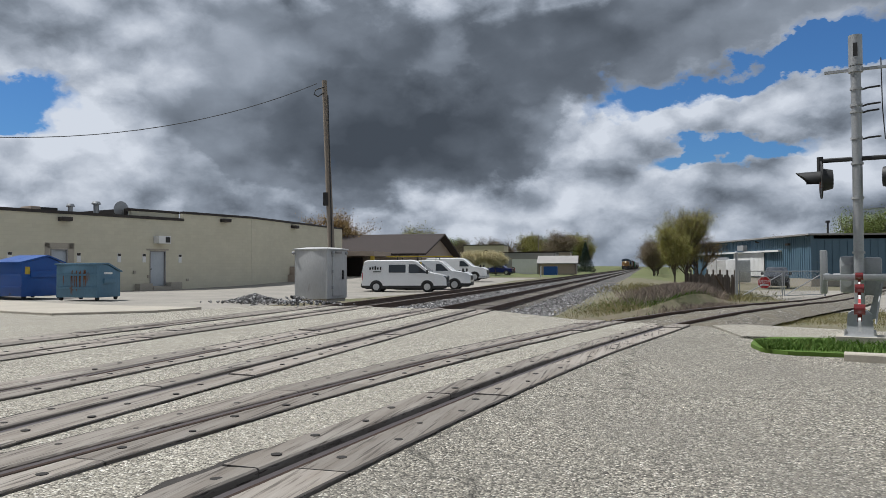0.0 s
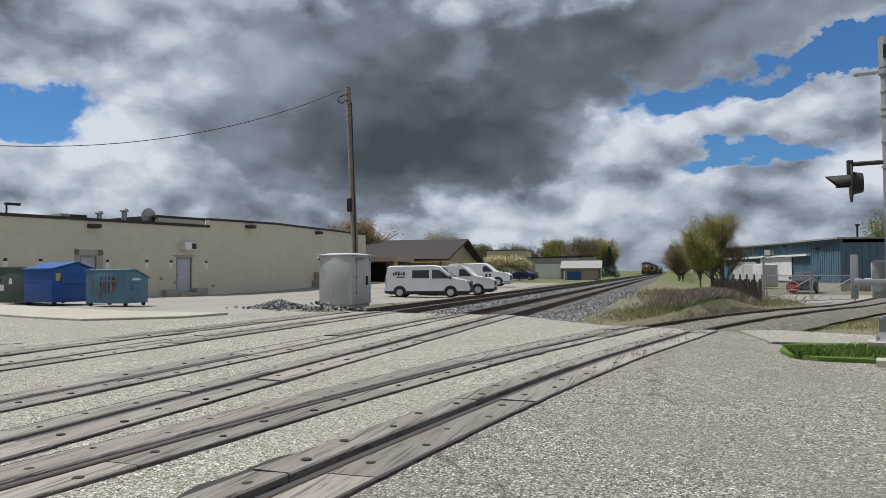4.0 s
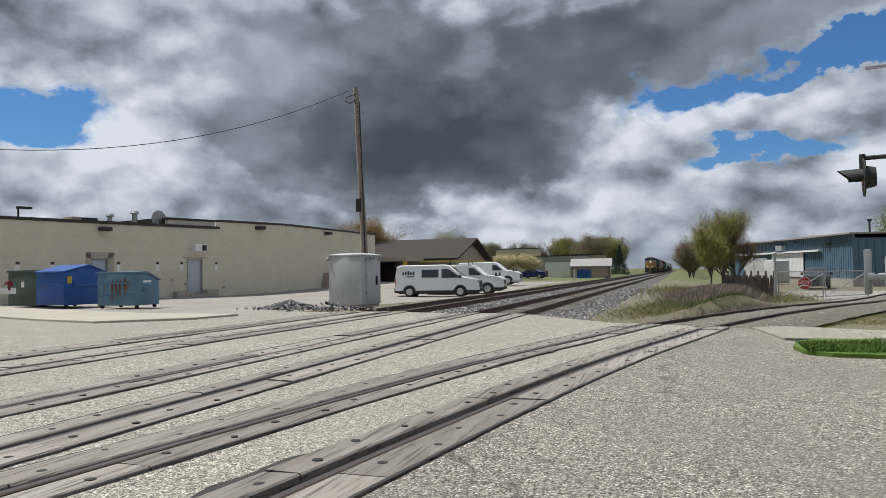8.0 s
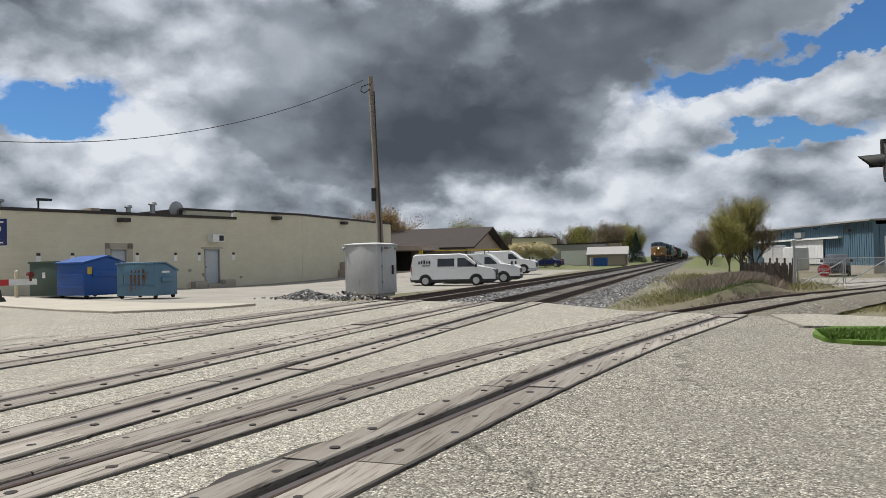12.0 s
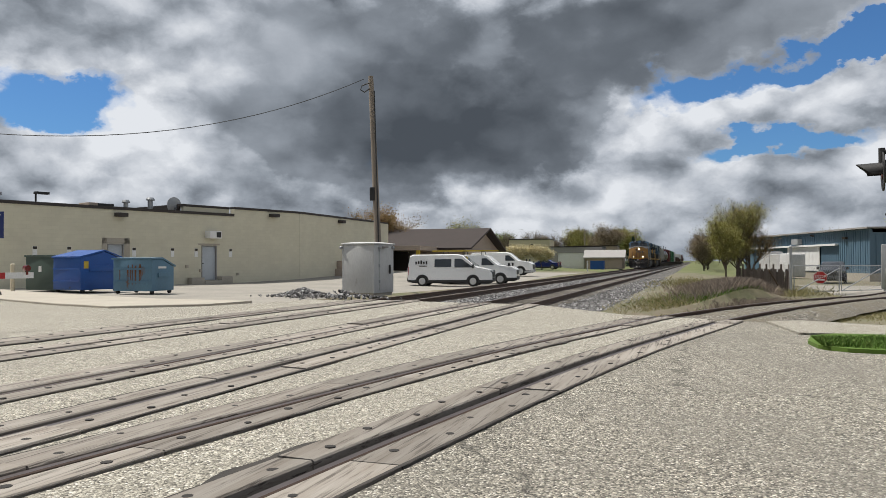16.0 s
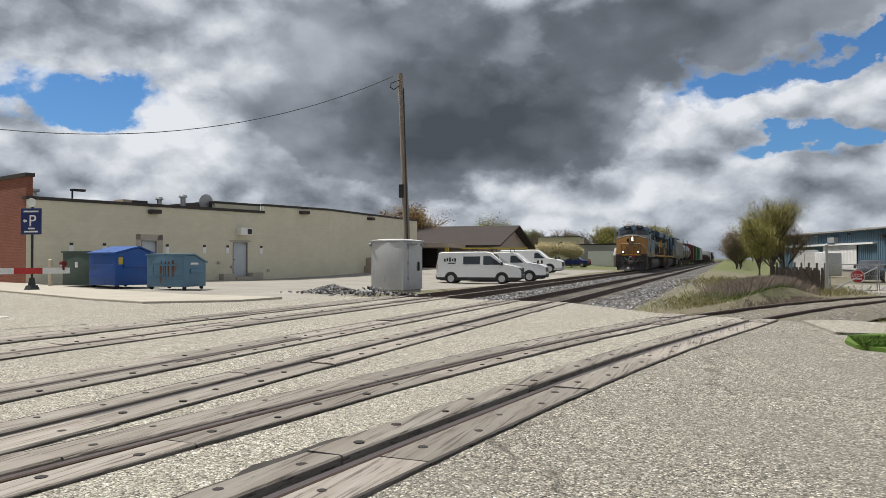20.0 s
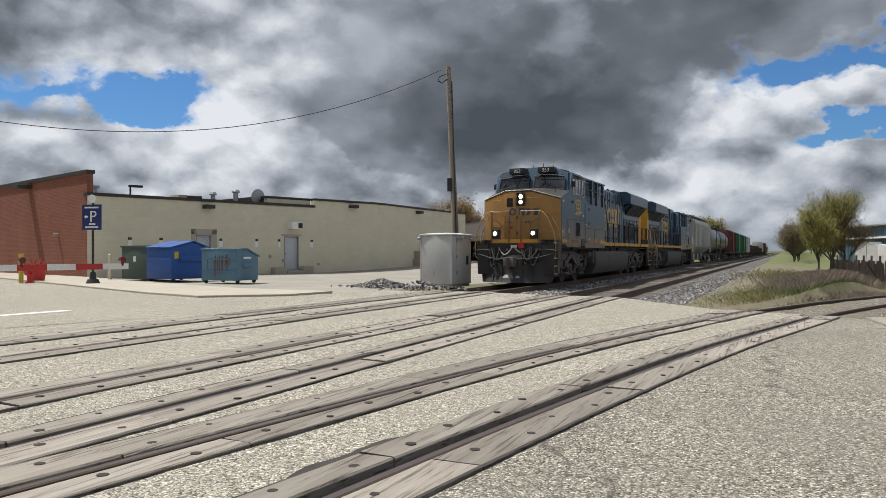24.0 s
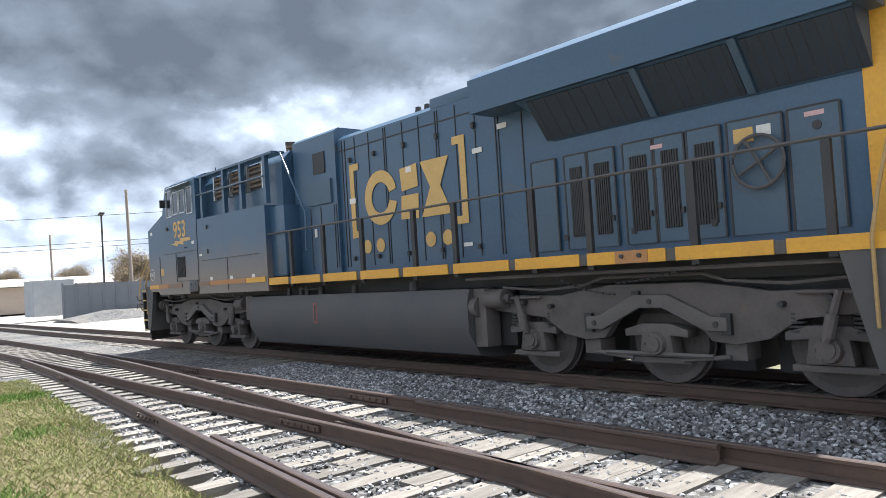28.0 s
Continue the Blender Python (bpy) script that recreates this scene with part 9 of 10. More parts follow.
def crossing_signal(at, turn, label, arm, bell=True, cross=True, lamp_z=2.55, more=0.0, bar=(1.0, 0.0)):
    """A mast with flashing lamps, a gate mechanism, counterweights and the lowered arm. Local -y: the way the arm points."""
    t = thing("crossing_signal", label, "railway signal", "crossing signals", at=pose(*at, 0, 0, turn))
    bm = fresh()
    cyl(bm, (0, 0, 0.1), (0, 0, 4.5 + more), 0.07, n=18)
    part("mast", bm, "galvanised", t, "galvanised steel mast")
    bm = fresh()
    loft(bm, [[(-0.22, -0.2, 0.05), (0.22, -0.2, 0.05), (0.22, 0.2, 0.05), (-0.22, 0.2, 0.05)], [(-0.18, -0.17, 0.1), (0.18, -0.17, 0.1), (0.18, 0.17, 0.1), (-0.18, 0.17, 0.1)], [(-0.16, -0.15, 0.38), (0.16, -0.15, 0.38), (0.16, 0.15, 0.38), (-0.16, 0.15, 0.38)], [(-0.1, -0.1, 0.43), (0.1, -0.1, 0.43), (0.1, 0.1, 0.43), (-0.1, 0.1, 0.43)]])
    base = part("base", bm, "grey_steel", t)
    part("footing", fresh_box(-0.32, 0.32, -0.3, 0.3, -0.2, 0.05), "concrete", base)
    bm = fresh()
    for x in (-0.19, 0.19):
        for y in (-0.17, 0.17):
            cyl(bm, (x, y, 0.05), (x, y, 0.13), 0.02, n=6)
    parts_of("anchor_bolt", bm, "galvanised", base)
    bm = fresh()
    cyl(bm, (0, 0, 4.12 + more), (0, 0, 4.58 + more), 0.095, n=18)
    cyl(bm, (0, 0, 4.02 + more), (0, 0, 4.1 + more), 0.1, n=18)
    part("bell", bm, "galvanised", t)
    part("bell_slot", fresh_box(-0.03, 0.03, -0.1, -0.085, 4.25 + more, 4.45 + more), "black", t)
    bm = fresh()
    for z in (0.95, 1.28, 2.1, 2.62, 3.0, 3.4, 3.5, 3.75):
        cyl(bm, (0, 0, z), (0, 0, z + 0.035), 0.085, n=16)
    parts_of("clamp", bm, "grey_steel", t)
    # lamps on a crossbar, both ways
    bm = fresh()
    bx, by = bar
    tube(bm, [(-0.52 * bx, -0.52 * by, lamp_z + 0.16), (0.52 * bx, 0.52 * by, lamp_z + 0.16)], 0.035)
    for s in (-1, 1):
        cyl(bm, (s * 0.5 * bx, s * 0.5 * by, lamp_z + 0.22), (s * 0.5 * bx, s * 0.5 * by, lamp_z), 0.045, n=10)
    part("crossbar", bm, "black", t)
    return t


near = crossing_signal((2.74, 12.6, 0.1), -13.9, "galvanised crossing signal with hooded lamps and a lowered gate arm", None)
for s in (-1, 1):
    flasher(near, (s * 0.5, 0, 2.42), (s * 1.0, -0.12, -0.02))
bm = fresh()
for z, ln in ((3.75, 0.32), (3.5, 0.32), (3.4, 0.3), (3.0, 0.32)):
    tube(bm, [(0.08, 0, z), (0.15, 0, z + 0.02), (ln, 0, z + 0.03)], 0.015, 6)
tube(bm, [(0.33, 0, 4.2), (0.34, 0, 3.45), (0.37, 0, 2.98)], 0.008, 5)
part("sign_brackets", bm, "black", near, "bare sign brackets and a whip antenna")
bm = fresh()
tube(bm, [(0.08, 0, 1.95), (0.6, 0.1, 1.97)], 0.014, 6)
cyl(bm, (0.58, 0.1, 0.9), (0.58, 0.1, 1.97), 0.022, n=8)
box(bm, -0.42, 0.42, -0.02, 0.02, 4.04, 4.08)
parts_of("side_arm", bm, "galvanised", near)


def gate_machine(t, z=1.0):
    bm = fresh()
    box(bm, -0.26, 0.04, 0.1, 0.5, z - 0.25, z + 0.32, 0.06)
    box(bm, 0.06, 0.3, 0.1, 0.5, z - 0.28, z + 0.3, 0.05)
    cyl(bm, (-0.16, 0.08, z + 0.1), (-0.16, 0.12, z + 0.1), 0.09, n=14)
    cyl(bm, (-0.16, 0.08, z - 0.08), (-0.16, 0.12, z - 0.08), 0.07, n=14)
    cyl(bm, (-0.35, 0.3, z), (0.45, 0.3, z), 0.05, n=12)
    part("gate_machine", bm, "grey_steel", t, "grey gate machine case")
    for s in (-1, 1):
        bm = fresh()
        box(bm, s * 0.44 - 0.03, s * 0.44 + 0.03, -0.2, 0.9, z - 0.06, z + 0.05, 0.01)
        part("gate_fork", bm, "galvanised", t)
        bm = fresh()
        box(bm, s * 0.5 - 0.05, s * 0.5 + 0.05, 0.6, 0.95, z - 0.28, z + 0.42, 0.02)
        part("counterweight", bm, "galvanised", t)
    bm = fresh()
    box(bm, -0.47, 0.6, -0.24, -0.16, z - 0.05, z + 0.04, 0.01)
    part("gate_yoke", bm, "galvanised", t)


gate_machine(near, 0.93)


def gate_arm(t, z, length, drop, n, lamps):
    arm = part("gate_arm", fresh_box(-0.006, 0.006, -0.2 - length, -0.2, z - 0.02, z + 0.02), "white", t, "red and white striped gate arm") if not drop else part("gate_arm", loft(fresh(), [[(-0.006, y, h - 0.02), (0.006, y, h - 0.02), (0.006, y, h + 0.02), (-0.006, y, h + 0.02)] for y, h in ((-0.2, z), (-0.2 - length, z - drop))]), "white", t, "red and white striped gate arm")
    red, wht = fresh(), fresh()
    stripes((red, wht), (0, -0.2, z), (0, -0.2 - length, z - drop), n, 0.055, 0.012)
    parts_of("red_band", red, "red", arm)
    parts_of("white_band", wht, "white", arm)
    for f in lamps:
        bm = fresh()
        y, zz = -0.2 - length * f, z - drop * f + 0.13
        for e in (-1, 1):
            cyl(bm, (0, y, zz), (e * 0.05, y, zz), 0.055, n=14)
        box(bm, -0.02, 0.02, y - 0.02, y + 0.02, zz - 0.12, zz)
        part("arm_lamp", bm, "lens", arm)


gate_arm(near, 0.86, 4.4, 0.34, 10, (0.12, 0.5, 0.95))
bm = fresh()
tube(bm, [(0.14, -0.1, 0.3), (0.2, -0.3, 0.25), (0.3, 0.1, 0.9)], 0.015, 6)
prism(bm, [(0.1, 0.3), (0.2, 0.3), (0.34, 0.95), (0.26, 0.95)], "y", 0.05, 0.12)
part("conduit", bm, "grey_steel", near)

far_signal = crossing_signal((-13.75, 4.83, 0.02), 163.0, "galvanised crossing signal with crossbuck and lowered gate arm", None, lamp_z=2.6, more=0.1, bar=(0.5, -0.85))
for k in (-1, 1):
    flasher(far_signal, (-0.25 + k * 0.2, -0.22 - k * 0.35, 2.82), (-0.85, -0.42, -0.02), 0.31)
    flasher(far_signal, (0.25 + k * 0.2, 0.2 - k * 0.35, 2.82), (0.85, 0.42, -0.02), 0.31)
bm = fresh()
tube(bm, [(0, 0, 3.7), (0.0, 0.35, 3.72), (0.05, 0.55, 3.95), (0.1, 0.8, 3.97)], 0.035)
part("side_crossbar", bm, "galvanised", far_signal)
flasher(far_signal, (0.14, 0.76, 3.75), (0.8, 0.55, 0), 0.3)
flasher(far_signal, (-0.02, 0.42, 3.62), (0.8, 0.55, 0), 0.3)
for a in (-39, 39):
    bm = fresh()
    box(bm, 0.085, 0.10, -0.6, 0.6, -0.105, 0.105)
    part("crossbuck", bm, "white", far_signal, "white crossbuck blade seen from behind", at=pose(0, 0, 4.83, a, 0, 0))
part("track_plate", fresh_box(0.085, 0.1, -0.36, 0.45, 4.06, 4.33), "white", far_signal)
part("sign_back", fresh_box(0.085, 0.1, -0.2, 0.47, 1.83, 2.45), "galvanised", far_signal)
bm = fresh()
prism(bm, [(0.3, 1.68), (-0.5, 1.6), (-0.58, 1.2), (-0.1, 1.02), (0.2, 1.3)], "x", -0.24, 0.1, 0.02)
cyl(bm, (-0.3, 0.18, 1.52), (-0.24, 0.18, 1.52), 0.04, n=12)
part("gate_machine", bm, "grey_steel", far_signal, "grey gate machine case")
for k in (-1, 1):
    bm = fresh()
    box(bm, k * 0.3 - 0.06, k * 0.3 + 0.06, 0.45, 1.15, 1.28, 1.7, 0.02)
    part("counterweight", bm, "coping", far_signal)
    bm = fresh()
    prism(bm, [(0.5, 1.42), (0.5, 1.54), (-0.5, 1.12), (-0.5, 0.94)], "x", k * 0.3 - 0.03, k * 0.3 + 0.03)
    part("gate_fork", bm, "galvanised", far_signal)
gate_arm(far_signal, 0.96, 5.9, 0.0, 12, (0.35, 0.68, 0.98))


# ---- street things ----
def parking_sign():
    t = thing("parking_sign", "dark blue parking sign on a black post", "sign", at=pose(-25.2, 20.8, 0.035, 0, 0, 15))
    bm = fresh()
    cyl(bm, (0, 0, 0.35), (0, 0, 3.55), 0.045, n=12)
    part("post", bm, "black", t)
    bm = fresh()
    cyl(bm, (0, 0, 0), (0, 0, 0.16), 0.27, 0.2, n=16)
    cyl(bm, (0, 0, 0.16), (0, 0, 0.45), 0.14, 0.09, n=14)
    part("foot", bm, "black", t)
    bm = fresh()
    box(bm, -0.42, 0.42, -0.08, -0.05, 2.1, 3.1, 0.01)
    pl = part("plate", bm, "sign_blue", t)
    words("P", 0.62, pose(0.06, -0.085, 2.42) @ SOUTH, "white", pl, "letter")
    bm = fresh()
    for x0, x1, z in ((-0.3, 0.3, 2.95), (-0.12, 0.16, 2.3), (-0.28, 0.28, 2.18)):
        box(bm, x0, x1, -0.084, -0.08, z, z + 0.06)
    prism(bm, [(-0.33, 2.62), (-0.24, 2.7), (-0.24, 2.65), (-0.16, 2.65), (-0.16, 2.59), (-0.24, 2.59), (-0.24, 2.54)], "y", -0.084, -0.08)
    parts_of("bars", bm, "white", pl)
    bm = fresh()
    cyl(bm, (0, -0.04, 3.32), (0, -0.08, 3.32), 0.17, n=20)
    part("emblem", bm, "white", t)


parking_sign()


def hydrant(x, y, z):
    t = thing("fire_hydrant", "red fire hydrant on the footpath", "hydrant", "hydrants", at=pose(x, y, z))
    bm = fresh()
    cyl(bm, (0, 0, 0), (0, 0, 0.06), 0.17, n=14)
    cyl(bm, (0, 0, 0.06), (0, 0, 0.52), 0.11, n=14)
    cyl(bm, (0, 0, 0.52), (0, 0, 0.58), 0.15, n=14)
    ball(bm, (0, 0, 0.6), 0.12, 2)
    cyl(bm, (-0.2, 0, 0.4), (0.2, 0, 0.4), 0.06, n=10)
    cyl(bm, (0, -0.19, 0.38), (0, 0, 0.38), 0.075, n=10)
    part("body", bm, "red", t)


hydrant(-27.8, 20.0, 0.035)


def planter(x, y, z):
    t = thing("flower_pot", "red flower pot on the footpath", "planter", "flower pots", at=pose(x, y, z))
    bm = fresh()
    cyl(bm, (0, 0, 0), (0, 0, 0.55), 0.24, 0.36, n=16)
    part("pot", bm, "red", t)
    o = new("flowers", leaves_mesh("flowers", [Vector((0, 0, 0.65))], 260, 0.05, 0.17, "bloom", 3))
    o.parent = t


M["bloom"] = leaf_mat("bloom", [(0.0, (0.30, 0.02, 0.02)), (0.7, (0.35, 0.03, 0.03)), (1.0, (0.06, 0.09, 0.03))])
planter(-29.5, 21.6, 0.035)
planter(-38.2, 25.1, 0.035)
b = thing("bollard", "yellow steel bollard on the footpath", "bollard")
bm = fresh()
cyl(bm, (-28.9, 20.4, 0), (-28.9, 20.4, 1.2), 0.09, n=14)
part("post", bm, "yellow_paint", b)


def street_lamp(x, y, h=4.2):
    t = thing("street_lamp", "black street lamp with a pale lantern", "street lamp", "street lamps", at=pose(x, y, 0))
    bm = fresh()
    cyl(bm, (0, 0, 0), (0, 0, 0.7), 0.16, 0.11, n=14)
    cyl(bm, (0, 0, 0.7), (0, 0, h - 0.7), 0.07, 0.05, n=12)
    part("post", bm, "black", t)
    bm = fresh()
    cyl(bm, (0, 0, h - 0.7), (0, 0, h - 0.15), 0.13, 0.22, n=14)
    part("lantern", bm, "pale_paint", t)
    bm = fresh()
    cyl(bm, (0, 0, h - 0.15), (0, 0, h), 0.24, 0.05, n=14)
    part("cap", bm, "black", t)


street_lamp(-54.0, 24.0, 5.0)
street_lamp(-73.0, 26.5, 5.0)
street_lamp(-26.5, -2.6, 4.4)


def shop(name, label, at, wd, h, wall, sign=None, dp=12, door=(0.4, 0.55), holes=((0.1, 0.3, 0.25, 0.75), (0.62, 0.9, 0.25, 0.75))):
    """A shop house: wall with openings, panes, door, fascia and roof."""
    t = thing(name, label, "building", "shops along the street", at=at)
    hs = [(a * wd, b * wd, c * h * 0.8, d * h * 0.8) for a, b, c, d in holes] + [(door[0] * wd, door[1] * wd, 0, 2.2)]
    bm = fresh()
    holed(bm, 0, wd, 0, h, 0.3, hs)
    box(bm, 0, 0.3, 0.3, dp, 0, h)
    box(bm, wd - 0.3, wd, 0.3, dp, 0, h)
    box(bm, 0, wd, dp, dp + 0.3, 0, h)
    part("wall", bm, wall, t)
    for q in hs[:-1]:
        w = part("window", fresh_box(q[0], q[1], 0.12, 0.16, q[2], q[3]), "glass", t)
        bm = fresh()
        for e in ((q[0], q[0] + 0.06, q[2], q[3]), (q[1] - 0.06, q[1], q[2], q[3]), (q[0], q[1], q[3] - 0.06, q[3]), (q[0], q[1], q[2], q[2] + 0.06)):
            box(bm, e[0], e[1], 0.06, 0.2, e[2], e[3])
        part("window_frame", bm, "siding_grey", w)
    q = hs[-1]
    part("door", fresh_box(q[0], q[1], 0.12, 0.17, q[2], q[3]), "glass", t)
    part("coping", fresh_box(-0.08, wd + 0.08, -0.08, 0.4, h, h + 0.15), "coping", t)
    part("roof", fresh_box(0.3, wd - 0.3, 0.3, dp, h - 0.3, h - 0.2), "coping", t)
    if sign:
        c, z0, z1, x0, x1 = sign
        s = part("fascia", fresh_box(x0 * wd, x1 * wd, -0.12, 0, z0, z1), c, t)
        bm = fresh()
        for k in range(4):
            a = x0 * wd + (x1 - x0) * wd * (0.1 + 0.21 * k)
            box(bm, a, a + (x1 - x0) * wd * 0.16, -0.128, -0.12, (z0 + z1) / 2 - 0.16, (z0 + z1) / 2 + 0.16)
        parts_of("bars", bm, "white", s)
    return t


shop("shop", "narrow tan brick shop with a red sign", facing(-100, 40.5, 0, -17), 13, 5.2, "tan_brick", ("red", 3.3, 4.7, 0.3, 0.95))
shop("shop", "dark grey shop house further along the street", facing(-112, 36, 0, -17), 16, 4.6, "siding_grey", None)
shop("shop", "low shop with a teal roof band", facing(-118, 25, 0, -17), 18, 3.6, "siding_tan", ("teal", 2.6, 3.9, 0, 1))
# south of the street
shop("shop", "green painted corner house behind the signal", facing(-75, 1.5, 0, 60), 9, 6.5, "car_green", None, 8)
shop("warehouse_shop", "low grey store with a white porch", facing(-60.0, -16.5, 0, 35), 26, 4.6, "siding_tan", ("siding_grey", 2.9, 3.5, 0, 1), 14)


# ---- vehicles ----
TRANSIT = [(0, 0.42), (-0.02, 1.2), (0.12, 1.95), (0.3, 2.05), (3.2, 2.07), (3.55, 2.0), (4.45, 1.28), (5.2, 1.1), (5.45, 0.9), (5.5, 0.42)]
WIN_T = [[(1.75, 1.25), (1.75, 1.75), (2.85, 1.76), (2.85, 1.25)], [(3.05, 1.22), (3.05, 1.78), (3.5, 1.78), (4.2, 1.28), (4.2, 1.22)]]
van = vehicle("van", "white low-roof work van with dark lower trim", pose(-18.25, 45.6, -0.38, 0, 0, 9), "white_car", 5.5, 2.0, TRANSIT, 1.15, WIN_T, (0.95, 4.25), 0.34)
bm = fresh()
for k in range(5):
    box(bm, 0.5 + k * 0.17, 0.6 + k * 0.17, -1.0, -0.99, 1.42 + 0.03 * (k % 2), 1.6 + 0.04 * (k % 3))
box(bm, 0.75, 1.25, -1.0, -0.99, 1.28, 1.34)
parts_of("lettering_bars", bm, "black", van)
ECON = [(0, 0.45), (0, 1.9), (0.1, 2.02), (3.2, 2.05), (3.5, 1.95), (4.2, 1.36), (5.2, 1.22), (5.5, 1.0), (5.52, 0.45)]
WIN_E = [[(3.1, 1.3), (3.1, 1.78), (3.45, 1.78), (3.95, 1.36), (3.95, 1.3)]]
rack_van = vehicle("van", "white work van with a ladder rack on its roof", pose(-17.6, 49.6, -0.34, 0, 0, 7), "white_car", 5.5, 2.0, ECON, 1.2, WIN_E, (1.0, 4.4), 0.36)
bm = fresh()
for x in (0.4, 1.8, 3.1):
    for s in (-1, 1):
        box(bm, x - 0.02, x + 0.02, s * 0.85 - 0.02, s * 0.85 + 0.02, 2.0, 2.25)
    box(bm, x - 0.02, x + 0.02, -0.9, 0.9, 2.22, 2.26)
parts_of("roof_rack", bm, "black", rack_van)
bm = fresh()
for s in (-0.75, -0.35):
    box(bm, -0.4, 4.2, s - 0.03, s + 0.03, 2.26, 2.34)
for k in range(13):
    box(bm, -0.3 + k * 0.35, -0.26 + k * 0.35, -0.75, -0.35, 2.28, 2.32)
part("ladder", bm, "yellow_paint", rack_van, "yellow ladder on the rack")
econ = vehicle("van", "white full-size van with chrome bumper", pose(-19.6, 64.3, -0.02, 0, 0, 5), "white_car", 5.52, 2.02, ECON, 1.2, WIN_E, (1.0, 4.45), 0.38, lower="silver")
SEDAN = [(0, 0.4), (0.02, 0.95), (0.9, 1.05), (1.5, 1.42), (2.6, 1.44), (3.4, 1.02), (4.4, 0.88), (4.6, 0.6), (4.6, 0.38)]
WIN_S = [[(1.1, 1.03), (1.6, 1.35), (2.2, 1.37), (2.2, 1.03)], [(2.28, 1.03), (2.28, 1.37), (2.6, 1.36), (3.15, 1.03)]]
vehicle("car", "dark blue sedan parked beyond the lot", pose(-19.5, 108, 0.05, 0, 0, 175), "car_blue", 4.6, 1.8, SEDAN, 0.95, WIN_S, (0.85, 3.7), 0.32, "car")
for k in range(3):
    vehicle("car", "dark sedan parked before the far houses", pose(-33 + k * 3.0, 112 + k, 0.05, 0, 0, 100), "car_dark", 4.6, 1.8, SEDAN, 0.95, WIN_S, (0.85, 3.7), 0.32, "car")
SUV = [(0, 0.45), (0.02, 1.1), (0.25, 1.65), (0.5, 1.72), (2.7, 1.74), (3.1, 1.62), (3.75, 1.12), (4.6, 1.02), (4.78, 0.8), (4.8, 0.42)]
WIN_U = [[(0.4, 1.15), (0.5, 1.55), (1.4, 1.6), (1.4, 1.15)], [(1.5, 1.15), (1.5, 1.6), (2.5, 1.6), (2.5, 1.15)], [(2.6, 1.15), (2.6, 1.6), (2.95, 1.58), (3.5, 1.15)]]
vehicle("suv", "dark blue-grey SUV parked in the fenced yard", pose(10.6, 70.5, -0.62, 0, 0, -100), "car_dark", 4.8, 1.9, SUV, 1.08, WIN_U, (0.9, 3.85), 0.37, "suv")
MINI = [(0, 0.42), (0.0, 1.1), (0.2, 1.62), (0.5, 1.72), (3.0, 1.74), (3.35, 1.62), (4.3, 1.08), (5.0, 0.92), (5.15, 0.7), (5.15, 0.38)]
WIN_M = [[(0.4, 1.1), (0.5, 1.52), (1.5, 1.58), (1.5, 1.1)], [(1.6, 1.1), (1.6, 1.58), (2.7, 1.6), (2.7, 1.1)], [(2.8, 1.1), (2.8, 1.58), (3.15, 1.56), (3.9, 1.1)]]
vehicle("minivan", "grey-brown minivan turning on the street beyond the gate", pose(-33.4, 12.0, 0.0, 0, 0, -51), "car_grey", 5.15, 1.98, MINI, 1.05, WIN_M, (0.95, 4.05), 0.34, "minivan")
vehicle("car", "silver car with a bright grille further along the street", pose(-47.5, 6.5, 0.0, 0, 0, -60), "pale_paint", 4.6, 1.8, SEDAN, 0.95, WIN_S, (0.85, 3.7), 0.32, "car")


# ---- houses beyond the lot ----
def gable_house(name, label, at, wd, dp, eave, ridge, wall, roof, over=0.5):
    """A long house with its ridge along local x; the gable shows at both ends."""
    t = thing(name, label, "building", at=at)
    bm = fresh()
    box(bm, 0, wd, 0, 0.25, 0, eave)
    box(bm, 0, wd, dp - 0.25, dp, 0, eave)
    for x in (0, wd - 0.25):
        prism(bm, [(0.0, 0), (dp, 0), (dp, eave), (dp / 2, ridge - 0.1), (0, eave)], "x", x, x + 0.25)
    part("wall", bm, wall, t)
    for s in (0, 1):
        bm = fresh()
        y0, y1 = (-over, dp / 2) if s == 0 else (dp / 2, dp + over)
        k = (ridge - eave) / (dp / 2)
        z0, z1 = (eave - over * k, ridge) if s == 0 else (ridge, eave - over * k)
        loft(bm, [[(x, y0, z0), (x, y1, z1), (x, y1, z1 + 0.16), (x, y0, z0 + 0.16)] for x in (-over, wd + over)])
        part("roof", bm, roof, t)
    return t


hall = gable_house("hall", "tan hall with a broad brown shingle roof", facing(-49.0, 66.0, -0.1, 4), 27.5, 17.0, 2.7, 4.75, "siding_tan", "brown_roof", 0.9)
bm = fresh()
box(bm, 10, 25, -6.5, 0.2, 2.35, 2.75)
part("porch_roof", bm, "siding_tan", hall)
part("porch_wall", fresh_box(3, 22, -0.6, -0.3, 0, 2.3), "dark_bay", hall)
for x in (10.2, 17, 24.6):
    part("porch_post", fresh_box(x, x + 0.3, -6.3, -6.0, 0, 2.4), "yellow_paint" if x > 24 else "siding_tan", hall)
for x, z in ((9.5, 3.9), (16.5, 4.0), (11, 4.1), (22.5, 3.2)):
    bm = fresh()
    cyl(bm, (x, 4.2, z - 0.8), (x, 4.2, z + 0.25), 0.13, n=10)
    cyl(bm, (x, 4.2, z + 0.25), (x, 4.2, z + 0.4), 0.22, 0.14, n=10)
    part("roof_vent", bm, "galvanised", hall)


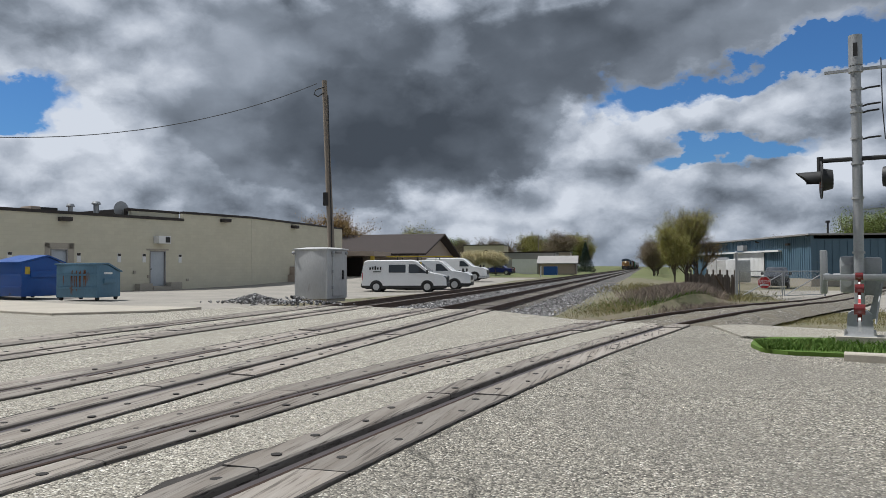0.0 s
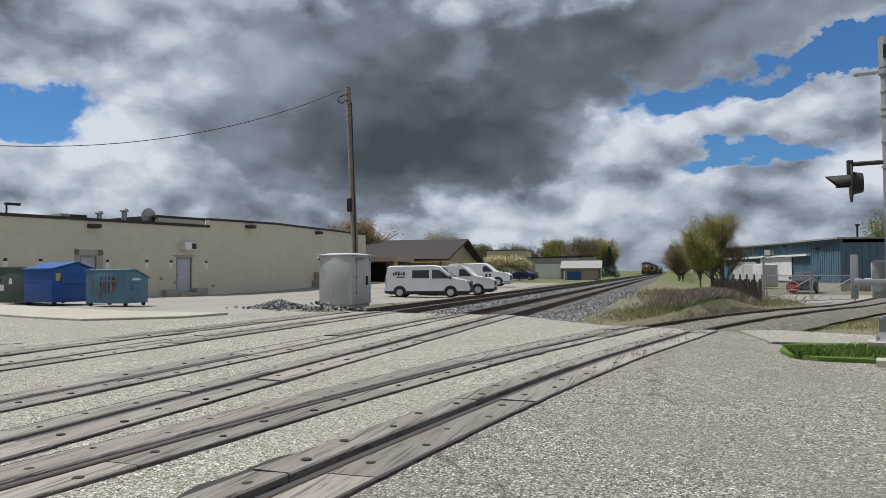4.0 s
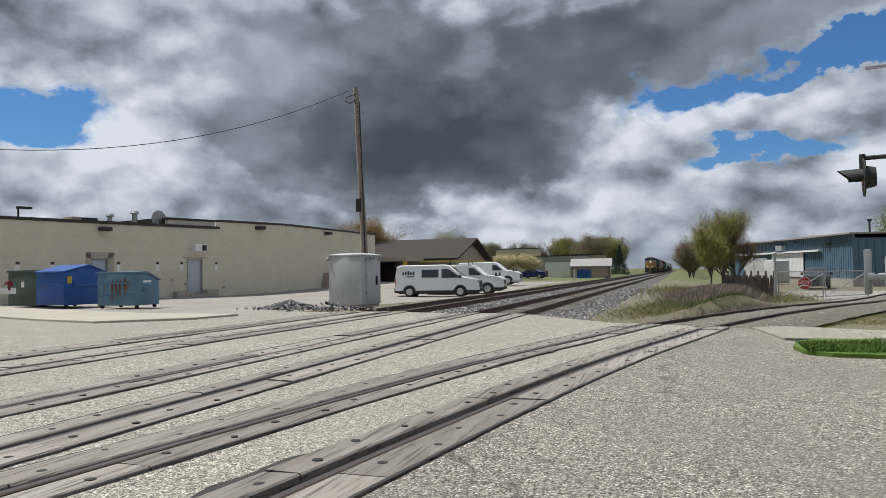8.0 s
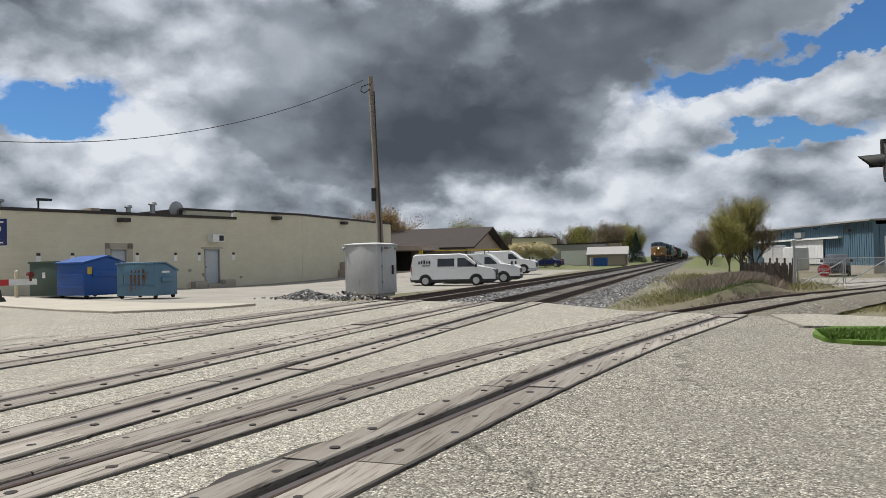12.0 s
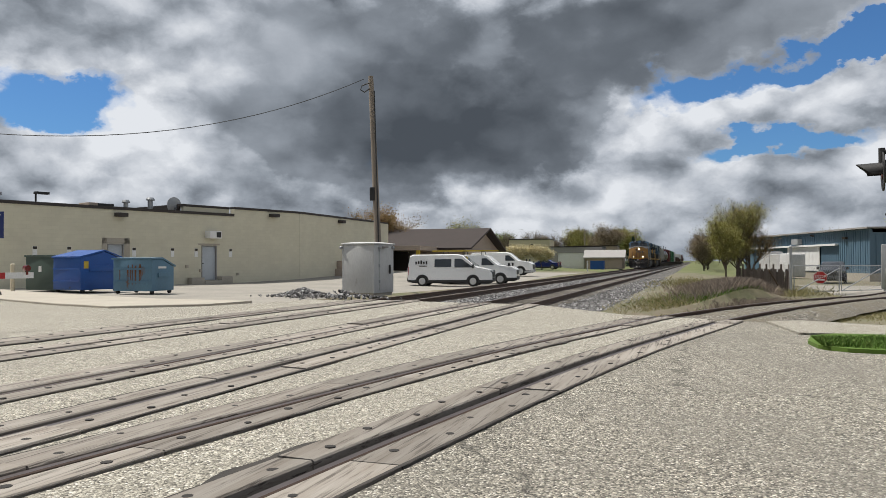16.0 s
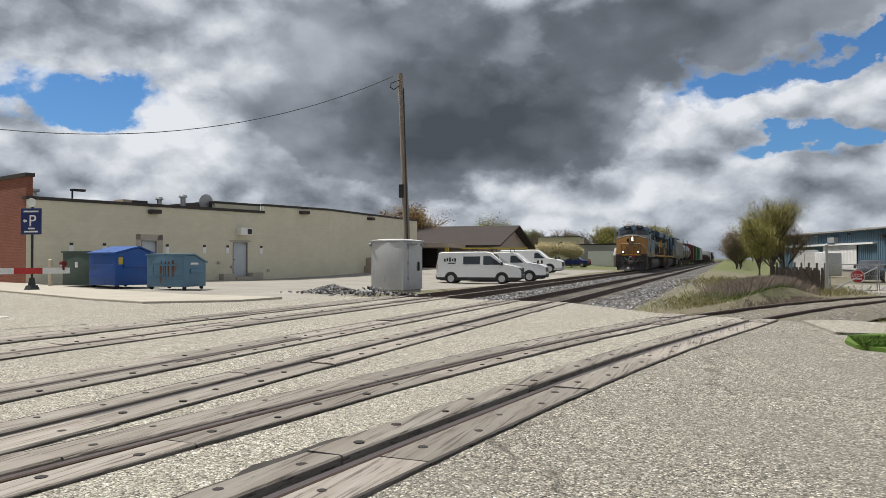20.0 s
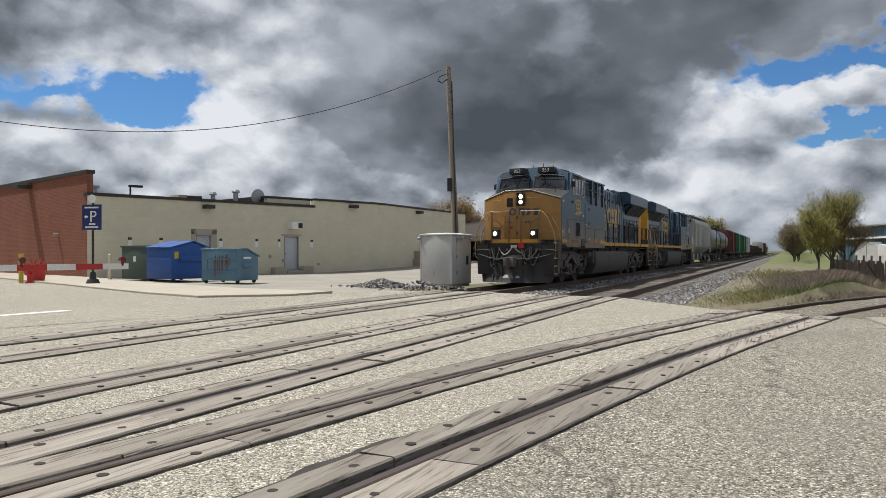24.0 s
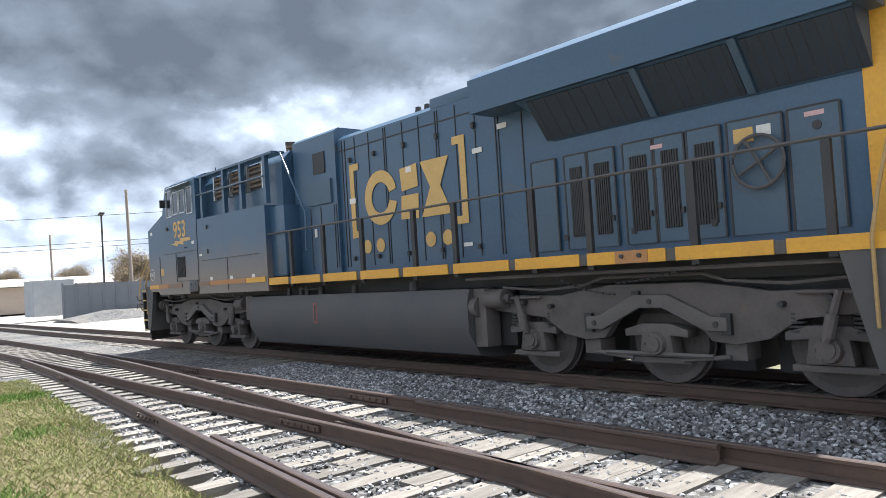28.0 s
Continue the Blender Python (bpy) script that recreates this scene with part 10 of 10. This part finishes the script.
def block_house(name, label, at, wd, dp, h, wall, extra=None):
    t = thing(name, label, "building", at=at)
    bm = fresh()
    holed(bm, 0, wd, 0, h, 0.3, extra or [])
    box(bm, 0, 0.3, 0.3, dp, 0, h)
    box(bm, wd - 0.3, wd, 0.3, dp, 0, h)
    box(bm, 0, wd, dp - 0.3, dp, 0, h)
    part("wall", bm, wall, t)
    part("roof", fresh_box(-0.1, wd + 0.1, -0.1, dp + 0.1, h, h + 0.18), "coping", t)
    return t


tower = block_house("arched_house", "cream flat-topped house with an arched window", facing(-36.5, 146, 0, 5), 8.2, 9, 5.6, "cream")
bm = fresh()
prism(bm, [(4.0, 2.9), (5.2, 2.9), *[(4.6 + 0.6 * math.cos(math.pi * k / 10), 4.1 + 0.6 * math.sin(math.pi * k / 10)) for k in range(11)]], "y", -0.04, -0.02)
part("arched_window", bm, "glass", tower)
garage = block_house("garage_house", "grey workshop with a pale roller door", facing(-25.0, 125, 0, 3), 9.5, 10, 3.6, "siding_grey", [(2.2, 6.5, 0, 2.6)])
part("roller_door", fresh_box(2.2, 6.5, 0.1, 0.16, 0, 2.6), "white", garage)
block_house("flat_house", "flat brown house beyond the workshop", facing(-24.0, 150, 0, 3), 8.5, 10, 4.2, "siding_tan")
gable_house("shed", "small tan shed with a pale roof", facing(-17.5, 120, 0, 3), 6.0, 5, 1.8, 2.9, "siding_tan", "siding_grey", 0.3)
block_house("white_roof_house", "long low house with a white roof edge", facing(-38, 190, 0, 3), 20, 10, 3.8, "siding_grey")
bin2 = thing("recycling_bin", "blue bin beside the far parking lot", "bin", at=pose(-15.6, 112, 0))
part("body", fresh_box(0, 2.0, 0, 1.4, 0.0, 1.3), "dumpster_blue", bin2)
post = thing("marker_post", "thin white marker post beside the track", "post")
part("post", fresh_box(-13.3, -13.15, 92, 92.15, -0.4, 1.3), "white", post)


# ---- the yard by the siding ----
def steel_warehouse():
    t = thing("warehouse", "blue ribbed-steel warehouse with a white sliding door", "building")
    a, b = Vector((5.4, 104.0)), Vector((14.0, 74.0))
    d = (b - a)
    ln = d.length
    fr = facing(a.x, a.y, -0.7, math.degrees(math.atan2(d.y, d.x)))
    bm = fresh()
    holed(bm, 0, ln, 0, 4.7, 0.25, [(14.0, 21.8, 0.9, 3.3)])
    box(bm, ln - 0.25, ln, 0.25, 26, 0, 4.4)
    box(bm, 0, 0.25, 0.25, 26, 0, 4.4)
    box(bm, 0, ln, 26, 26.25, 0, 3.6)
    part("wall", bm, "blue_steel", t, at=fr)
    for k in range(int(ln / 0.42)):
        x = 0.2 + k * 0.42
        if 13.8 < x < 22.0:
            for z0, z1 in ((3.35, 4.6),):
                part("rib", fresh_box(x - 0.05, x + 0.05, -0.05, 0.0, z0, z1), "blue_steel", t, at=fr)
        else:
            part("rib", fresh_box(x - 0.05, x + 0.05, -0.05, 0.0, 0.75, 4.6), "blue_steel", t, at=fr)
    for k in range(36):
        y = 0.6 + k * 0.7
        part("rib", fresh_box(ln, ln + 0.05, y - 0.06, y + 0.06, 0.75, 4.3), "blue_steel", t, at=fr)
    bm = fresh()
    box(bm, -0.1, ln + 0.1, -0.07, 0.3, 0, 0.75)
    box(bm, ln, ln + 0.1, 0.3, 26, 0, 0.75)
    part("plinth", bm, "concrete", t, at=fr)
    bm = fresh()
    box(bm, 14.0, 17.88, -0.16, -0.1, 0.85, 3.3)
    box(bm, 17.92, 21.8, -0.16, -0.1, 0.85, 3.3)
    dr = part("sliding_door", bm, "white", t, "white ribbed sliding doors", at=fr)
    bm = fresh()
    for k in range(24):
        box(bm, 14.1 + k * 0.32, 14.16 + k * 0.32, -0.18, -0.16, 0.9, 3.25)
    part("door_rib", bm, "white", dr)
    bm = fresh()
    box(bm, 2.5, 25.6, -0.4, -0.05, 3.34, 3.52)
    part("door_track", bm, "white", t, "white sliding door track cover", at=fr)
    bm = fresh()
    loft(bm, [[(x, -0.5, 4.72), (x, 10, 4.75), (x, 26.6, 3.5), (x, 26.6, 3.62), (x, 10, 4.9), (x, -0.5, 4.86)] for x in (-0.4, ln + 0.5)])
    part("roof", bm, "siding_grey", t, at=fr)
    bm = fresh()
    box(bm, 15.9, 17.5, -0.5, -0.05, 3.62, 4.2)
    part("wall_cooler", bm, "grey_steel", t, at=fr)
    bm = fresh()
    box(bm, 26.8, 27.4, -0.3, -0.05, 3.9, 4.1)
    cyl(bm, (20.3, -0.4, 4.5), (20.5, -0.1, 4.4), 0.08, n=8)
    part("wall_light", bm, "coping", t, at=fr)
    bm = fresh()
    cyl(bm, (30.4, 2, 4.7), (30.4, 2, 5.9), 0.09, n=8)
    cyl(bm, (30.4, 2, 5.9), (30.4, 2, 6.1), 0.2, n=8)
    part("flue", bm, "black", t, at=fr)


steel_warehouse()
wrap = thing("wrapped_stack", "stack of goods wrapped in grey and white plastic sheet", "stack", at=pose(5.9, 86.6, -0.6, 0, 0, -58))
bm = fresh()
rng = random.Random(9)
for k in range(3):
    box(bm, k * 1.65, k * 1.65 + 1.62, 0, 1.8, 0.1, 2.5 + 0.25 * (k == 0), 0.14)
for v in bm.verts:
    v.co += Vector((rng.uniform(-0.04, 0.04), rng.uniform(-0.04, 0.04), rng.uniform(-0.05, 0.05)))
part("sheet", bm, "plastic_wrap", wrap)


def chain_gate():
    """The yard gate: two wire-mesh leaves between tall posts, one leaf with the stop sign."""
    a, b = Vector((4.35, 43.6, -0.62)), Vector((10.2, 50.6, -0.66))
    d = (b - a)
    t = thing("yard_gate", "galvanised chain-link gate across the siding", "gate")
    for p, h in ((a, 2.55), (b, 2.0)):
        bm = fresh()
        cyl(bm, p, p + Vector((0, 0, h)), 0.07, n=12)
        ball(bm, p + Vector((0, 0, h)), 0.09, 2)
        part("gate_post", bm, "galvanised", t)
    for f0, f1 in ((0.03, 0.49), (0.51, 0.97)):
        p, q = a + d * f0, a + d * f1
        up, lo = Vector((0, 0, 1.55)), Vector((0, 0, 0.12))
        bm = fresh()
        for s, e in ((p + lo, p + up), (q + lo, q + up), (p + up, q + up), (p + lo, q + lo), (p + lo, q + up * 0.9)):
            tube(bm, [s, e], 0.028, 6)
        leaf = part("gate_leaf", bm, "galvanised", t)
        bm = fresh()
        n = 26
        for k in range(n):
            s = p.lerp(q, k / n)
            e = p.lerp(q, min(1, (k + 5) / n))
            tube(bm, [s + lo, e + up], 0.004, 3)
            tube(bm, [e + lo, s + up], 0.004, 3)
        part("wire_mesh", bm, "galvanised", leaf)
    s = a + d * 0.3 + Vector((-0.06, -0.08, 0.9))
    sign = thing("stop_sign", "red octagonal stop sign wired to the yard gate", "sign", at=pose(*s, 0, 0, -8))
    bm = fresh()
    prism(bm, [(0.37 * math.cos(math.radians(22.5 + 45 * k)), 0.37 * math.sin(math.radians(22.5 + 45 * k))) for k in range(8)], "y", -0.012, 0.0)
    part("white_rim", bm, "white", sign)
    bm = fresh()
    prism(bm, [(0.345 * math.cos(math.radians(22.5 + 45 * k)), 0.345 * math.sin(math.radians(22.5 + 45 * k))) for k in range(8)], "y", -0.018, -0.012)
    part("face", bm, "red", sign)
    words("STOP", 0.24, pose(0, -0.022, -0.03) @ SOUTH, "white", sign, "word")
    bm = fresh()
    box(bm, -0.22, 0.22, -0.022, -0.018, -0.17, -0.1)
    part("bar", bm, "white", sign)
    # old fence running back along the mound
    f = thing("old_fence", "dark weathered fence with slats behind the mound", "fence")
    for k in range(46):
        x, y = 4.2 - k * 0.042, 43.9 + k * 0.30
        h = 1.25 + 0.25 * math.sin(k * 1.7) * 0.4
        bm = fresh()
        lean = 0.06 * math.sin(k * 2.3)
        prism(bm, [(x - 0.06, -0.7), (x + 0.06, -0.7), (x + 0.06 + lean, h - 0.6), (x - 0.06 + lean, h - 0.62)], "y", y, y + 0.02)
        part("slat", bm, "fence_wood", f)
    for k in range(9):
        x, y = 4.3 - k * 0.24, 43.8 + k * 1.7
        part("post", fresh_box(x - 0.05, x + 0.05, y - 0.05, y + 0.05, -0.7, 1.0), "fence_wood", f)
    bm = fresh()
    tube(bm, [(3.0, 40.5, 0.75), (3.9, 42.6, -0.55)], 0.05, 6)
    part("brace", bm, "rail", f)


chain_gate()
rock = solo("rock", ball(fresh(), (0, 0, 0.08), 0.16, 2, (1.4, 0.9, 0.8)), "white", "pale rock lying beside the siding", "rock", at=pose(2.95, 23.6, ground_z(2.95, 23.6), 0, 0, 20))


# ---- south side, past the crossing ----
def panel_fence():
    f = thing("panel_fence", "grey steel panel fence with posts beyond the tracks", "fence")
    a, b = Vector((-14.7, -59.5, -0.25)), Vector((-31.0, -54.0, -0.25))
    n = 19
    for k in range(n):
        p, q = a.lerp(b, k / n), a.lerp(b, (k + 1) / n)
        bm = fresh()
        d = (q - p).normalized() * 0.05
        loft(bm, [[p + d, p + d + Vector((0, 0.04, 0)), p + d + Vector((0, 0.04, 2.65)), p + d + Vector((0, 0, 2.65))], [q - d, q - d + Vector((0, 0.04, 0)), q - d + Vector((0, 0.04, 2.65)), q - d + Vector((0, 0, 2.65))]])
        part("panel", bm, "fence_grey", f)
        part("post", fresh_box(p.x - 0.06, p.x + 0.06, p.y + 0.0, p.y + 0.12, -0.3, 2.55), "fence_wood" if k % 9 == 8 else "fence_grey", f)
    return f


panel_fence()


def lot_lamp(x, y, h, turn):
    t = thing("lot_lamp", "tall dark parking lot lamp with two flat heads", "street lamp", "lot lamps", at=pose(x, y, -0.2, 0, 0, turn))
    bm = fresh()
    cyl(bm, (0, 0, 0), (0, 0, h), 0.09, 0.07, n=12)
    part("post", bm, "coping", t)
    for s in (-1, 1):
        bm = fresh()
        box(bm, *sorted((s * 0.12, s * 0.75)), -0.2, 0.2, h - 0.1, h + 0.05, 0.02)
        part("head", bm, "coping", t)


lot_lamp(-15.9, -26.8, 7.4, 60)
lot_lamp(-19.5, -66.0, 8.6, 80)
lot_lamp(-26.0, -5.0, 10.1, 70)
for (x, y, h) in ((-19.4, -58.5, 9.5), (-27, -38, 10.8), (-33, -52, 10.8), (-21, -90, 8.5)):
    utility_pole("utility_pole", "grey wooden utility pole with crossarms", (x, y, -0.3), (x + 0.15, y, h), 0.15, [(0.5, 1.1, 0.4), (1.5, 1.0, 0.4)] if x < -22 else [])
for z in (6.2, 6.6, 8.8):
    cable((-60, -40, z + 1), (30, -95, z), 1.2, 0.02)
shed = block_house("long_shed", "long pale shed with a ribbed metal roof", facing(-12, -92, 0, 180 - 3), 22, 10, 2.9, "siding_tan")
bm = fresh()
for k in range(22):
    loft(bm, [[(x, -0.6, 2.95), (x, 10.5, 4.0), (x, 10.5, 4.06), (x, -0.6, 3.02)] for x in (k * 1.0, k * 1.0 + 0.9)])
part("ribbed_roof", bm, "pale_paint", shed)
shop("brick_block", "two-storey pink brick house with dark windows", facing(-23.0, -40.0, 0, 118), 14, 7.2, "pale_brick", None, 10, (0.05, 0.15), ((0.1, 0.2, 0.62, 1.0), (0.3, 0.4, 0.62, 1.0), (0.5, 0.6, 0.62, 1.0), (0.7, 0.8, 0.62, 1.0), (0.3, 0.45, 0.1, 0.4)))
can = thing("storage_box", "pale grey storage container behind the fence end", "container", at=pose(-16.0, -64.5, -0.2, 0, 0, 4))
part("body", fresh_box(0, 2.9, 0, 2.4, 0.35, 3.1), "grey_steel", can)
bm = fresh()
loft(bm, [[(x, -58.8 + 0.3 * (x + 14), -0.3), (x, -50.5 + 0.3 * (x + 14), -0.3), (x, -53.0 + 0.3 * (x + 14), h), (x, -56.5 + 0.3 * (x + 14), h)] for x, h in ((-30, 0.1), (-26, 0.45), (-21, 0.3), (-17, 0.4), (-13.6, -0.05))])
solo("gravel_bank", bm, "ballast", "low bank of dark gravel before the fence", "gravel", kind="structure")
pile = rubble(-20.5, -12.5, 400, 2.0, 12, -0.05, (0.06, 0.2), "heap of dark gravel beside the fence")


# ---- trees and scrub ----
tree("budding tree with thin yellow-green leaves on the bank", (2.4, 58, -0.3), 6.0, 0.72, "leaf_spring", 4, 0.04, 0.2, 3, 4, 0.11, 0.12, 4)
tree("budding tree with thin yellow-green leaves on the bank", (1.5, 56.0, -0.2), 4.4, 0.60, "leaf_spring", 4, 0.045, 0.2, 7, 4, 0.08, 0.10, 3)
tree("budding tree with brownish young leaves on the bank", (3.3, 59.5, -0.4), 5.7, 0.60, "leaf_rust", 3, 0.035, 0.2, 13, 4, 0.10, 0.12, 4)
rng = random.Random(21)
BIG = [tree("bare-branched tree beside the line with opening buds", (0, 0, 0), 8.0, 0.9, lf, 9, 0.085, 0.5, sd, 3, 0.16, 0.15, 5, group="trees along the line") for lf, sd in (("leaf_brown", 31), ("leaf_spring", 32), ("leaf_brown", 33), ("leaf_green", 34))]
spots = []
for k in range(26):
    y = 125 + k * 11
    spots.append((rng.uniform(0.4, 1.6) + k * 0.12, y, rng.uniform(0.55, 0.8) + k * 0.012))
    if k > 7:
        spots.append((rng.uniform(6, 10) + k * 0.1, y + 5, rng.uniform(0.8, 1.1)))
for k in range(30):
    spots.append((-16 - rng.uniform(0, 20) - k * 0.6, 215 + k * 6, rng.uniform(0.9, 1.6)))
for k in range(16):
    spots.append((-45 - k * 9 + rng.uniform(-3, 3), 200 + rng.uniform(-20, 40), rng.uniform(0.9, 1.4)))
for k in range(14):
    spots.append((24 + k * 6 + rng.uniform(-3, 3), 120 + rng.uniform(-14, 30), rng.uniform(0.9, 1.3)))
for k in range(12):
    spots.append((-30 - k * 11 + rng.uniform(-4, 4), -125 + rng.uniform(-20, 20), rng.uniform(0.7, 1.0)))
for k in range(12):
    spots.append((-130 - rng.uniform(0, 25), -40 + k * 10 + rng.uniform(-4, 4), rng.uniform(1.0, 1.5)))
for k, (x, y, s) in enumerate(spots):
    src = BIG[k % 4]
    m = pose(x, y, ground_z(x, y) - 0.1, 0, 0, rng.uniform(0, 360)) @ Matrix.Diagonal((s, s, s * rng.uniform(0.85, 1.1), 1))
    if k < 4:
        src.matrix_basis = m
    else:
        c = copy_thing(src, m)
        c.matrix_basis = m
tree("rounded tree with warm rust-coloured buds behind the store", (-33, 76, 0), 7.4, 1.0, "leaf_rust", 9, 0.075, 0.4, 41, 3, 0.16, 0.2, 5)
tree("leafy green tree behind the store", (-29.5, 92, 0), 6.6, 1.0, "leaf_spring", 10, 0.075, 0.4, 42, 3, 0.16, 0.2, 5)
tree("leafy green tree beyond the yard", (31, 84, -0.5), 7.0, 1.0, "leaf_spring", 11, 0.08, 0.45, 43, 3, 0.16, 0.15, 5)
for k, x in enumerate((-31, -27.5, -24, -21)):
    tree("small tree covered in cream blossom before the houses", (x, 98 + k * 1.5, 0), 3.4, 1.3, "blossom", 11, 0.075, 0.26, 50 + k, 3, 0.09, 0.2, 5, group="blossom trees")
for k, (x, y) in enumerate(((-30, 165), (-37, 168), (-44, 172), (-52, 170))):
    tree("bare spreading tree behind the houses", (x, y, 0), 8.5, 1.0, "leaf_brown", 1, 0.06, 0.3, 60 + k, 4, 0.2, 0.2, 4, group="bare trees")
for k, (x, y) in enumerate(((-24, -75), (-28, -80), (-38, -70), (-20, -110))):
    tree("bare brown tree beyond the fence", (x, y, 0), 6.0, 1.0, "leaf_brown", 2, 0.08, 0.3, 70 + k, 4, 0.14, 0.2, 4, group="bare trees")
tree("young street tree with bare twigs", (-52.5, 25.6, 0.1), 4.6, 0.6, "leaf_spring", 1, 0.05, 0.2, 80, 3, 0.06, 0.3, 4)
tree("round green tree at the end of the street", (-150, 62, 0), 11, 1.1, "leaf_green", 8, 0.3, 0.7, 81, 3, 0.25, 0.2, 5)


def spruce(x, y, h):
    t = thing("spruce", "dark green spruce beside the line", "tree", at=pose(x, y, 0))
    bm = fresh()
    cyl(bm, (0, 0, 0), (0, 0, h), 0.16, 0.02, n=8)
    part("trunk", bm, "bark", t)
    rng = random.Random(4)
    tips = []
    for k in range(900):
        f = rng.random() ** 0.7
        z = h * (0.08 + 0.92 * (1 - f))
        r = 0.36 * h * f * rng.uniform(0.35, 1.0)
        a = rng.uniform(0, 6.3)
        tips.append(Vector((math.cos(a) * r, math.sin(a) * r, z - r * 0.25)))
    o = new("crown", leaves_mesh("crown", tips, 5, 0.15, 0.12, "leaf_spruce", 5, 0.35))
    o.parent = t


spruce(-13.6, 165, 6.6)
utility_pole("utility_pole", "wooden utility pole with crossarms beyond the spruce", (-13.9, 176, 0), (-13.9, 176, 8.6), 0.14, [(0.5, 1.0, 0), (1.3, 1.2, 0)])
utility_pole("utility_pole", "wooden utility pole beyond the houses", (-29, 200, 0), (-29, 200, 10), 0.16, [(0.4, 1.1, 0)])


def scrub(seed, cx, cy, rx, ry, count, h, material, label, width=0.006, lean=0.5, skip=None):
    rng = random.Random(seed)
    spots = []
    while len(spots) < count:
        x, y = rng.gauss(cx, rx), rng.gauss(cy, ry)
        if abs(x - third(y)) < 1.0 or x < SECOND + 1.9 or (skip and skip(x, y)):
            continue
        spots.append((x, y))
    return tufts("scrub", label, material, spots, h, seed, width, lean, ground_z)


scrub(1, 1.1, 31, 0.9, 3.8, 16000, 0.34, "twig", "dry grey-brown brush on the bank", 0.003, 0.35, lambda x, y: y < 22.5)
scrub(2, 0.7, 27.0, 0.9, 2.0, 9000, 0.14, "blade", "fresh green weeds on the bank", 0.005, 0.5, lambda x, y: y < 21.5)
scrub(3, -1.0, 24, 0.7, 3.0, 4000, 0.12, "blade_dry", "dry weeds beside the ballast", 0.006, 0.6, lambda x, y: y < 18.5)
scrub(4, 6.0, 22.0, 3.6, 3.4, 20000, 0.06, "blade_dry", "rough dry grass beyond the footpath", 0.005, 0.7, lambda x, y: y < 16.6 - 0.3 * (x - 1.5))
scrub(5, 2.0, 45.0, 2.0, 6.0, 7000, 0.32, "blade_dry", "tall dry weeds along the old fence", 0.007, 0.4, lambda x, y: y < 34)
# the verge
rng = random.Random(6)
spots = []
while len(spots) < 16000:
    s, v = rng.random() ** 1.6 * 18, rng.uniform(0.06, 1.0)
    x = 1.25 + s
    y = (11.3 - 0.3 * (x - 1.3)) + v * min(2.0, 0.75 + s * 0.9)
    spots.append((x, y))
tufts("grass", "mown bright green grass on the verge", "blade", spots, 0.085, 6, 0.006, 0.45, lambda x, y: 0.045)
# grass beside the turnout, where the camera stands
rng = random.Random(7)
spots, dry = [], []
while len(spots) + len(dry) < 45000:
    y = -2.3 - 15 * rng.random() ** 1.2
    x = third(y) + 1.30 + abs(rng.gauss(0, 1.5)) + 0.12 * noise.noise((y * 1.7, 3, 1))
    n = noise.noise((x * 0.9, y * 0.6, 9))
    (spots if n + rng.gauss(0, 0.12) > 0.30 else dry).append((x, y))
tufts("grass", "patches of green grass beside the turnout", "blade", spots, 0.09, 8, 0.004, 0.5, ground_z)
tufts("grass", "short dry yellow grass beside the turnout", "blade_straw", dry, 0.055, 9, 0.004, 0.8, ground_z)


# ---- what moves ----
# the lead locomotive's first axle along the line, second by second
RUN = [(0, 324.2), (11, 188.4), (17, 114.2), (20, 77.0), (24, 27.75), (25, 15.75), (26, 3.71), (27, -8.46), (28, -20.79)]


def run_at(t):
    return spline(RUN, t)


def motions():
    times = sorted({0, 28, *[k * 0.5 for k in range(57)]})
    for ob, off, turn in TRAIN:
        walk(ob, [(t, pose(MAIN, run_at(t) + off, 0, 0, 0, turn)) for t in times])
    for k, ob in enumerate(lead_sets):
        y = AXLES[k]
        rows = []
        for f in range(0, 28 * FPS + 1):
            t = f / FPS
            rows.append((t, pose(0, y, WHEEL_R, math.degrees((run_at(t) - run_at(28)) / WHEEL_R), 0, 0)))
        walk(ob, rows)


motions()
